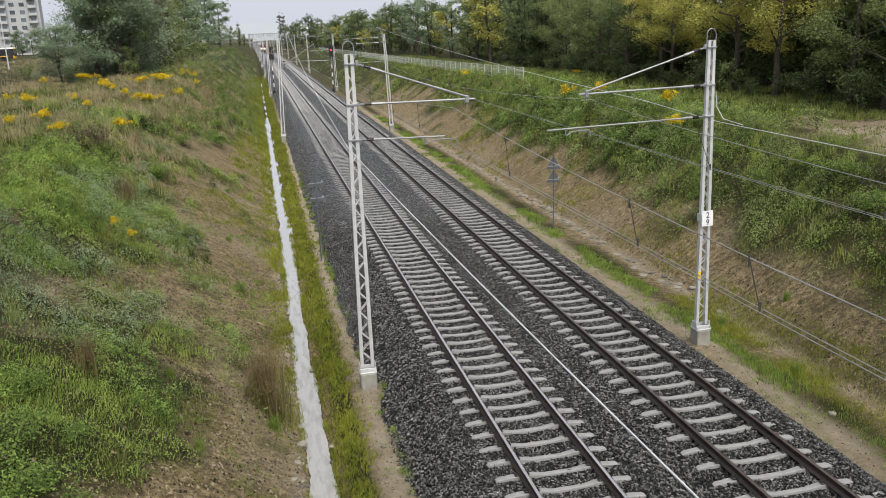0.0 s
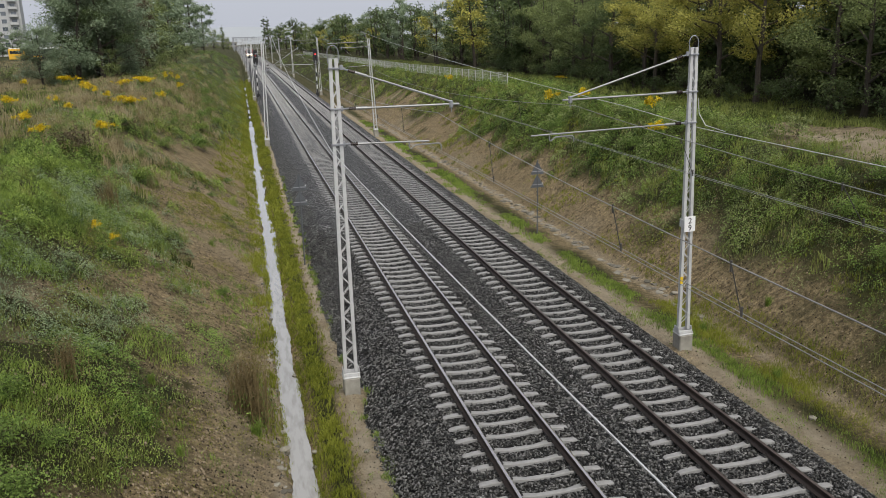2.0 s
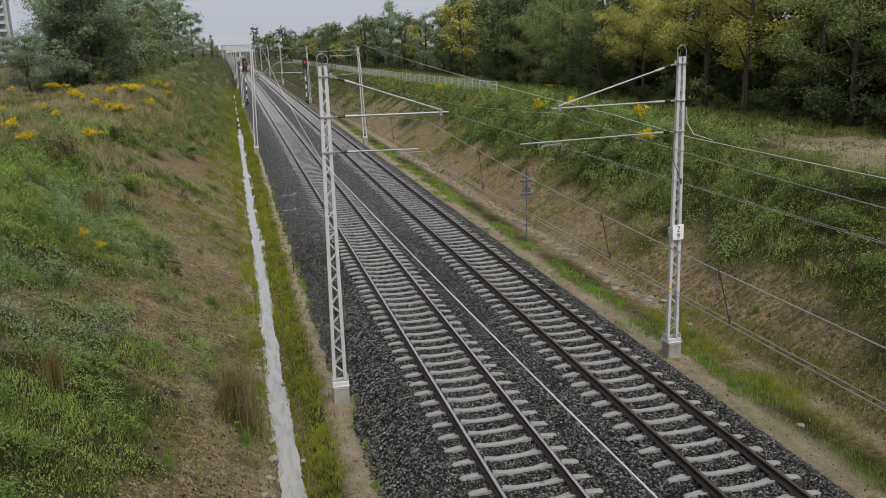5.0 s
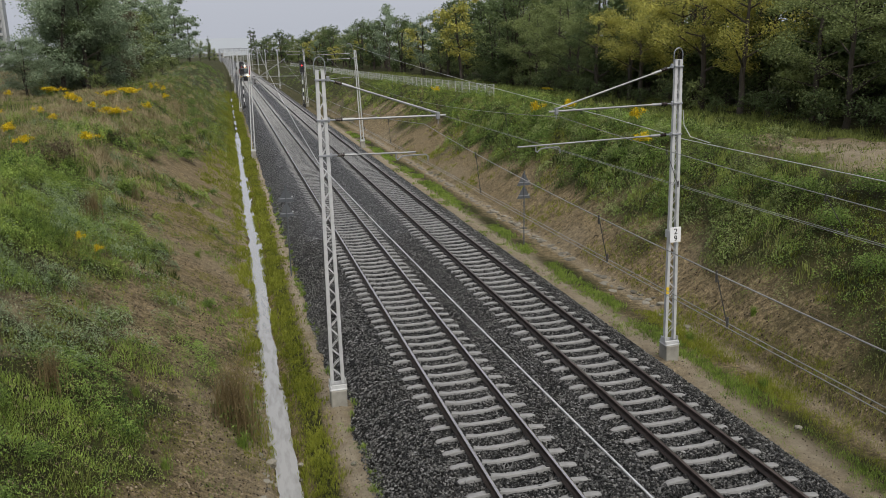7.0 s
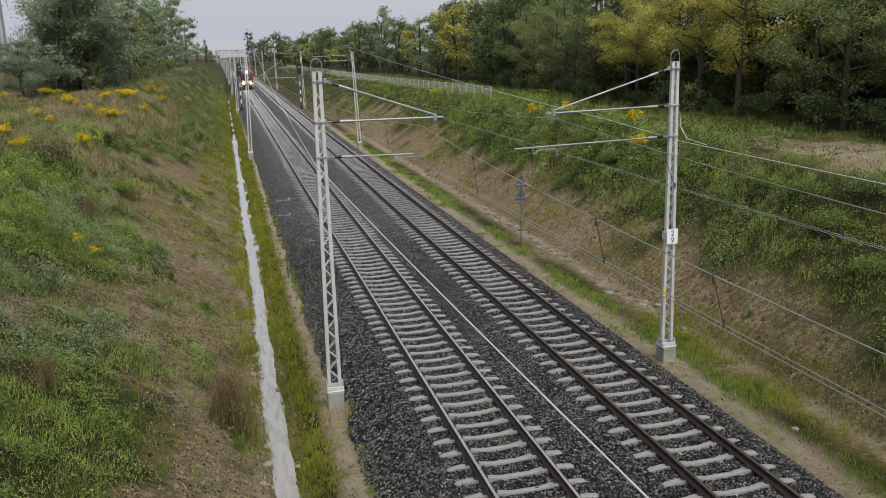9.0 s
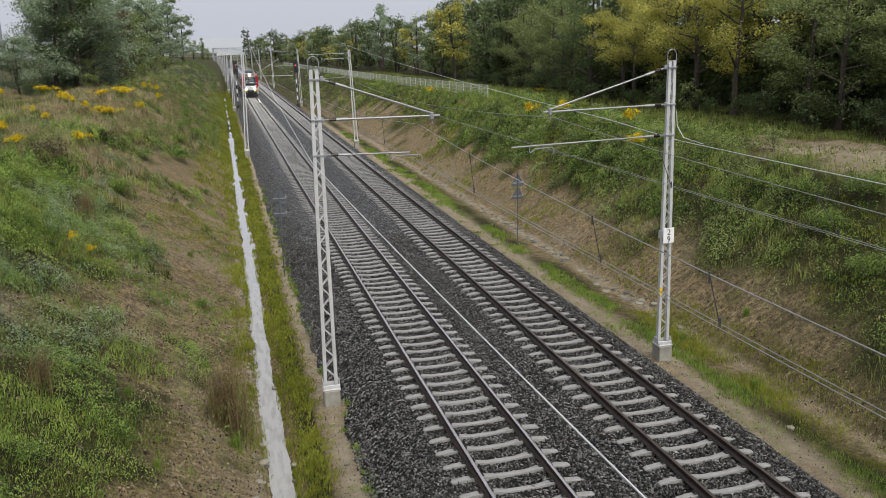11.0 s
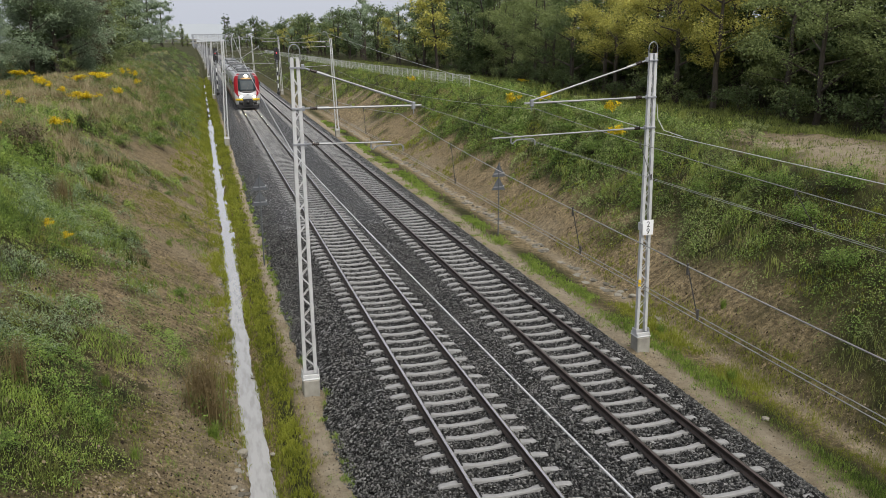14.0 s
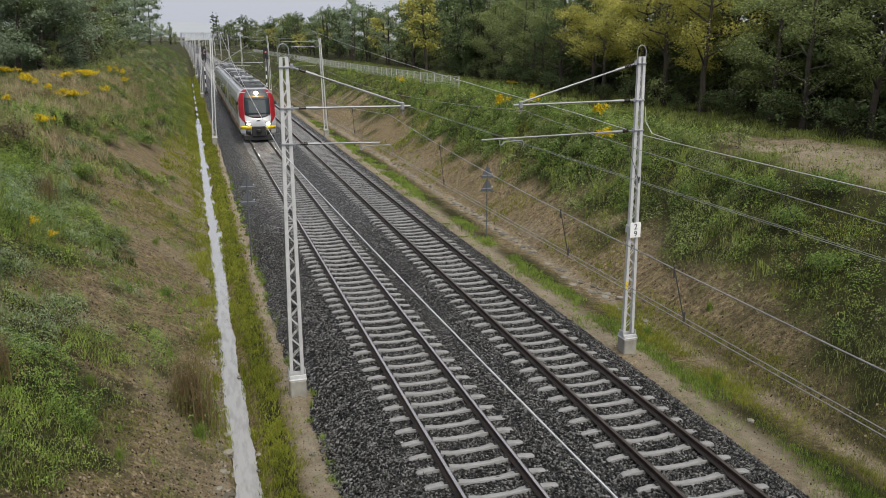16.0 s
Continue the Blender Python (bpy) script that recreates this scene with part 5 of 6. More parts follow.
    put[("f", "dark")] += [(34, 108, 30, 1.15), (38, 114, 80, 1.25), (32, 99, 10, 1.1), (41, 104, 10, 1.3), (31, 40, 20, 1.25), (34, 46, 100, 1.4), (36, 51, 10, 1.45), (40, 56, 60, 1.5), (36, 37, 140, 1.4), (36, 125, 50, 1.2), (40, 133, 130, 1.3), (45, 121, 70, 1.35), (36, 142, 10, 1.2), (41, 152, 200, 1.3), (49, 130, 90, 1.4)]
    put[("f", "mid")] += [(19.5, 442, 40, 1.2), (27, 410, 0, 1.35), (29, 300, 20, 1.25), (31, 307, 90, 1.3)]
    for k in range(16):
        put[("f", rr.choice(("dark", "mid")))].append((18 + 5 * k + rr.uniform(-2, 2), 560 + rr.uniform(-40, 60), rr.uniform(0, 360), rr.uniform(1.1, 1.5)))
    for (w, k), places in put.items():
        plant_trees((near if w == "n" else far)[k], places, "woodland trees")
    # shrubs that close the wood's foot, and lone bushes
    shrubs = [tree_proto("low leafy shrub at the wood's foot", "shrub", "shrub", tree_mesh(21 + k, 2.6, 1.5, (LEAF_B, LEAF_A, WEED)[k], 800, 0.17, bush=True, limbs=6)) for k in range(3)]
    lists = [[], [], []]
    y = 14.0
    while y < 110:
        lists[rr.choice((0, 0, 1))].append((edge(y) - rr.uniform(-0.6, 0.8), y, rr.uniform(0, 360), rr.uniform(0.45, 0.95)))
        lists[0].append((edge(y) + rr.uniform(3.5, 5.5), y, rr.uniform(0, 360), rr.uniform(1.0, 1.5)))
        y += 2.3
    for x, yy, s in ((17.41, 29.19, 0.5), (-19.5, 99.5, 0.9), (-18.0, 108, 0.8), (-17.0, 122, 0.9), (-16.8, 139, 1.0), (-24.0, 92, 0.8), (-29, 95, 0.9), (-16.5, 160, 1.2), (-16, 180, 1.4), (-17, 210, 1.4)):
        lists[1].append((x, yy, rr.uniform(0, 360), s))
    for p, l in zip(shrubs, lists):
        if l:
            plant_trees(p, l, "shrubs")
        else:
            for c in list(p.children_recursive) + [p]:
                bpy.data.objects.remove(c)
    sap = tree_proto("thin brown-leaved sapling on the bank", "tree", "sapling", tree_mesh(31, 5.0, 1.3, LEAF_E, 900, 0.10))
    plant_trees(sap, [(-11.75, 19.0, 0, 1.0)])


build_woods()


# ---- plants on the banks ----
def scatter(n, x0, x1, y0, y1, power=1.0, mask=None, keep=0.0):
    """Ground points between the bounds, thicker near y0, kept by the plant mask."""
    y = y0 + (y1 - y0) * rng.random(n) ** power
    x = rng.uniform(x0, x1, n)
    if mask is not None:
        m = mask(x, y)
        ok = rng.random(n) * (1 - keep) < m - keep
        x, y = x[ok], y[ok]
    return np.stack((x, y, height(x, y) - 0.02), 1)


def tufts(pos, per, radius):
    p = np.repeat(pos, per, 0)
    p[:, :2] += rng.normal(0, radius, (len(p), 2))
    p[:, 2] = height(p[:, 0], p[:, 1]) - 0.02
    return p


def stuff(name, me, label, category):
    return tagged(new(name, me), label, category, kind="stuff")


def patch(x, y, s, seed, lo, hi):
    v = vnoise(x, y, s, seed)
    return np.clip((v - lo) / (hi - lo), 0, 1)


CLOD = material("loam_clod", (0.018, 0.013, 0.008), (0.25, 0.200, 0.135), 6, 0.85, 0.0, each="island", vary=0.75, spec=0.15)


def build_plants():
    def put(name, pos, h, w, mat, label, lean=0.35, drift=(0, 0), cat="grass"):
        n = len(pos)
        grow = (0.55 + 0.9 * vnoise(pos[:, 0], pos[:, 1], 1.4, 51)) * np.where(pos[:, 0] < -5.5, np.interp(pos[:, 1], (13, 20), (0.45, 1.0)), 1.0)
        far = np.clip(pos[:, 1] / 26, 0.5, 1.9)
        stuff(name, blades_mesh(name, pos, rng.uniform(0.6, 1.2, n) * h * grow, rng.uniform(0.7, 1.3, n) * w * far, mat, lean, drift), label, cat)
    # west bank
    p = tufts(scatter(15000, -17, -5.3, 10, 62, 1.7, lambda x, y: green_mask(x, y) * patch(x, y, 0.9, 52, 0.35, 0.7), 0.15), 7, 0.09)
    put("bank_grass", p, 0.22, 0.018, GRASS, "mixed green grass covering the cutting bank", 0.5)
    p = tufts(scatter(8500, -15, -7.5, 11, 40, 1.2, lambda x, y: green_mask(x, y) * patch(x, y, 2.2, 61, 0.3, 0.6), 0.25), 9, 0.12)
    put("lush_grass", p, 0.26, 0.018, GRASS_LUSH, "lush bright green grass on the bank", 0.75, (0.25, 0.1))
    p = tufts(scatter(3800, -30, -8, 36, 110, 1.2, lambda x, y: green_mask(x, y) * patch(x, y, 5, 62, 0.35, 0.65), 0.2), 8, 0.16)
    put("dry_grass", p, 0.55, 0.016, GRASS_DRY, "tall straw-coloured dry grass", 0.4)
    p = tufts(scatter(4200, -26, -5.4, 45, 150, 1.2, green_mask, 0.2), 8, 0.2)
    put("meadow_grass", p, 0.38, 0.016, GRASS, "olive green meadow grass above the cutting", 0.4)
    p = tufts(scatter(15000, -10.5, -5.1, 10, 50, 1.3), 7, 0.06)
    p = p[rng.random(len(p)) < patch(p[:, 0], p[:, 1], 1.1, 63, 0.40, 0.80)]
    put("sparse_grass", p, 0.08, 0.018, GRASS_MOSS, "sparse short grass on the bare loam", 0.6)
    p = tufts(scatter(1500, -10.5, -5.4, 12, 36, 1.1, lambda x, y: patch(x, y, 1.5, 77, 0.42, 0.72)), 14, 0.10)
    put("fresh_tufts", p, 0.15, 0.016, GRASS_LUSH, "small fresh tufts scattered over the bare loam", 0.7)
    p = tufts(scatter(1500, -7.2, -4.9, 52, 170, 1.3), 6, 0.16)
    put("slope_grass", p, 0.22, 0.022, GRASS_MOSS, "mossy grass along the far slope's foot", 0.5)
    # verge beside the ditch
    x = rng.normal(-3.84, 0.23, 8500)
    y = 9 + 150 * rng.random(8500) ** 2.0
    p = tufts(np.stack((x, y, height(x, y)), 1), 8, 0.05)
    p[:, 0] -= np.clip((p[:, 1] - 60) / 60, 0, 1) * rng.uniform(-0.15, 0.3, len(p))
    p = p[((p[:, 0] > -4.38) | (p[:, 1] > 80)) & (rng.random(len(p)) < 0.4 + patch(p[:, 0], p[:, 1], 0.8, 64, 0.3, 0.6))]
    put("verge_grass", p, 0.14, 0.024, GRASS_MOSS, "mossy yellow-green grass verge beside the ditch", 0.6)
    p = tufts(scatter(2600, -5.6, -3.5, 66, 190, 1.2), 7, 0.12)
    p = p[(np.abs(p[:, 0] + 4.5) > 0.24) | (rng.random(len(p)) < 0.25)]
    p[:, 0] += bend(p[:, 1])
    put("verge_grass", p, 0.22, 0.018, GRASS_MOSS, "mossy grass along the far ditch", 0.5)
    x = rng.normal(-5.12, 0.17, 3400)
    y = 10 + 90 * rng.random(3400) ** 1.4
    p = tufts(np.stack((x, y, height(x, y)), 1), 6, 0.05)
    p = p[(p[:, 0] < -4.80) & (rng.random(len(p)) < patch(p[:, 0], p[:, 1], 1.2, 65, 0.4, 0.65))]
    put("ditch_grass", p, 0.18, 0.018, GRASS_MOSS, "patchy grass on the ditch's edge", 0.5)
    for side, x0, n0 in ((-1, -4.86, 1500), (1, -4.26, 1700)):
        y = 11 + 70 * rng.random(n0) ** 1.3
        x = x0 + rng.normal(0, 0.045, n0)
        p = tufts(np.stack((x, y, height(x, y)), 1), 5, 0.035)
        p = p[rng.random(len(p)) < patch(p[:, 0], p[:, 1], 0.7, 68 + side, 0.42, 0.7)]
        p[:, 2] = np.maximum(p[:, 2], -0.80)
        put("rim_grass", p, 0.17, 0.016, GRASS_MOSS, "thin grass fringing the ditch water", 0.5)
    # east verge and bank
    x = rng.normal(7.52, 0.21, 5200)
    y = 9 + 80 * rng.random(5200) ** 1.5
    p = tufts(np.stack((x, y, height(x, y)), 1), 8, 0.06)
    p = p[rng.random(len(p)) < patch(p[:, 0] * 1.5, p[:, 1], 1.6, 66, 0.27, 0.6)]
    put("verge_grass", p, 0.15, 0.018, GRASS_LUSH, "fresh green grass strip beside the ballast", 0.35)
    p = tufts(scatter(1300, 6.55, 7.6, 11, 60, 1.3, lambda x, y: patch(x, y, 0.9, 76, 0.42, 0.7)), 9, 0.07)
    put("path_tufts", p, 0.10, 0.02, GRASS_LUSH, "small fresh tufts growing in the sandy path", 0.7)
    p = tufts(scatter(150, -3.15, -2.75, 10.5, 55, 1.3), 16, 0.05)
    p[:, 0] += np.interp(p[:, 1], (10, 15, 19, 26), (0.5, 0.28, 0.13, 0.0))
    p[:, 2] += 0.05
    put("path_tufts", p, 0.13, 0.02, GRASS_LUSH, "small fresh tufts at the ballast's toe", 0.8)
    p = tufts(scatter(3000, 7.85, 9.9, 11, 24, 1.0, lambda x, y: patch(x, y, 1.3, 71, 0.2, 0.5) * np.interp(x, (8.6, 9.9), (1.0, 0.3))), 8, 0.09)
    put("olive_grass", p, 0.15, 0.016, GRASS_MOSS, "olive and straw-tinged grass at the slope's foot", 0.5)
    p = tufts(scatter(7500, 9.3, 19, 13, 60, 1.3, lambda x, y: green_mask(x, y) * patch(x, y, 0.9, 53, 0.35, 0.7), 0.15), 7, 0.10)
    put("bank_grass", p, 0.22, 0.016, GRASS, "mixed green grass covering the cutting bank", 0.5)
    p = tufts(scatter(1300, 9.3, 16, 15, 90, 1.2, lambda x, y: patch(x, y, 2.2, 67, 0.6, 0.8)), 7, 0.10)
    put("dry_grass", p, 0.20, 0.014, GRASS_DRY, "thin dry grass on the slope", 0.6)
    p = tufts(scatter(6200, 9.3, 28, 40, 170, 1.3, green_mask, 0.2), 8, 0.2)
    put("meadow_grass", p, 0.32, 0.016, GRASS, "rough grass along the cutting's top", 0.4)

    # clods and pebbles on the bare loam
    def clods(name, pos, lo, hi, mat, label):
        n = len(pos)
        r = lo + (hi - lo) * rng.random(n) ** 2.5
        a = rng.uniform(0, 6.28, n)[:, None] + np.arange(4)[None] * np.pi / 2 + rng.normal(0, 0.25, (n, 4))
        q = rng.uniform(0.6, 1.3, (n, 4)) * r[:, None]
        v = np.empty((n, 5, 3))
        v[:, :4, 0], v[:, :4, 1] = pos[:, None, 0] + np.cos(a) * q, pos[:, None, 1] + np.sin(a) * q
        v[:, :4, 2] = height(v[:, :4, 0], v[:, :4, 1]) - 0.012
        v[:, 4] = pos + np.stack((rng.normal(0, 0.3, n) * r, rng.normal(0, 0.3, n) * r, r * rng.uniform(0.5, 1.0, n) + 0.02), 1)
        f = (np.arange(n)[:, None, None] * 5 + np.array(((0, 1, 4), (1, 2, 4), (2, 3, 4), (3, 0, 4)))[None]).reshape(-1, 3)
        stuff(name, raw_mesh(name, v.reshape(-1, 3), f, np.full(len(f), 3), mat), label, "soil")
    clods("soil_clods", scatter(66000, -11, -5.0, 11, 46, 1.5, lambda x, y: 1 - 0.8 * green_mask(x, y)), 0.010, 0.046, CLOD, "crumbly loam clods and pebbles on the bank")
    clods("soil_clods", scatter(40000, 8.9, 14.5, 13, 60, 1.4, lambda x, y: 1 - 0.9 * green_mask(x, y)), 0.010, 0.046, CLOD, "crumbly loam clods on the opposite slope")
    clods("path_pebbles", scatter(5000, -3.6, -3.0, 9.5, 45, 1.4), 0.008, 0.035, CLOD, "pebbles on the sandy path")
    clods("path_pebbles", scatter(3000, 6.6, 7.6, 10, 50, 1.4), 0.008, 0.04, CLOD, "pebbles on the sandy path")
    clods("soil_clods", scatter(3000, 16, 23, 16, 35, 1.0, lambda x, y: sand_mask(x, y)), 0.012, 0.06, CLOD, "gravelly dirt track before the wood")
    p = tufts(scatter(1100, 16, 24, 15, 36, 1.0), 7, 0.10)
    put("sparse_grass", p, 0.16, 0.02, GRASS, "sparse grass tufts on the dirt track", 0.6)
    p = scatter(26000, -11, -5.1, 10, 50, 1.3, lambda x, y: 0.25 + 0.75 * patch(x, y, 1.3, 68, 0.3, 0.7))
    put("plant_litter", p, 0.12, 0.012, GRASS_DRY, "dry stalks littering the loam", 1.6)
    p = scatter(8000, 9.0, 15, 12, 65, 1.3, lambda x, y: 0.2 + 0.8 * patch(x, y, 1.3, 69, 0.3, 0.7))
    put("plant_litter", p, 0.16, 0.013, GRASS_DRY, "dry stalks littering the slope", 1.6, (-0.4, 0.1))
    p = tufts(scatter(9000, 9.1, 15, 12, 70, 1.2), 6, 0.06)
    p = p[rng.random(len(p)) < patch(p[:, 0], p[:, 1], 1.2, 70, 0.58, 0.8)]
    put("sparse_grass", p, 0.15, 0.018, GRASS_MOSS, "sparse short grass on the bare loam", 0.6)

    # low mounds of weeds, kind by kind, so that the banks are uneven
    def mounds(name, pos, rad, tall, per, leaf, mat, label, slim=0.42, blades=False):
        n = len(pos)
        R = rad * rng.uniform(0.5, 1.5, n)
        H = tall * rng.uniform(0.5, 1.5, n)
        u, a, v = np.sqrt(rng.random((n, per))), rng.uniform(0, 6.283, (n, per)), rng.random((n, per)) ** 0.4
        q = np.repeat(pos, per, 0)
        q[:, 0] += (R[:, None] * u * np.cos(a)).ravel()
        q[:, 1] += (R[:, None] * u * np.sin(a)).ravel()
        up = (H[:, None] * (1 - u ** 2.5) * v).ravel()
        # random per plant, plus shade painted into the leaves deep in the mound
        tone_shade = rng.normal(0, 0.15, n)[:, None] + 0.24 * (v - 0.75)
        far = np.clip(q[:, 1] / 26, 0.6, 1.7)
        base = height(q[:, 0], q[:, 1])
        if blades:
            q[:, 2] = base - 0.02
            me = blades_mesh(name, q, (up + 0.12) * rng.uniform(0.8, 1.2, len(q)), leaf * far, mat, 0.45)
            set_tone_shade(me, tone_shade.ravel(), 5)
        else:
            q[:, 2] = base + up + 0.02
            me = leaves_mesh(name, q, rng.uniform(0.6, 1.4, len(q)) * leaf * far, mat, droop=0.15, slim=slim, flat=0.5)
            set_tone_shade(me, tone_shade.ravel(), 4)
        stuff(name, me, label, "weeds")

    def veg(s, seed, lo, hi):
        return lambda x, y: green_mask(x, y) * patch(x, y, s, seed, lo, hi)
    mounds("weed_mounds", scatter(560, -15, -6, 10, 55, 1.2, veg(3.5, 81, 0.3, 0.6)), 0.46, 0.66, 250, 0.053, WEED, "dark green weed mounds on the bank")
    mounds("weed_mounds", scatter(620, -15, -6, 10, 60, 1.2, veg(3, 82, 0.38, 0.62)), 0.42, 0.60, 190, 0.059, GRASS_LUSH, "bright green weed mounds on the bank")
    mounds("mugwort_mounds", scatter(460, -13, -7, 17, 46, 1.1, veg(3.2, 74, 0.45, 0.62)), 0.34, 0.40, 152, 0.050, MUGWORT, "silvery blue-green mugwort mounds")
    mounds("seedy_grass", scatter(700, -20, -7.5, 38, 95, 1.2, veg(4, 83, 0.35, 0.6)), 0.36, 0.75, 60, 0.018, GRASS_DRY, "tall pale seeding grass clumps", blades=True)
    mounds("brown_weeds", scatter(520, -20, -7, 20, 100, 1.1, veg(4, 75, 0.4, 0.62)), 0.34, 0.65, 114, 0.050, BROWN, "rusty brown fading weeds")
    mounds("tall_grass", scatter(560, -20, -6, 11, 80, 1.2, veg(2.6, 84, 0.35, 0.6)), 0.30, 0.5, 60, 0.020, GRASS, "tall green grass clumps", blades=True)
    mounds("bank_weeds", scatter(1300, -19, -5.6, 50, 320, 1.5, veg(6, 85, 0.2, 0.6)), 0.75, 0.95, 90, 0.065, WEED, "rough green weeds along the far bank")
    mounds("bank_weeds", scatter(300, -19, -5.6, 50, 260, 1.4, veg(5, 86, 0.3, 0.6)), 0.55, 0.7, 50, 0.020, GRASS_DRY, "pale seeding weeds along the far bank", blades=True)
    mounds("bank_weeds", scatter(900, -19, -5.3, 45, 240, 1.4, veg(4, 93, 0.25, 0.6)), 0.5, 0.6, 60, 0.05, LEAF_D, "weeds along the far bank, grey-green with painted haze")
    p = tufts(scatter(3200, -62, -17, 55, 230, 1.2), 5, 0.35)
    put("meadow_grass", p, 0.5, 0.020, GRASS_DRY, "pale grassy meadow beside the trees", 0.4)
    p = tufts(scatter(3600, 16, 25, 14, 46, 1.1, green_mask, 0.1), 6, 0.12)
    put("meadow_grass", p, 0.28, 0.018, GRASS, "short rough grass before the wood", 0.5)
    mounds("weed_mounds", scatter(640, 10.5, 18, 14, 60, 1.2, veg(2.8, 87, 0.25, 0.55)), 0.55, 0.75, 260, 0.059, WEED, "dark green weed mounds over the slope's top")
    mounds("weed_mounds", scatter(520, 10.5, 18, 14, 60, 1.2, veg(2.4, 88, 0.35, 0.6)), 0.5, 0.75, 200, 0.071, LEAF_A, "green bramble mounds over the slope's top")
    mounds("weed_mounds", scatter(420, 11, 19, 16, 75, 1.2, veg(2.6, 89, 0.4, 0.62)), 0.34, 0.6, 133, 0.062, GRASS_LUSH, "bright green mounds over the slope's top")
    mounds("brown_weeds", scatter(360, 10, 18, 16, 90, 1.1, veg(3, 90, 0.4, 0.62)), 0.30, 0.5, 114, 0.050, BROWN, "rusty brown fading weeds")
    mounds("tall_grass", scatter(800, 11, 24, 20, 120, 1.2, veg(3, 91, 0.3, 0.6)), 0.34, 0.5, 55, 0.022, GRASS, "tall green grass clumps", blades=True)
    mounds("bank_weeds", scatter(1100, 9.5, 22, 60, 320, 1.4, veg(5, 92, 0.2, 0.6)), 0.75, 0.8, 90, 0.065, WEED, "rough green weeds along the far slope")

    # leafy weeds: leaves up a stalk
    def weeds(name, pos, tall, leaf, per, mat, label):
        n = len(pos)
        h = tall * rng.uniform(0.4, 1.2, n) * (0.5 + vnoise(pos[:, 0], pos[:, 1], 2, 71))
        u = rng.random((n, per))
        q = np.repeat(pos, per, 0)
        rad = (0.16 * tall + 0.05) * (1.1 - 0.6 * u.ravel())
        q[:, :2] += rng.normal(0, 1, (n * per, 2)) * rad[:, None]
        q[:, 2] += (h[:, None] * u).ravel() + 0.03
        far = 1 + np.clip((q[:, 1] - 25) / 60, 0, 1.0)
        # leaf colour darkens down the stalk, painting the shade at its foot
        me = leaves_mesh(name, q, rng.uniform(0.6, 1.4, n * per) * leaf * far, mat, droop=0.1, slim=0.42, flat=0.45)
        stuff(name, set_tone_shade(me, (rng.normal(0, 0.12, n)[:, None] + 0.14 * (u - 0.6)).ravel(), 4), label, "weeds")
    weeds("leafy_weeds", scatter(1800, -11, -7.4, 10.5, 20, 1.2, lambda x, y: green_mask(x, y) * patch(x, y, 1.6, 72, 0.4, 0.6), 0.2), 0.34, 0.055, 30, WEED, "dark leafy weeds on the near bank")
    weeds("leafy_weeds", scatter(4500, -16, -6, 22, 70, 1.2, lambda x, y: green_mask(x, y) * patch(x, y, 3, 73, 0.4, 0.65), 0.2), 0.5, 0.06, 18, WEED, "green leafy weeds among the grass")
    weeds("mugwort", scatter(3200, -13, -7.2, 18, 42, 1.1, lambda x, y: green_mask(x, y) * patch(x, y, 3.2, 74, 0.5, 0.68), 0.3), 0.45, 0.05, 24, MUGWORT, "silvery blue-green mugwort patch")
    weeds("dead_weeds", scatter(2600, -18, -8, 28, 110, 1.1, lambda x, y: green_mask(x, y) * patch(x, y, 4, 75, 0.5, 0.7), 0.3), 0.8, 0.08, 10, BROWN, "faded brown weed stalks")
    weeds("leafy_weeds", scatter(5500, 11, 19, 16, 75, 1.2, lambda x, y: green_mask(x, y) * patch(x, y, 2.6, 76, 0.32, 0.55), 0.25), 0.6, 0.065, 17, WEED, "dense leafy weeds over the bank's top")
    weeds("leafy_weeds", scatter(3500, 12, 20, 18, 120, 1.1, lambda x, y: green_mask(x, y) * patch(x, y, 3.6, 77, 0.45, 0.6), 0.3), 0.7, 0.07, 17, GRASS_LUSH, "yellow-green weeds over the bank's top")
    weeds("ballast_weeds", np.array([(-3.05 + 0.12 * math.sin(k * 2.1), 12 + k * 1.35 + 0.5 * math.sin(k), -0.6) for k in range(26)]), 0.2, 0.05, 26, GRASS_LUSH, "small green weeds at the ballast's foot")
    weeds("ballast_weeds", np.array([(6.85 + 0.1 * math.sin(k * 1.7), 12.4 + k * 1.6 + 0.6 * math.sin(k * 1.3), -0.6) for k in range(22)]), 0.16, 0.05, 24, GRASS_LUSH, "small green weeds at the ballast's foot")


build_plants()


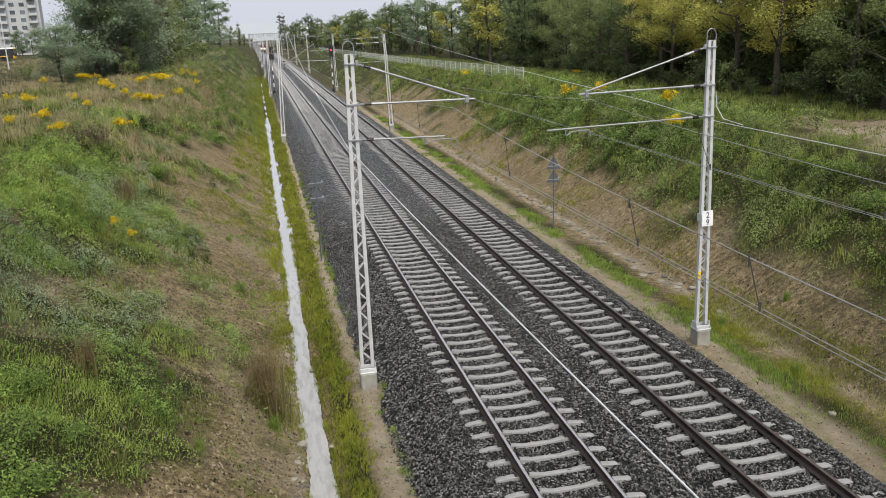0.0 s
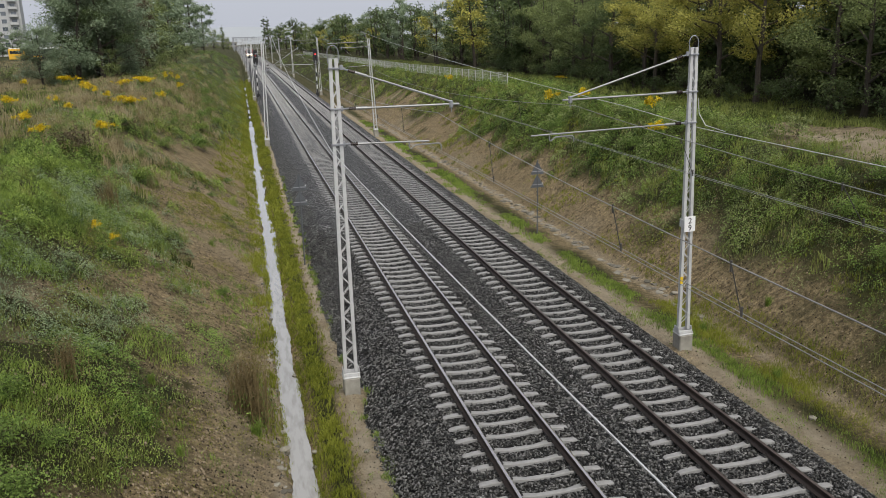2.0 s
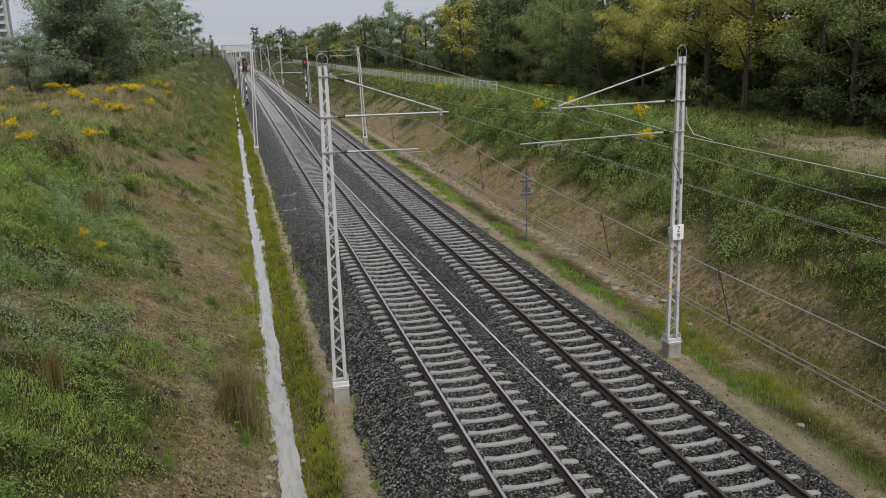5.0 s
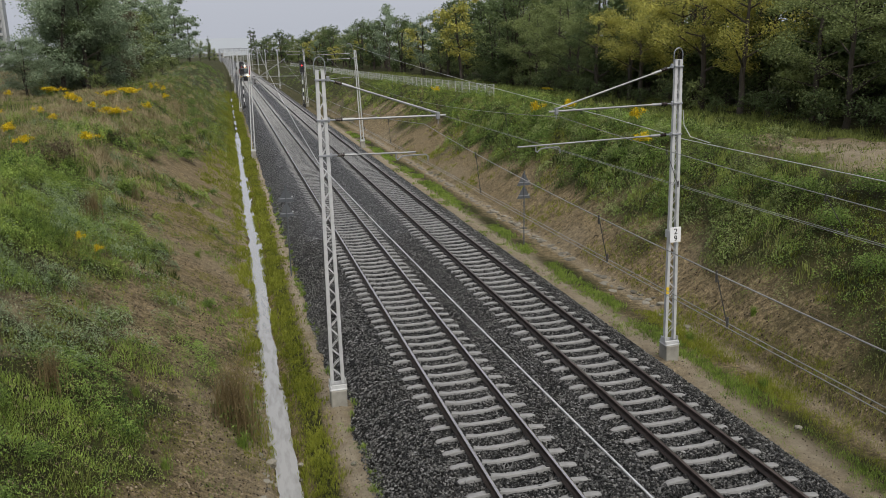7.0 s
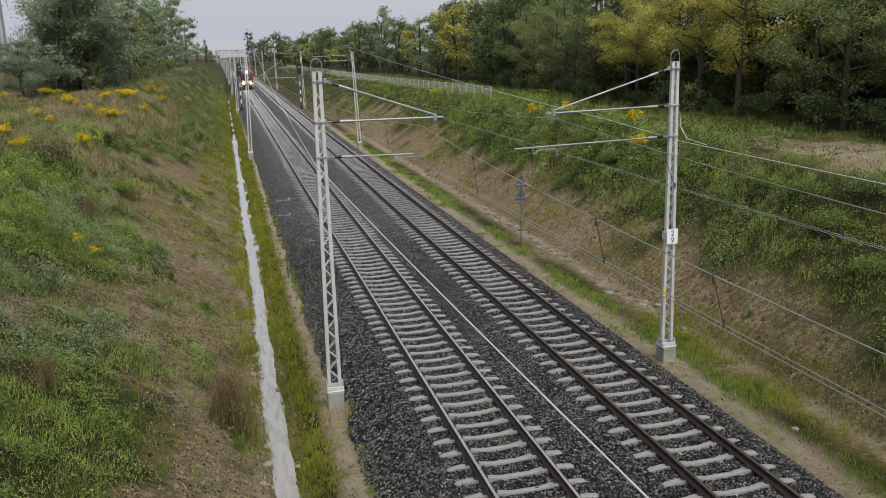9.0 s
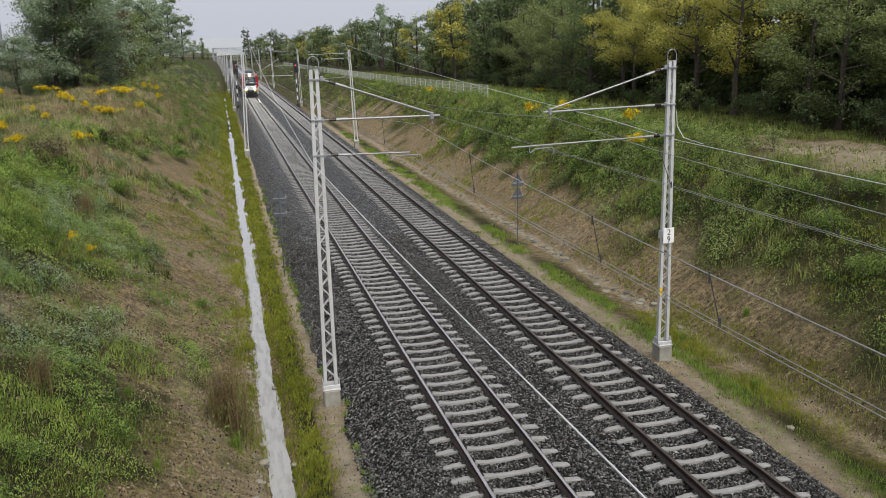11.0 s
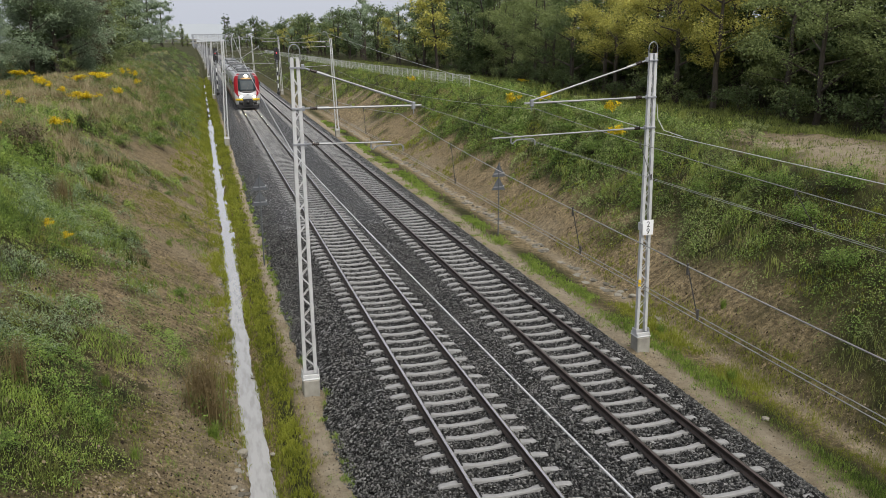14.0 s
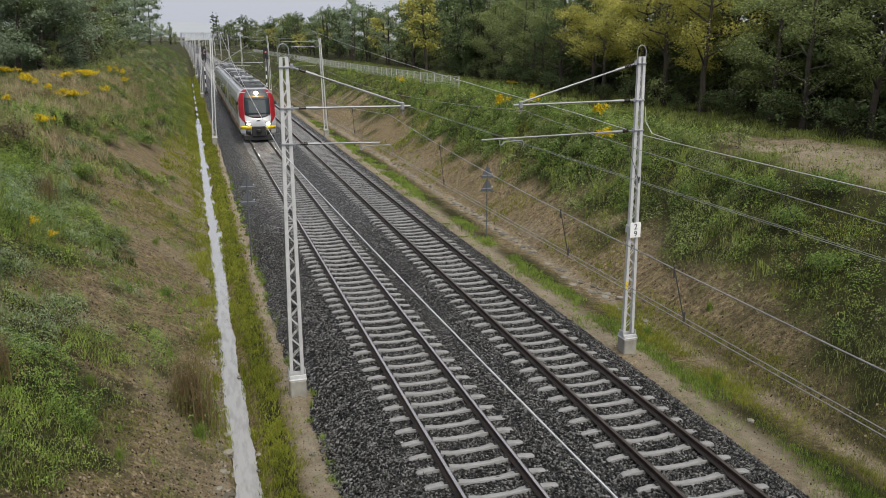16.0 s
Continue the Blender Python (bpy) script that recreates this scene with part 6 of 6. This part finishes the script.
def goldenrod(seed, tall, width, stems):
    g = np.random.default_rng(seed)
    r = root("goldenrod")
    tagged(r, "clump of yellow flowering goldenrod on the bank", "wildflower")
    bm = bmesh.new()
    tips, lv = [], []
    for k in range(stems):
        a, d = g.uniform(0, 6.28), abs(g.normal(0, 0.5)) * width * 0.5
        b = Vector((math.cos(a) * d * 0.5, math.sin(a) * d * 0.5, -0.1))
        t = Vector((math.cos(a) * d, math.sin(a) * d, tall * g.uniform(0.75, 1.05)))
        tube(bm, [b, b.lerp(t, 0.6), t], [0.007, 0.006, 0.003], 4)
        tips.append(t)
        lv += [tuple(b.lerp(t, u) + Vector((g.normal(0, 0.05), g.normal(0, 0.05), 0))) for u in g.uniform(0.1, 0.8, 16)]
    part("stem_tuft", bm, WEED, r)["kind"] = "stuff"
    lv = np.array(lv)
    shared("foliage", leaves_mesh("foliage", lv, g.uniform(0.07, 0.14, len(lv)), WEED, slim=0.3), r)["kind"] = "stuff"
    pos = np.concatenate([np.array(tuple(t)) + g.normal(0, 1, (46, 3)) * np.array((0.085, 0.085, 0.06)) + np.array((0, 0, -0.04)) for t in tips])
    shared("bloom", leaves_mesh("bloom", pos, g.uniform(0.045, 0.105, len(pos)), GOLD, droop=0, slim=0.8, flat=0.8), r)["kind"] = "stuff"
    return r


def bush(seed, tall, spread, leaf, n, size, label, name="shrub"):
    return tree_proto(label, "shrub", name, tree_mesh(seed, tall, spread, leaf, n, size, bush=True))


def reeds(label, tall, width, n, mat, blade=0.012, lean=0.4, seeds=0):
    g = np.random.default_rng(n)
    a, d = g.uniform(0, 6.28, n), np.abs(g.normal(0, 0.5, n)) * width * 0.5
    pos = np.stack((np.cos(a) * d, np.sin(a) * d, np.full(n, -0.03)), 1)
    r = root("weed_clump")
    tagged(r, label, "weeds")
    shared("stalk_tuft", blades_mesh("stalk_tuft", pos, g.uniform(0.5, 1.1, n) * tall, g.uniform(0.7, 1.3, n) * blade, mat, lean), r)["kind"] = "stuff"
    if seeds:
        at = pos[g.integers(0, n, seeds)] * np.array((1.25, 1.25, 1)) + g.normal(0, 0.09, (seeds, 3)) * np.array((1, 1, 0)) + np.stack((np.zeros(seeds), np.zeros(seeds), tall * g.uniform(0.25, 1.0, seeds) ** 0.8), 1)
        shared("seed_tuft", leaves_mesh("seed_tuft", at, g.uniform(0.03, 0.07, seeds), mat, droop=-0.6, slim=0.5), r)["kind"] = "stuff"
        low = pos[g.integers(0, n, seeds // 2)] + g.normal(0, 0.12, (seeds // 2, 3)) * np.array((1, 1, 0)) + np.stack((np.zeros(seeds // 2), np.zeros(seeds // 2), tall * 0.4 * g.random(seeds // 2)), 1)
        shared("basal_tuft", leaves_mesh("basal_tuft", low, g.uniform(0.06, 0.13, seeds // 2), WEED, slim=0.35), r)["kind"] = "stuff"
    return r


def build_clumps():
    gold = [goldenrod(1, 1.0, 1.2, 16), goldenrod(2, 0.9, 2.2, 34), goldenrod(3, 1.0, 0.7, 7)]
    w = [[(-20.48, 59.6, 1.0), (-12.5, 45.49, 0.95), (-16.64, 47.63, 0.9), (-14.7, 41.93, 0.8), (14.7, 36.02, 0.9), (-17.76, 74.01, 1.1)],
         [(-22.52, 89.88, 1.15), (-15.55, 80.26, 1.1), (-14.46, 84.22, 1.15), (-13.05, 62.67, 1.0), (-13.85, 64.5, 0.85), (-14.9, 86.5, 1.1), (24.0, 72.0, 0.6)],
         [(-13.0, 92.5, 1.2), (-14.78, 64.02, 1.0), (-10.25, 27.79, 0.55), (-9.7, 27.4, 0.45), (-17.89, 45.69, 0.9), (-22.99, 64.37, 0.9), (-11.62, 71.26, 1.2), (-17.56, 60.23, 0.9), (15.68, 47.55, 1.3), (14.84, 51.22, 1.4), (15.29, 79.49, 1.2), (16.11, 39.58, 1.2), (-11.4, 88.0, 1.1), (-12.2, 98.0, 1.2), (-16.5, 69.5, 1.0), (-19.0, 79.0, 1.1), (-24.5, 82.0, 1.1), (-15.8, 55.0, 0.9)]]
    for p, l in zip(gold, w):
        plant_trees(p, [(x, y, (x * 57 + y * 31) % 360, s) for x, y, s in l], "goldenrod clumps")
    plant_trees(bush(41, 1.0, 0.75, LEAF_E, 900, 0.07, "dark withered bush on the bank"), [(-12.66, 38.53, 0, 1.45), (-11.9, 52.0, 70, 0.9)])
    plant_trees(bush(42, 0.9, 0.5, WEED, 700, 0.07, "small upright dark green bush on the slope"), [(-8.05, 56.55, 0, 1.7), (-6.39, 27.12, 50, 0.6), (-7.2, 43.0, 20, 0.6), (-6.5, 49, 99, 0.7)])
    plant_trees(bush(43, 1.0, 0.7, GRASS_LUSH, 900, 0.07, "bright yellow-green bush on the bank"), [(-10.0, 38.5, 0, 1.0), (-13.0, 34.0, 120, 0.9), (14.6, 25.6, 40, 0.9), (-8.6, 66, 0, 1.2), (-7.6, 76, 60, 1.3), (-8.4, 84, 30, 1.3)])
    plant_trees(bush(44, 1.1, 0.8, WEED, 1300, 0.065, "green leafy bush on the cutting's shoulder"), [(13.58, 21.32, 0, 1.0), (14.44, 24.08, 90, 1.1), (14.13, 31.66, 10, 0.9), (13.47, 26.88, 200, 0.8), (12.6, 18.4, 33, 0.9), (15.2, 21.5, 76, 1.2), (13.9, 37.0, 10, 1.0), (14.6, 42.0, 50, 1.0), (13.6, 47, 120, 1.0), (-9.13, 12.16, 0, 0.7), (-9.6, 13.6, 80, 0.8), (-8.9, 14.2, 30, 0.5), (-8.6, 11.4, 140, 0.5), (-9.9, 15.4, 10, 0.6), (-5.9, 19.4, 200, 0.45), (-10.2, 61, 12, 1.2), (-9.6, 69, 10, 1.2), (-9.0, 75, 60, 1.2), (-8.6, 59, 10, 0.9), (-9.9, 51, 40, 1.0), (-8.9, 90, 10, 1.4), (-9.6, 101, 70, 1.5), (-10.6, 44, 20, 0.8)])
    plant_trees(reeds("brown dried dock stalks beside the ditch", 1.75, 1.1, 190, BROWN, 0.017, 0.14, 900), [(-5.55, 18.6, 0, 1.0), (-5.85, 19.0, 90, 0.75), (-5.45, 18.2, 200, 0.6), (-9.2, 17.0, 40, 0.6), (-10.4, 32, 10, 0.8)])
    plant_trees(reeds("green grass tuft on the slope", 0.5, 0.3, 160, GRASS_LUSH, 0.012), [(-5.5, 17.6, 0, 1.0), (-5.45, 20.5, 40, 0.8), (-6.2, 22.0, 10, 0.7), (-7.4, 26, 80, 0.7), (-6.9, 33, 10, 0.8), (-7.8, 18.5, 0, 0.7), (-7.0, 15.5, 40, 0.7), (10.2, 20.5, 10, 0.8), (8.2, 17.2, 44, 0.9), (8.3, 21.0, 14, 1.0)])


build_clumps()


def rubble(seed):
    rr = random.Random(seed)
    bm = bmesh.new()
    bmesh.ops.create_icosphere(bm, subdivisions=1, radius=1.0)
    for v in bm.verts:
        v.co *= rr.uniform(0.7, 1.15)
        v.co.z *= 0.6
    me = bpy.data.meshes.new("stone")
    bm.to_mesh(me)
    bm.free()
    me.materials.append(PALE_STONE)
    return me


def build_stones():
    """Pale slabs lining the ditches, and a few loose stones."""
    rr = random.Random(9)
    kinds = [rubble(k) for k in range(4)]
    lining = root("ditch_lining")
    tagged(lining, "pale rubble stones lining the ditch edge", "stone lining", kind="structure")
    for k in range(290):
        y = 12 + 50 * rr.random() ** 1.3
        x = -4.98 + rr.gauss(0, 0.10)
        s = 0.03 + 0.10 * rr.random() ** 1.8
        shared("stone", rr.choice(kinds), lining, pose(x, y, float(height(x, y)) + 0.0, 0, 0, rr.uniform(0, 360)) @ Matrix.Diagonal((s * 1.3, s, s * 0.6, 1)))
    lining = root("ditch_lining")
    tagged(lining, "pale rubble stones along the slope's foot", "stone lining", kind="structure")
    for k in range(290):
        y = 22 + 70 * rr.random() ** 1.2
        x = 8.95 + rr.gauss(0, 0.16)
        s = rr.uniform(0.07, 0.2)
        shared("stone", rr.choice(kinds), lining, pose(x, y, float(height(x, y)) + 0.0, 0, 0, rr.uniform(0, 360)) @ Matrix.Diagonal((s * 1.3, s, s * 0.55, 1)))
    for x, y, s in ((7.52, 14.93, 0.11), (-4.30, 16.3, 0.07), (-4.25, 17.0, 0.08), (-4.9, 17.2, 0.16), (-3.1, 16.4, 0.08), (-4.4, 21.5, 0.09), (8.4, 19.6, 0.1)):
        ob = new("stone", kinds[0])
        ob.matrix_basis = pose(x, y, max(float(height(x, y)), -0.78) + s * 0.3, 0, 0, x * 90) @ Matrix.Diagonal((s, s, s, 1))
        tagged(ob, "loose pale stone lying beside the track", "stone", group="loose stones")


build_stones()


# ---- beyond the meadow ----
def build_flats():
    wall = material("white_render", (0.34, 0.35, 0.355), (0.46, 0.465, 0.465), 0.5, 0.8, 0.05, far=0.08)
    pane = material("flat_window", (0.05, 0.06, 0.075), (0.16, 0.18, 0.20), 0.3, 0.1, 0.0, each="object")
    b = root("apartment_building", pose(-100, 352, 3.0, 0, 0, 8))
    tagged(b, "tall white apartment block with rows of windows", "apartment building")
    part("wall", boxes((-26, 14, 0, 13, 0, 33)), wall, b)
    part("roof", boxes((-26.4, 14.4, -0.4, 13.4, 33, 33.8)), FOOTING, b)
    wm = bpy.data.meshes.new("window")
    bm = boxes((-0.9, 0.9, -0.06, 0.02, -0.75, 0.75))
    bm.to_mesh(wm)
    bm.free()
    wm.materials.append(pane)
    rib = bpy.data.meshes.new("balcony")
    bm = boxes((-1.5, 1.5, -1.1, 0.0, -1.3, -0.35), (-1.55, -1.45, -1.1, 0, -1.3, 1.5), (1.45, 1.55, -1.1, 0, -1.3, 1.5))
    bm.to_mesh(rib)
    bm.free()
    rib.materials.append(wall)
    for s in range(11):
        for k in range(11):
            x, z = -24 + 3.55 * k, 2.2 + 2.9 * s
            shared("window", wm, b, pose(x, 0, z))
            if k % 3 == 1:
                shared("balcony", rib, b, pose(x, 0, z))
    bl = root("distant_hall", pose(-22, 880, 0))
    tagged(bl, "long low white hall beyond the line's end", "building")
    part("wall", boxes((-16, 16, 0, 20, 0, 4)), FOOTING, bl)
    part("roof", boxes((-16.5, 16.5, -0.5, 20.5, 4, 4.6)), FOOTING, bl)
    for k in range(9):
        part("window", boxes((-14 + 3.4 * k, -12.2 + 3.4 * k, -0.08, 0.02, 1.6, 3.0)), pane, bl)
    # a street lamp beside the road
    r = root("street_lamp", pose(-45.6, 150, float(height(-45.6, 150))))
    tagged(r, "tall pale street lamp beside the road", "street lamp")
    bm = bmesh.new()
    rod(bm, (0, 0, -0.3), (0, 0, 12.5), 0.12, 8, 0.07)
    part("pole", bm, GALV, r)
    part("lamp_head", boxes((-0.15, 1.3, -0.15, 0.15, 12.4, 12.6, 0.04)), GALV_DULL, r)
    # gantries where the lines fan out
    for y in (560, 590, 625, 660, 700):
        g = root("signal_gantry", pose(float(bend(y)) + 4, y, -0.2))
        tagged(g, "white steel gantry spanning the far tracks", "gantry", group="gantries")
        for s in (-9, 9):
            part("leg", boxes((s - 0.14, s + 0.14, -0.2, 0.2, 0, 9.2)), GALV_DULL, g)
        part("beam", boxes((-9.4, 9.4, -0.2, 0.2, 8.8, 9.2)), GALV_DULL, g)
        for k in range(5):
            part("hanger", boxes((-7 + 3.4 * k, -6.8 + 3.4 * k, -0.1, 0.1, 6.4, 8.8)), GALV_DULL, g)


build_flats()


def build_backdrop():
    """A pale ring past the last trees; distance haze is painted as its glow."""
    m = bpy.data.materials.new("glowing_haze")
    m.use_nodes = True
    n, l = m.node_tree.nodes, m.node_tree.links
    p = n["Principled BSDF"]
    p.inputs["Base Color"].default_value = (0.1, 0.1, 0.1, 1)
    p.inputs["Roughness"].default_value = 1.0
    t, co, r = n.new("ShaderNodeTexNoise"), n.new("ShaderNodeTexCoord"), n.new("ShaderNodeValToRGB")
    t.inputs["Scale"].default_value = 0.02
    # haze colours, given off by the ring itself
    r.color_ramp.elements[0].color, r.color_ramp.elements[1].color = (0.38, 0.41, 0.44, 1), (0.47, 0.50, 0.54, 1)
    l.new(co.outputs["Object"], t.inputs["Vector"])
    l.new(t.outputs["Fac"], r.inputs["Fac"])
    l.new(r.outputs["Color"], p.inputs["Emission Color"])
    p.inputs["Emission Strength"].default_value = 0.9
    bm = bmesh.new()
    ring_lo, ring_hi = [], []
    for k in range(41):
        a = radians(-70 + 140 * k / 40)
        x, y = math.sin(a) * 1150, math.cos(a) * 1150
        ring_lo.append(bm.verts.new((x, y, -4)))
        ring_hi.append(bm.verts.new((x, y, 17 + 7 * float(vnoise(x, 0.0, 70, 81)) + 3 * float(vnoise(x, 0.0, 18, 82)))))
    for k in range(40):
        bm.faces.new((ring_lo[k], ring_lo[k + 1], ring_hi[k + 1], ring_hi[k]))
    tagged(mesh_object("backdrop", bm, m), "pale glowing band painted as haze over horizon woods and hills", "backdrop", kind="structure")


build_backdrop()


# ---- road traffic ----
def build_bus():
    b = root("bus")
    tagged(b, "yellow and black city bus on the far road", "bus")
    yel = material("bus_yellow", (0.62, 0.34, 0.02), (0.75, 0.45, 0.04), 2, 0.35, 0.0)
    dark = material("bus_glass", (0.015, 0.017, 0.02), (0.035, 0.038, 0.042), 2, 0.08, 0.0)
    part("body", boxes((-12, 0, -1.25, 1.25, 0.35, 2.95, 0.12)), yel, b)
    part("roof", boxes((-11.7, -0.2, -1.2, 1.2, 2.9, 3.12, 0.08)), WHITE, b)
    part("window_band", boxes((-8.2, -0.02, -1.27, -1.24, 1.15, 2.75, 0.01)), dark, b)
    part("windscreen", boxes((-0.05, 0.03, -1.15, 1.15, 1.0, 2.75, 0.01)), dark, b)
    part("roof_cove", boxes((-8.2, -0.05, -1.262, -1.24, 2.76, 2.96, 0.01)), WHITE, b)
    part("rear_window", boxes((-11.6, -8.6, -1.27, -1.24, 1.75, 2.5, 0.01)), dark, b)
    part("skirt_panel", boxes((-8.2, -0.4, -1.275, -1.245, 0.4, 0.85, 0.01)), dark, b)
    for x in (-2.6, -8.9):
        for s in (-1, 1):
            bm = bmesh.new()
            rod(bm, (x, s * 1.0, 0.48), (x, s * 1.27, 0.48), 0.48, 14)
            part("wheel", bm, BLACK, b)
    for k in range(3):
        part("door", boxes((-1.4 - 3.0 * k, -0.3 - 3.0 * k, -1.285, -1.265, 0.42, 2.5, 0.01)), BLACK, b)
    return b


def build_car():
    c = root("car")
    tagged(c, "small white car following on the far road", "car")
    bm = bmesh.new()
    prism(bm, [(-4.2, 0.3), (0, 0.3), (0, 0.75), (-1.1, 0.9), (-1.8, 1.4), (-3.6, 1.45), (-4.2, 0.95)], -0.85, 0.85)
    part("body", bm, WHITE, c)
    bm = bmesh.new()
    prism(bm, [(-1.25, 0.92), (-1.85, 1.35), (-3.5, 1.38), (-3.8, 0.95)], -0.86, 0.86)
    part("window", bm, BLACK, c)
    for x in (-0.8, -3.4):
        for s in (-1, 1):
            bm = bmesh.new()
            rod(bm, (x, s * 0.7, 0.31), (x, s * 0.88, 0.31), 0.31, 12)
            part("wheel", bm, BLACK, c)
    return c


bus, car = build_bus(), build_car()


def road_pose(s):
    """A place s metres along the far road, which runs east and then turns north."""
    z = 4.1
    x0, y0, run, rad = -66.0, 226.0, 17.0, 12.0
    if s < run:
        x, y, a = x0 + s, y0, 0.0
    elif s < run + rad * math.pi / 2:
        a = (s - run) / rad
        x, y = x0 + run + rad * math.sin(a), y0 + rad * (1 - math.cos(a))
    else:
        a = math.pi / 2
        x, y = x0 + run + rad, y0 + rad + (s - run - rad * math.pi / 2)
    return pose(x, y, float(height(x, y)) + 0.03, 0, 0, math.degrees(a))


def motions():
    """The train runs in and slows down; the bus and the car pass on the far road."""
    rows = []
    for t, y in TRAIN_RUN:
        rows.append((t, pose(float(bend(y)), y, 0.184, 0, 0, math.degrees(2.9e-5 * max(0.0, y - 150)))))
    walk(train, rows)
    walk(bus, [(t, road_pose(2.0 + 7.6 * t)) for t in [0.5 * k for k in range(33)]])
    walk(car, [(t, road_pose(-13.5 + 7.6 * t)) for t in [0.5 * k for k in range(33)]])


TRAIN_RUN = ((0, 421.85), (1, 389.96), (2, 359.51), (3, 330.53), (4, 303.03), (5, 276.99), (6, 252.39), (7, 229.18), (8, 207.31), (9, 186.69), (10, 167.25), (11, 148.87), (12, 131.41), (13, 114.4), (14, 98.05), (15, 82.35), (16, 66.95))
motions()
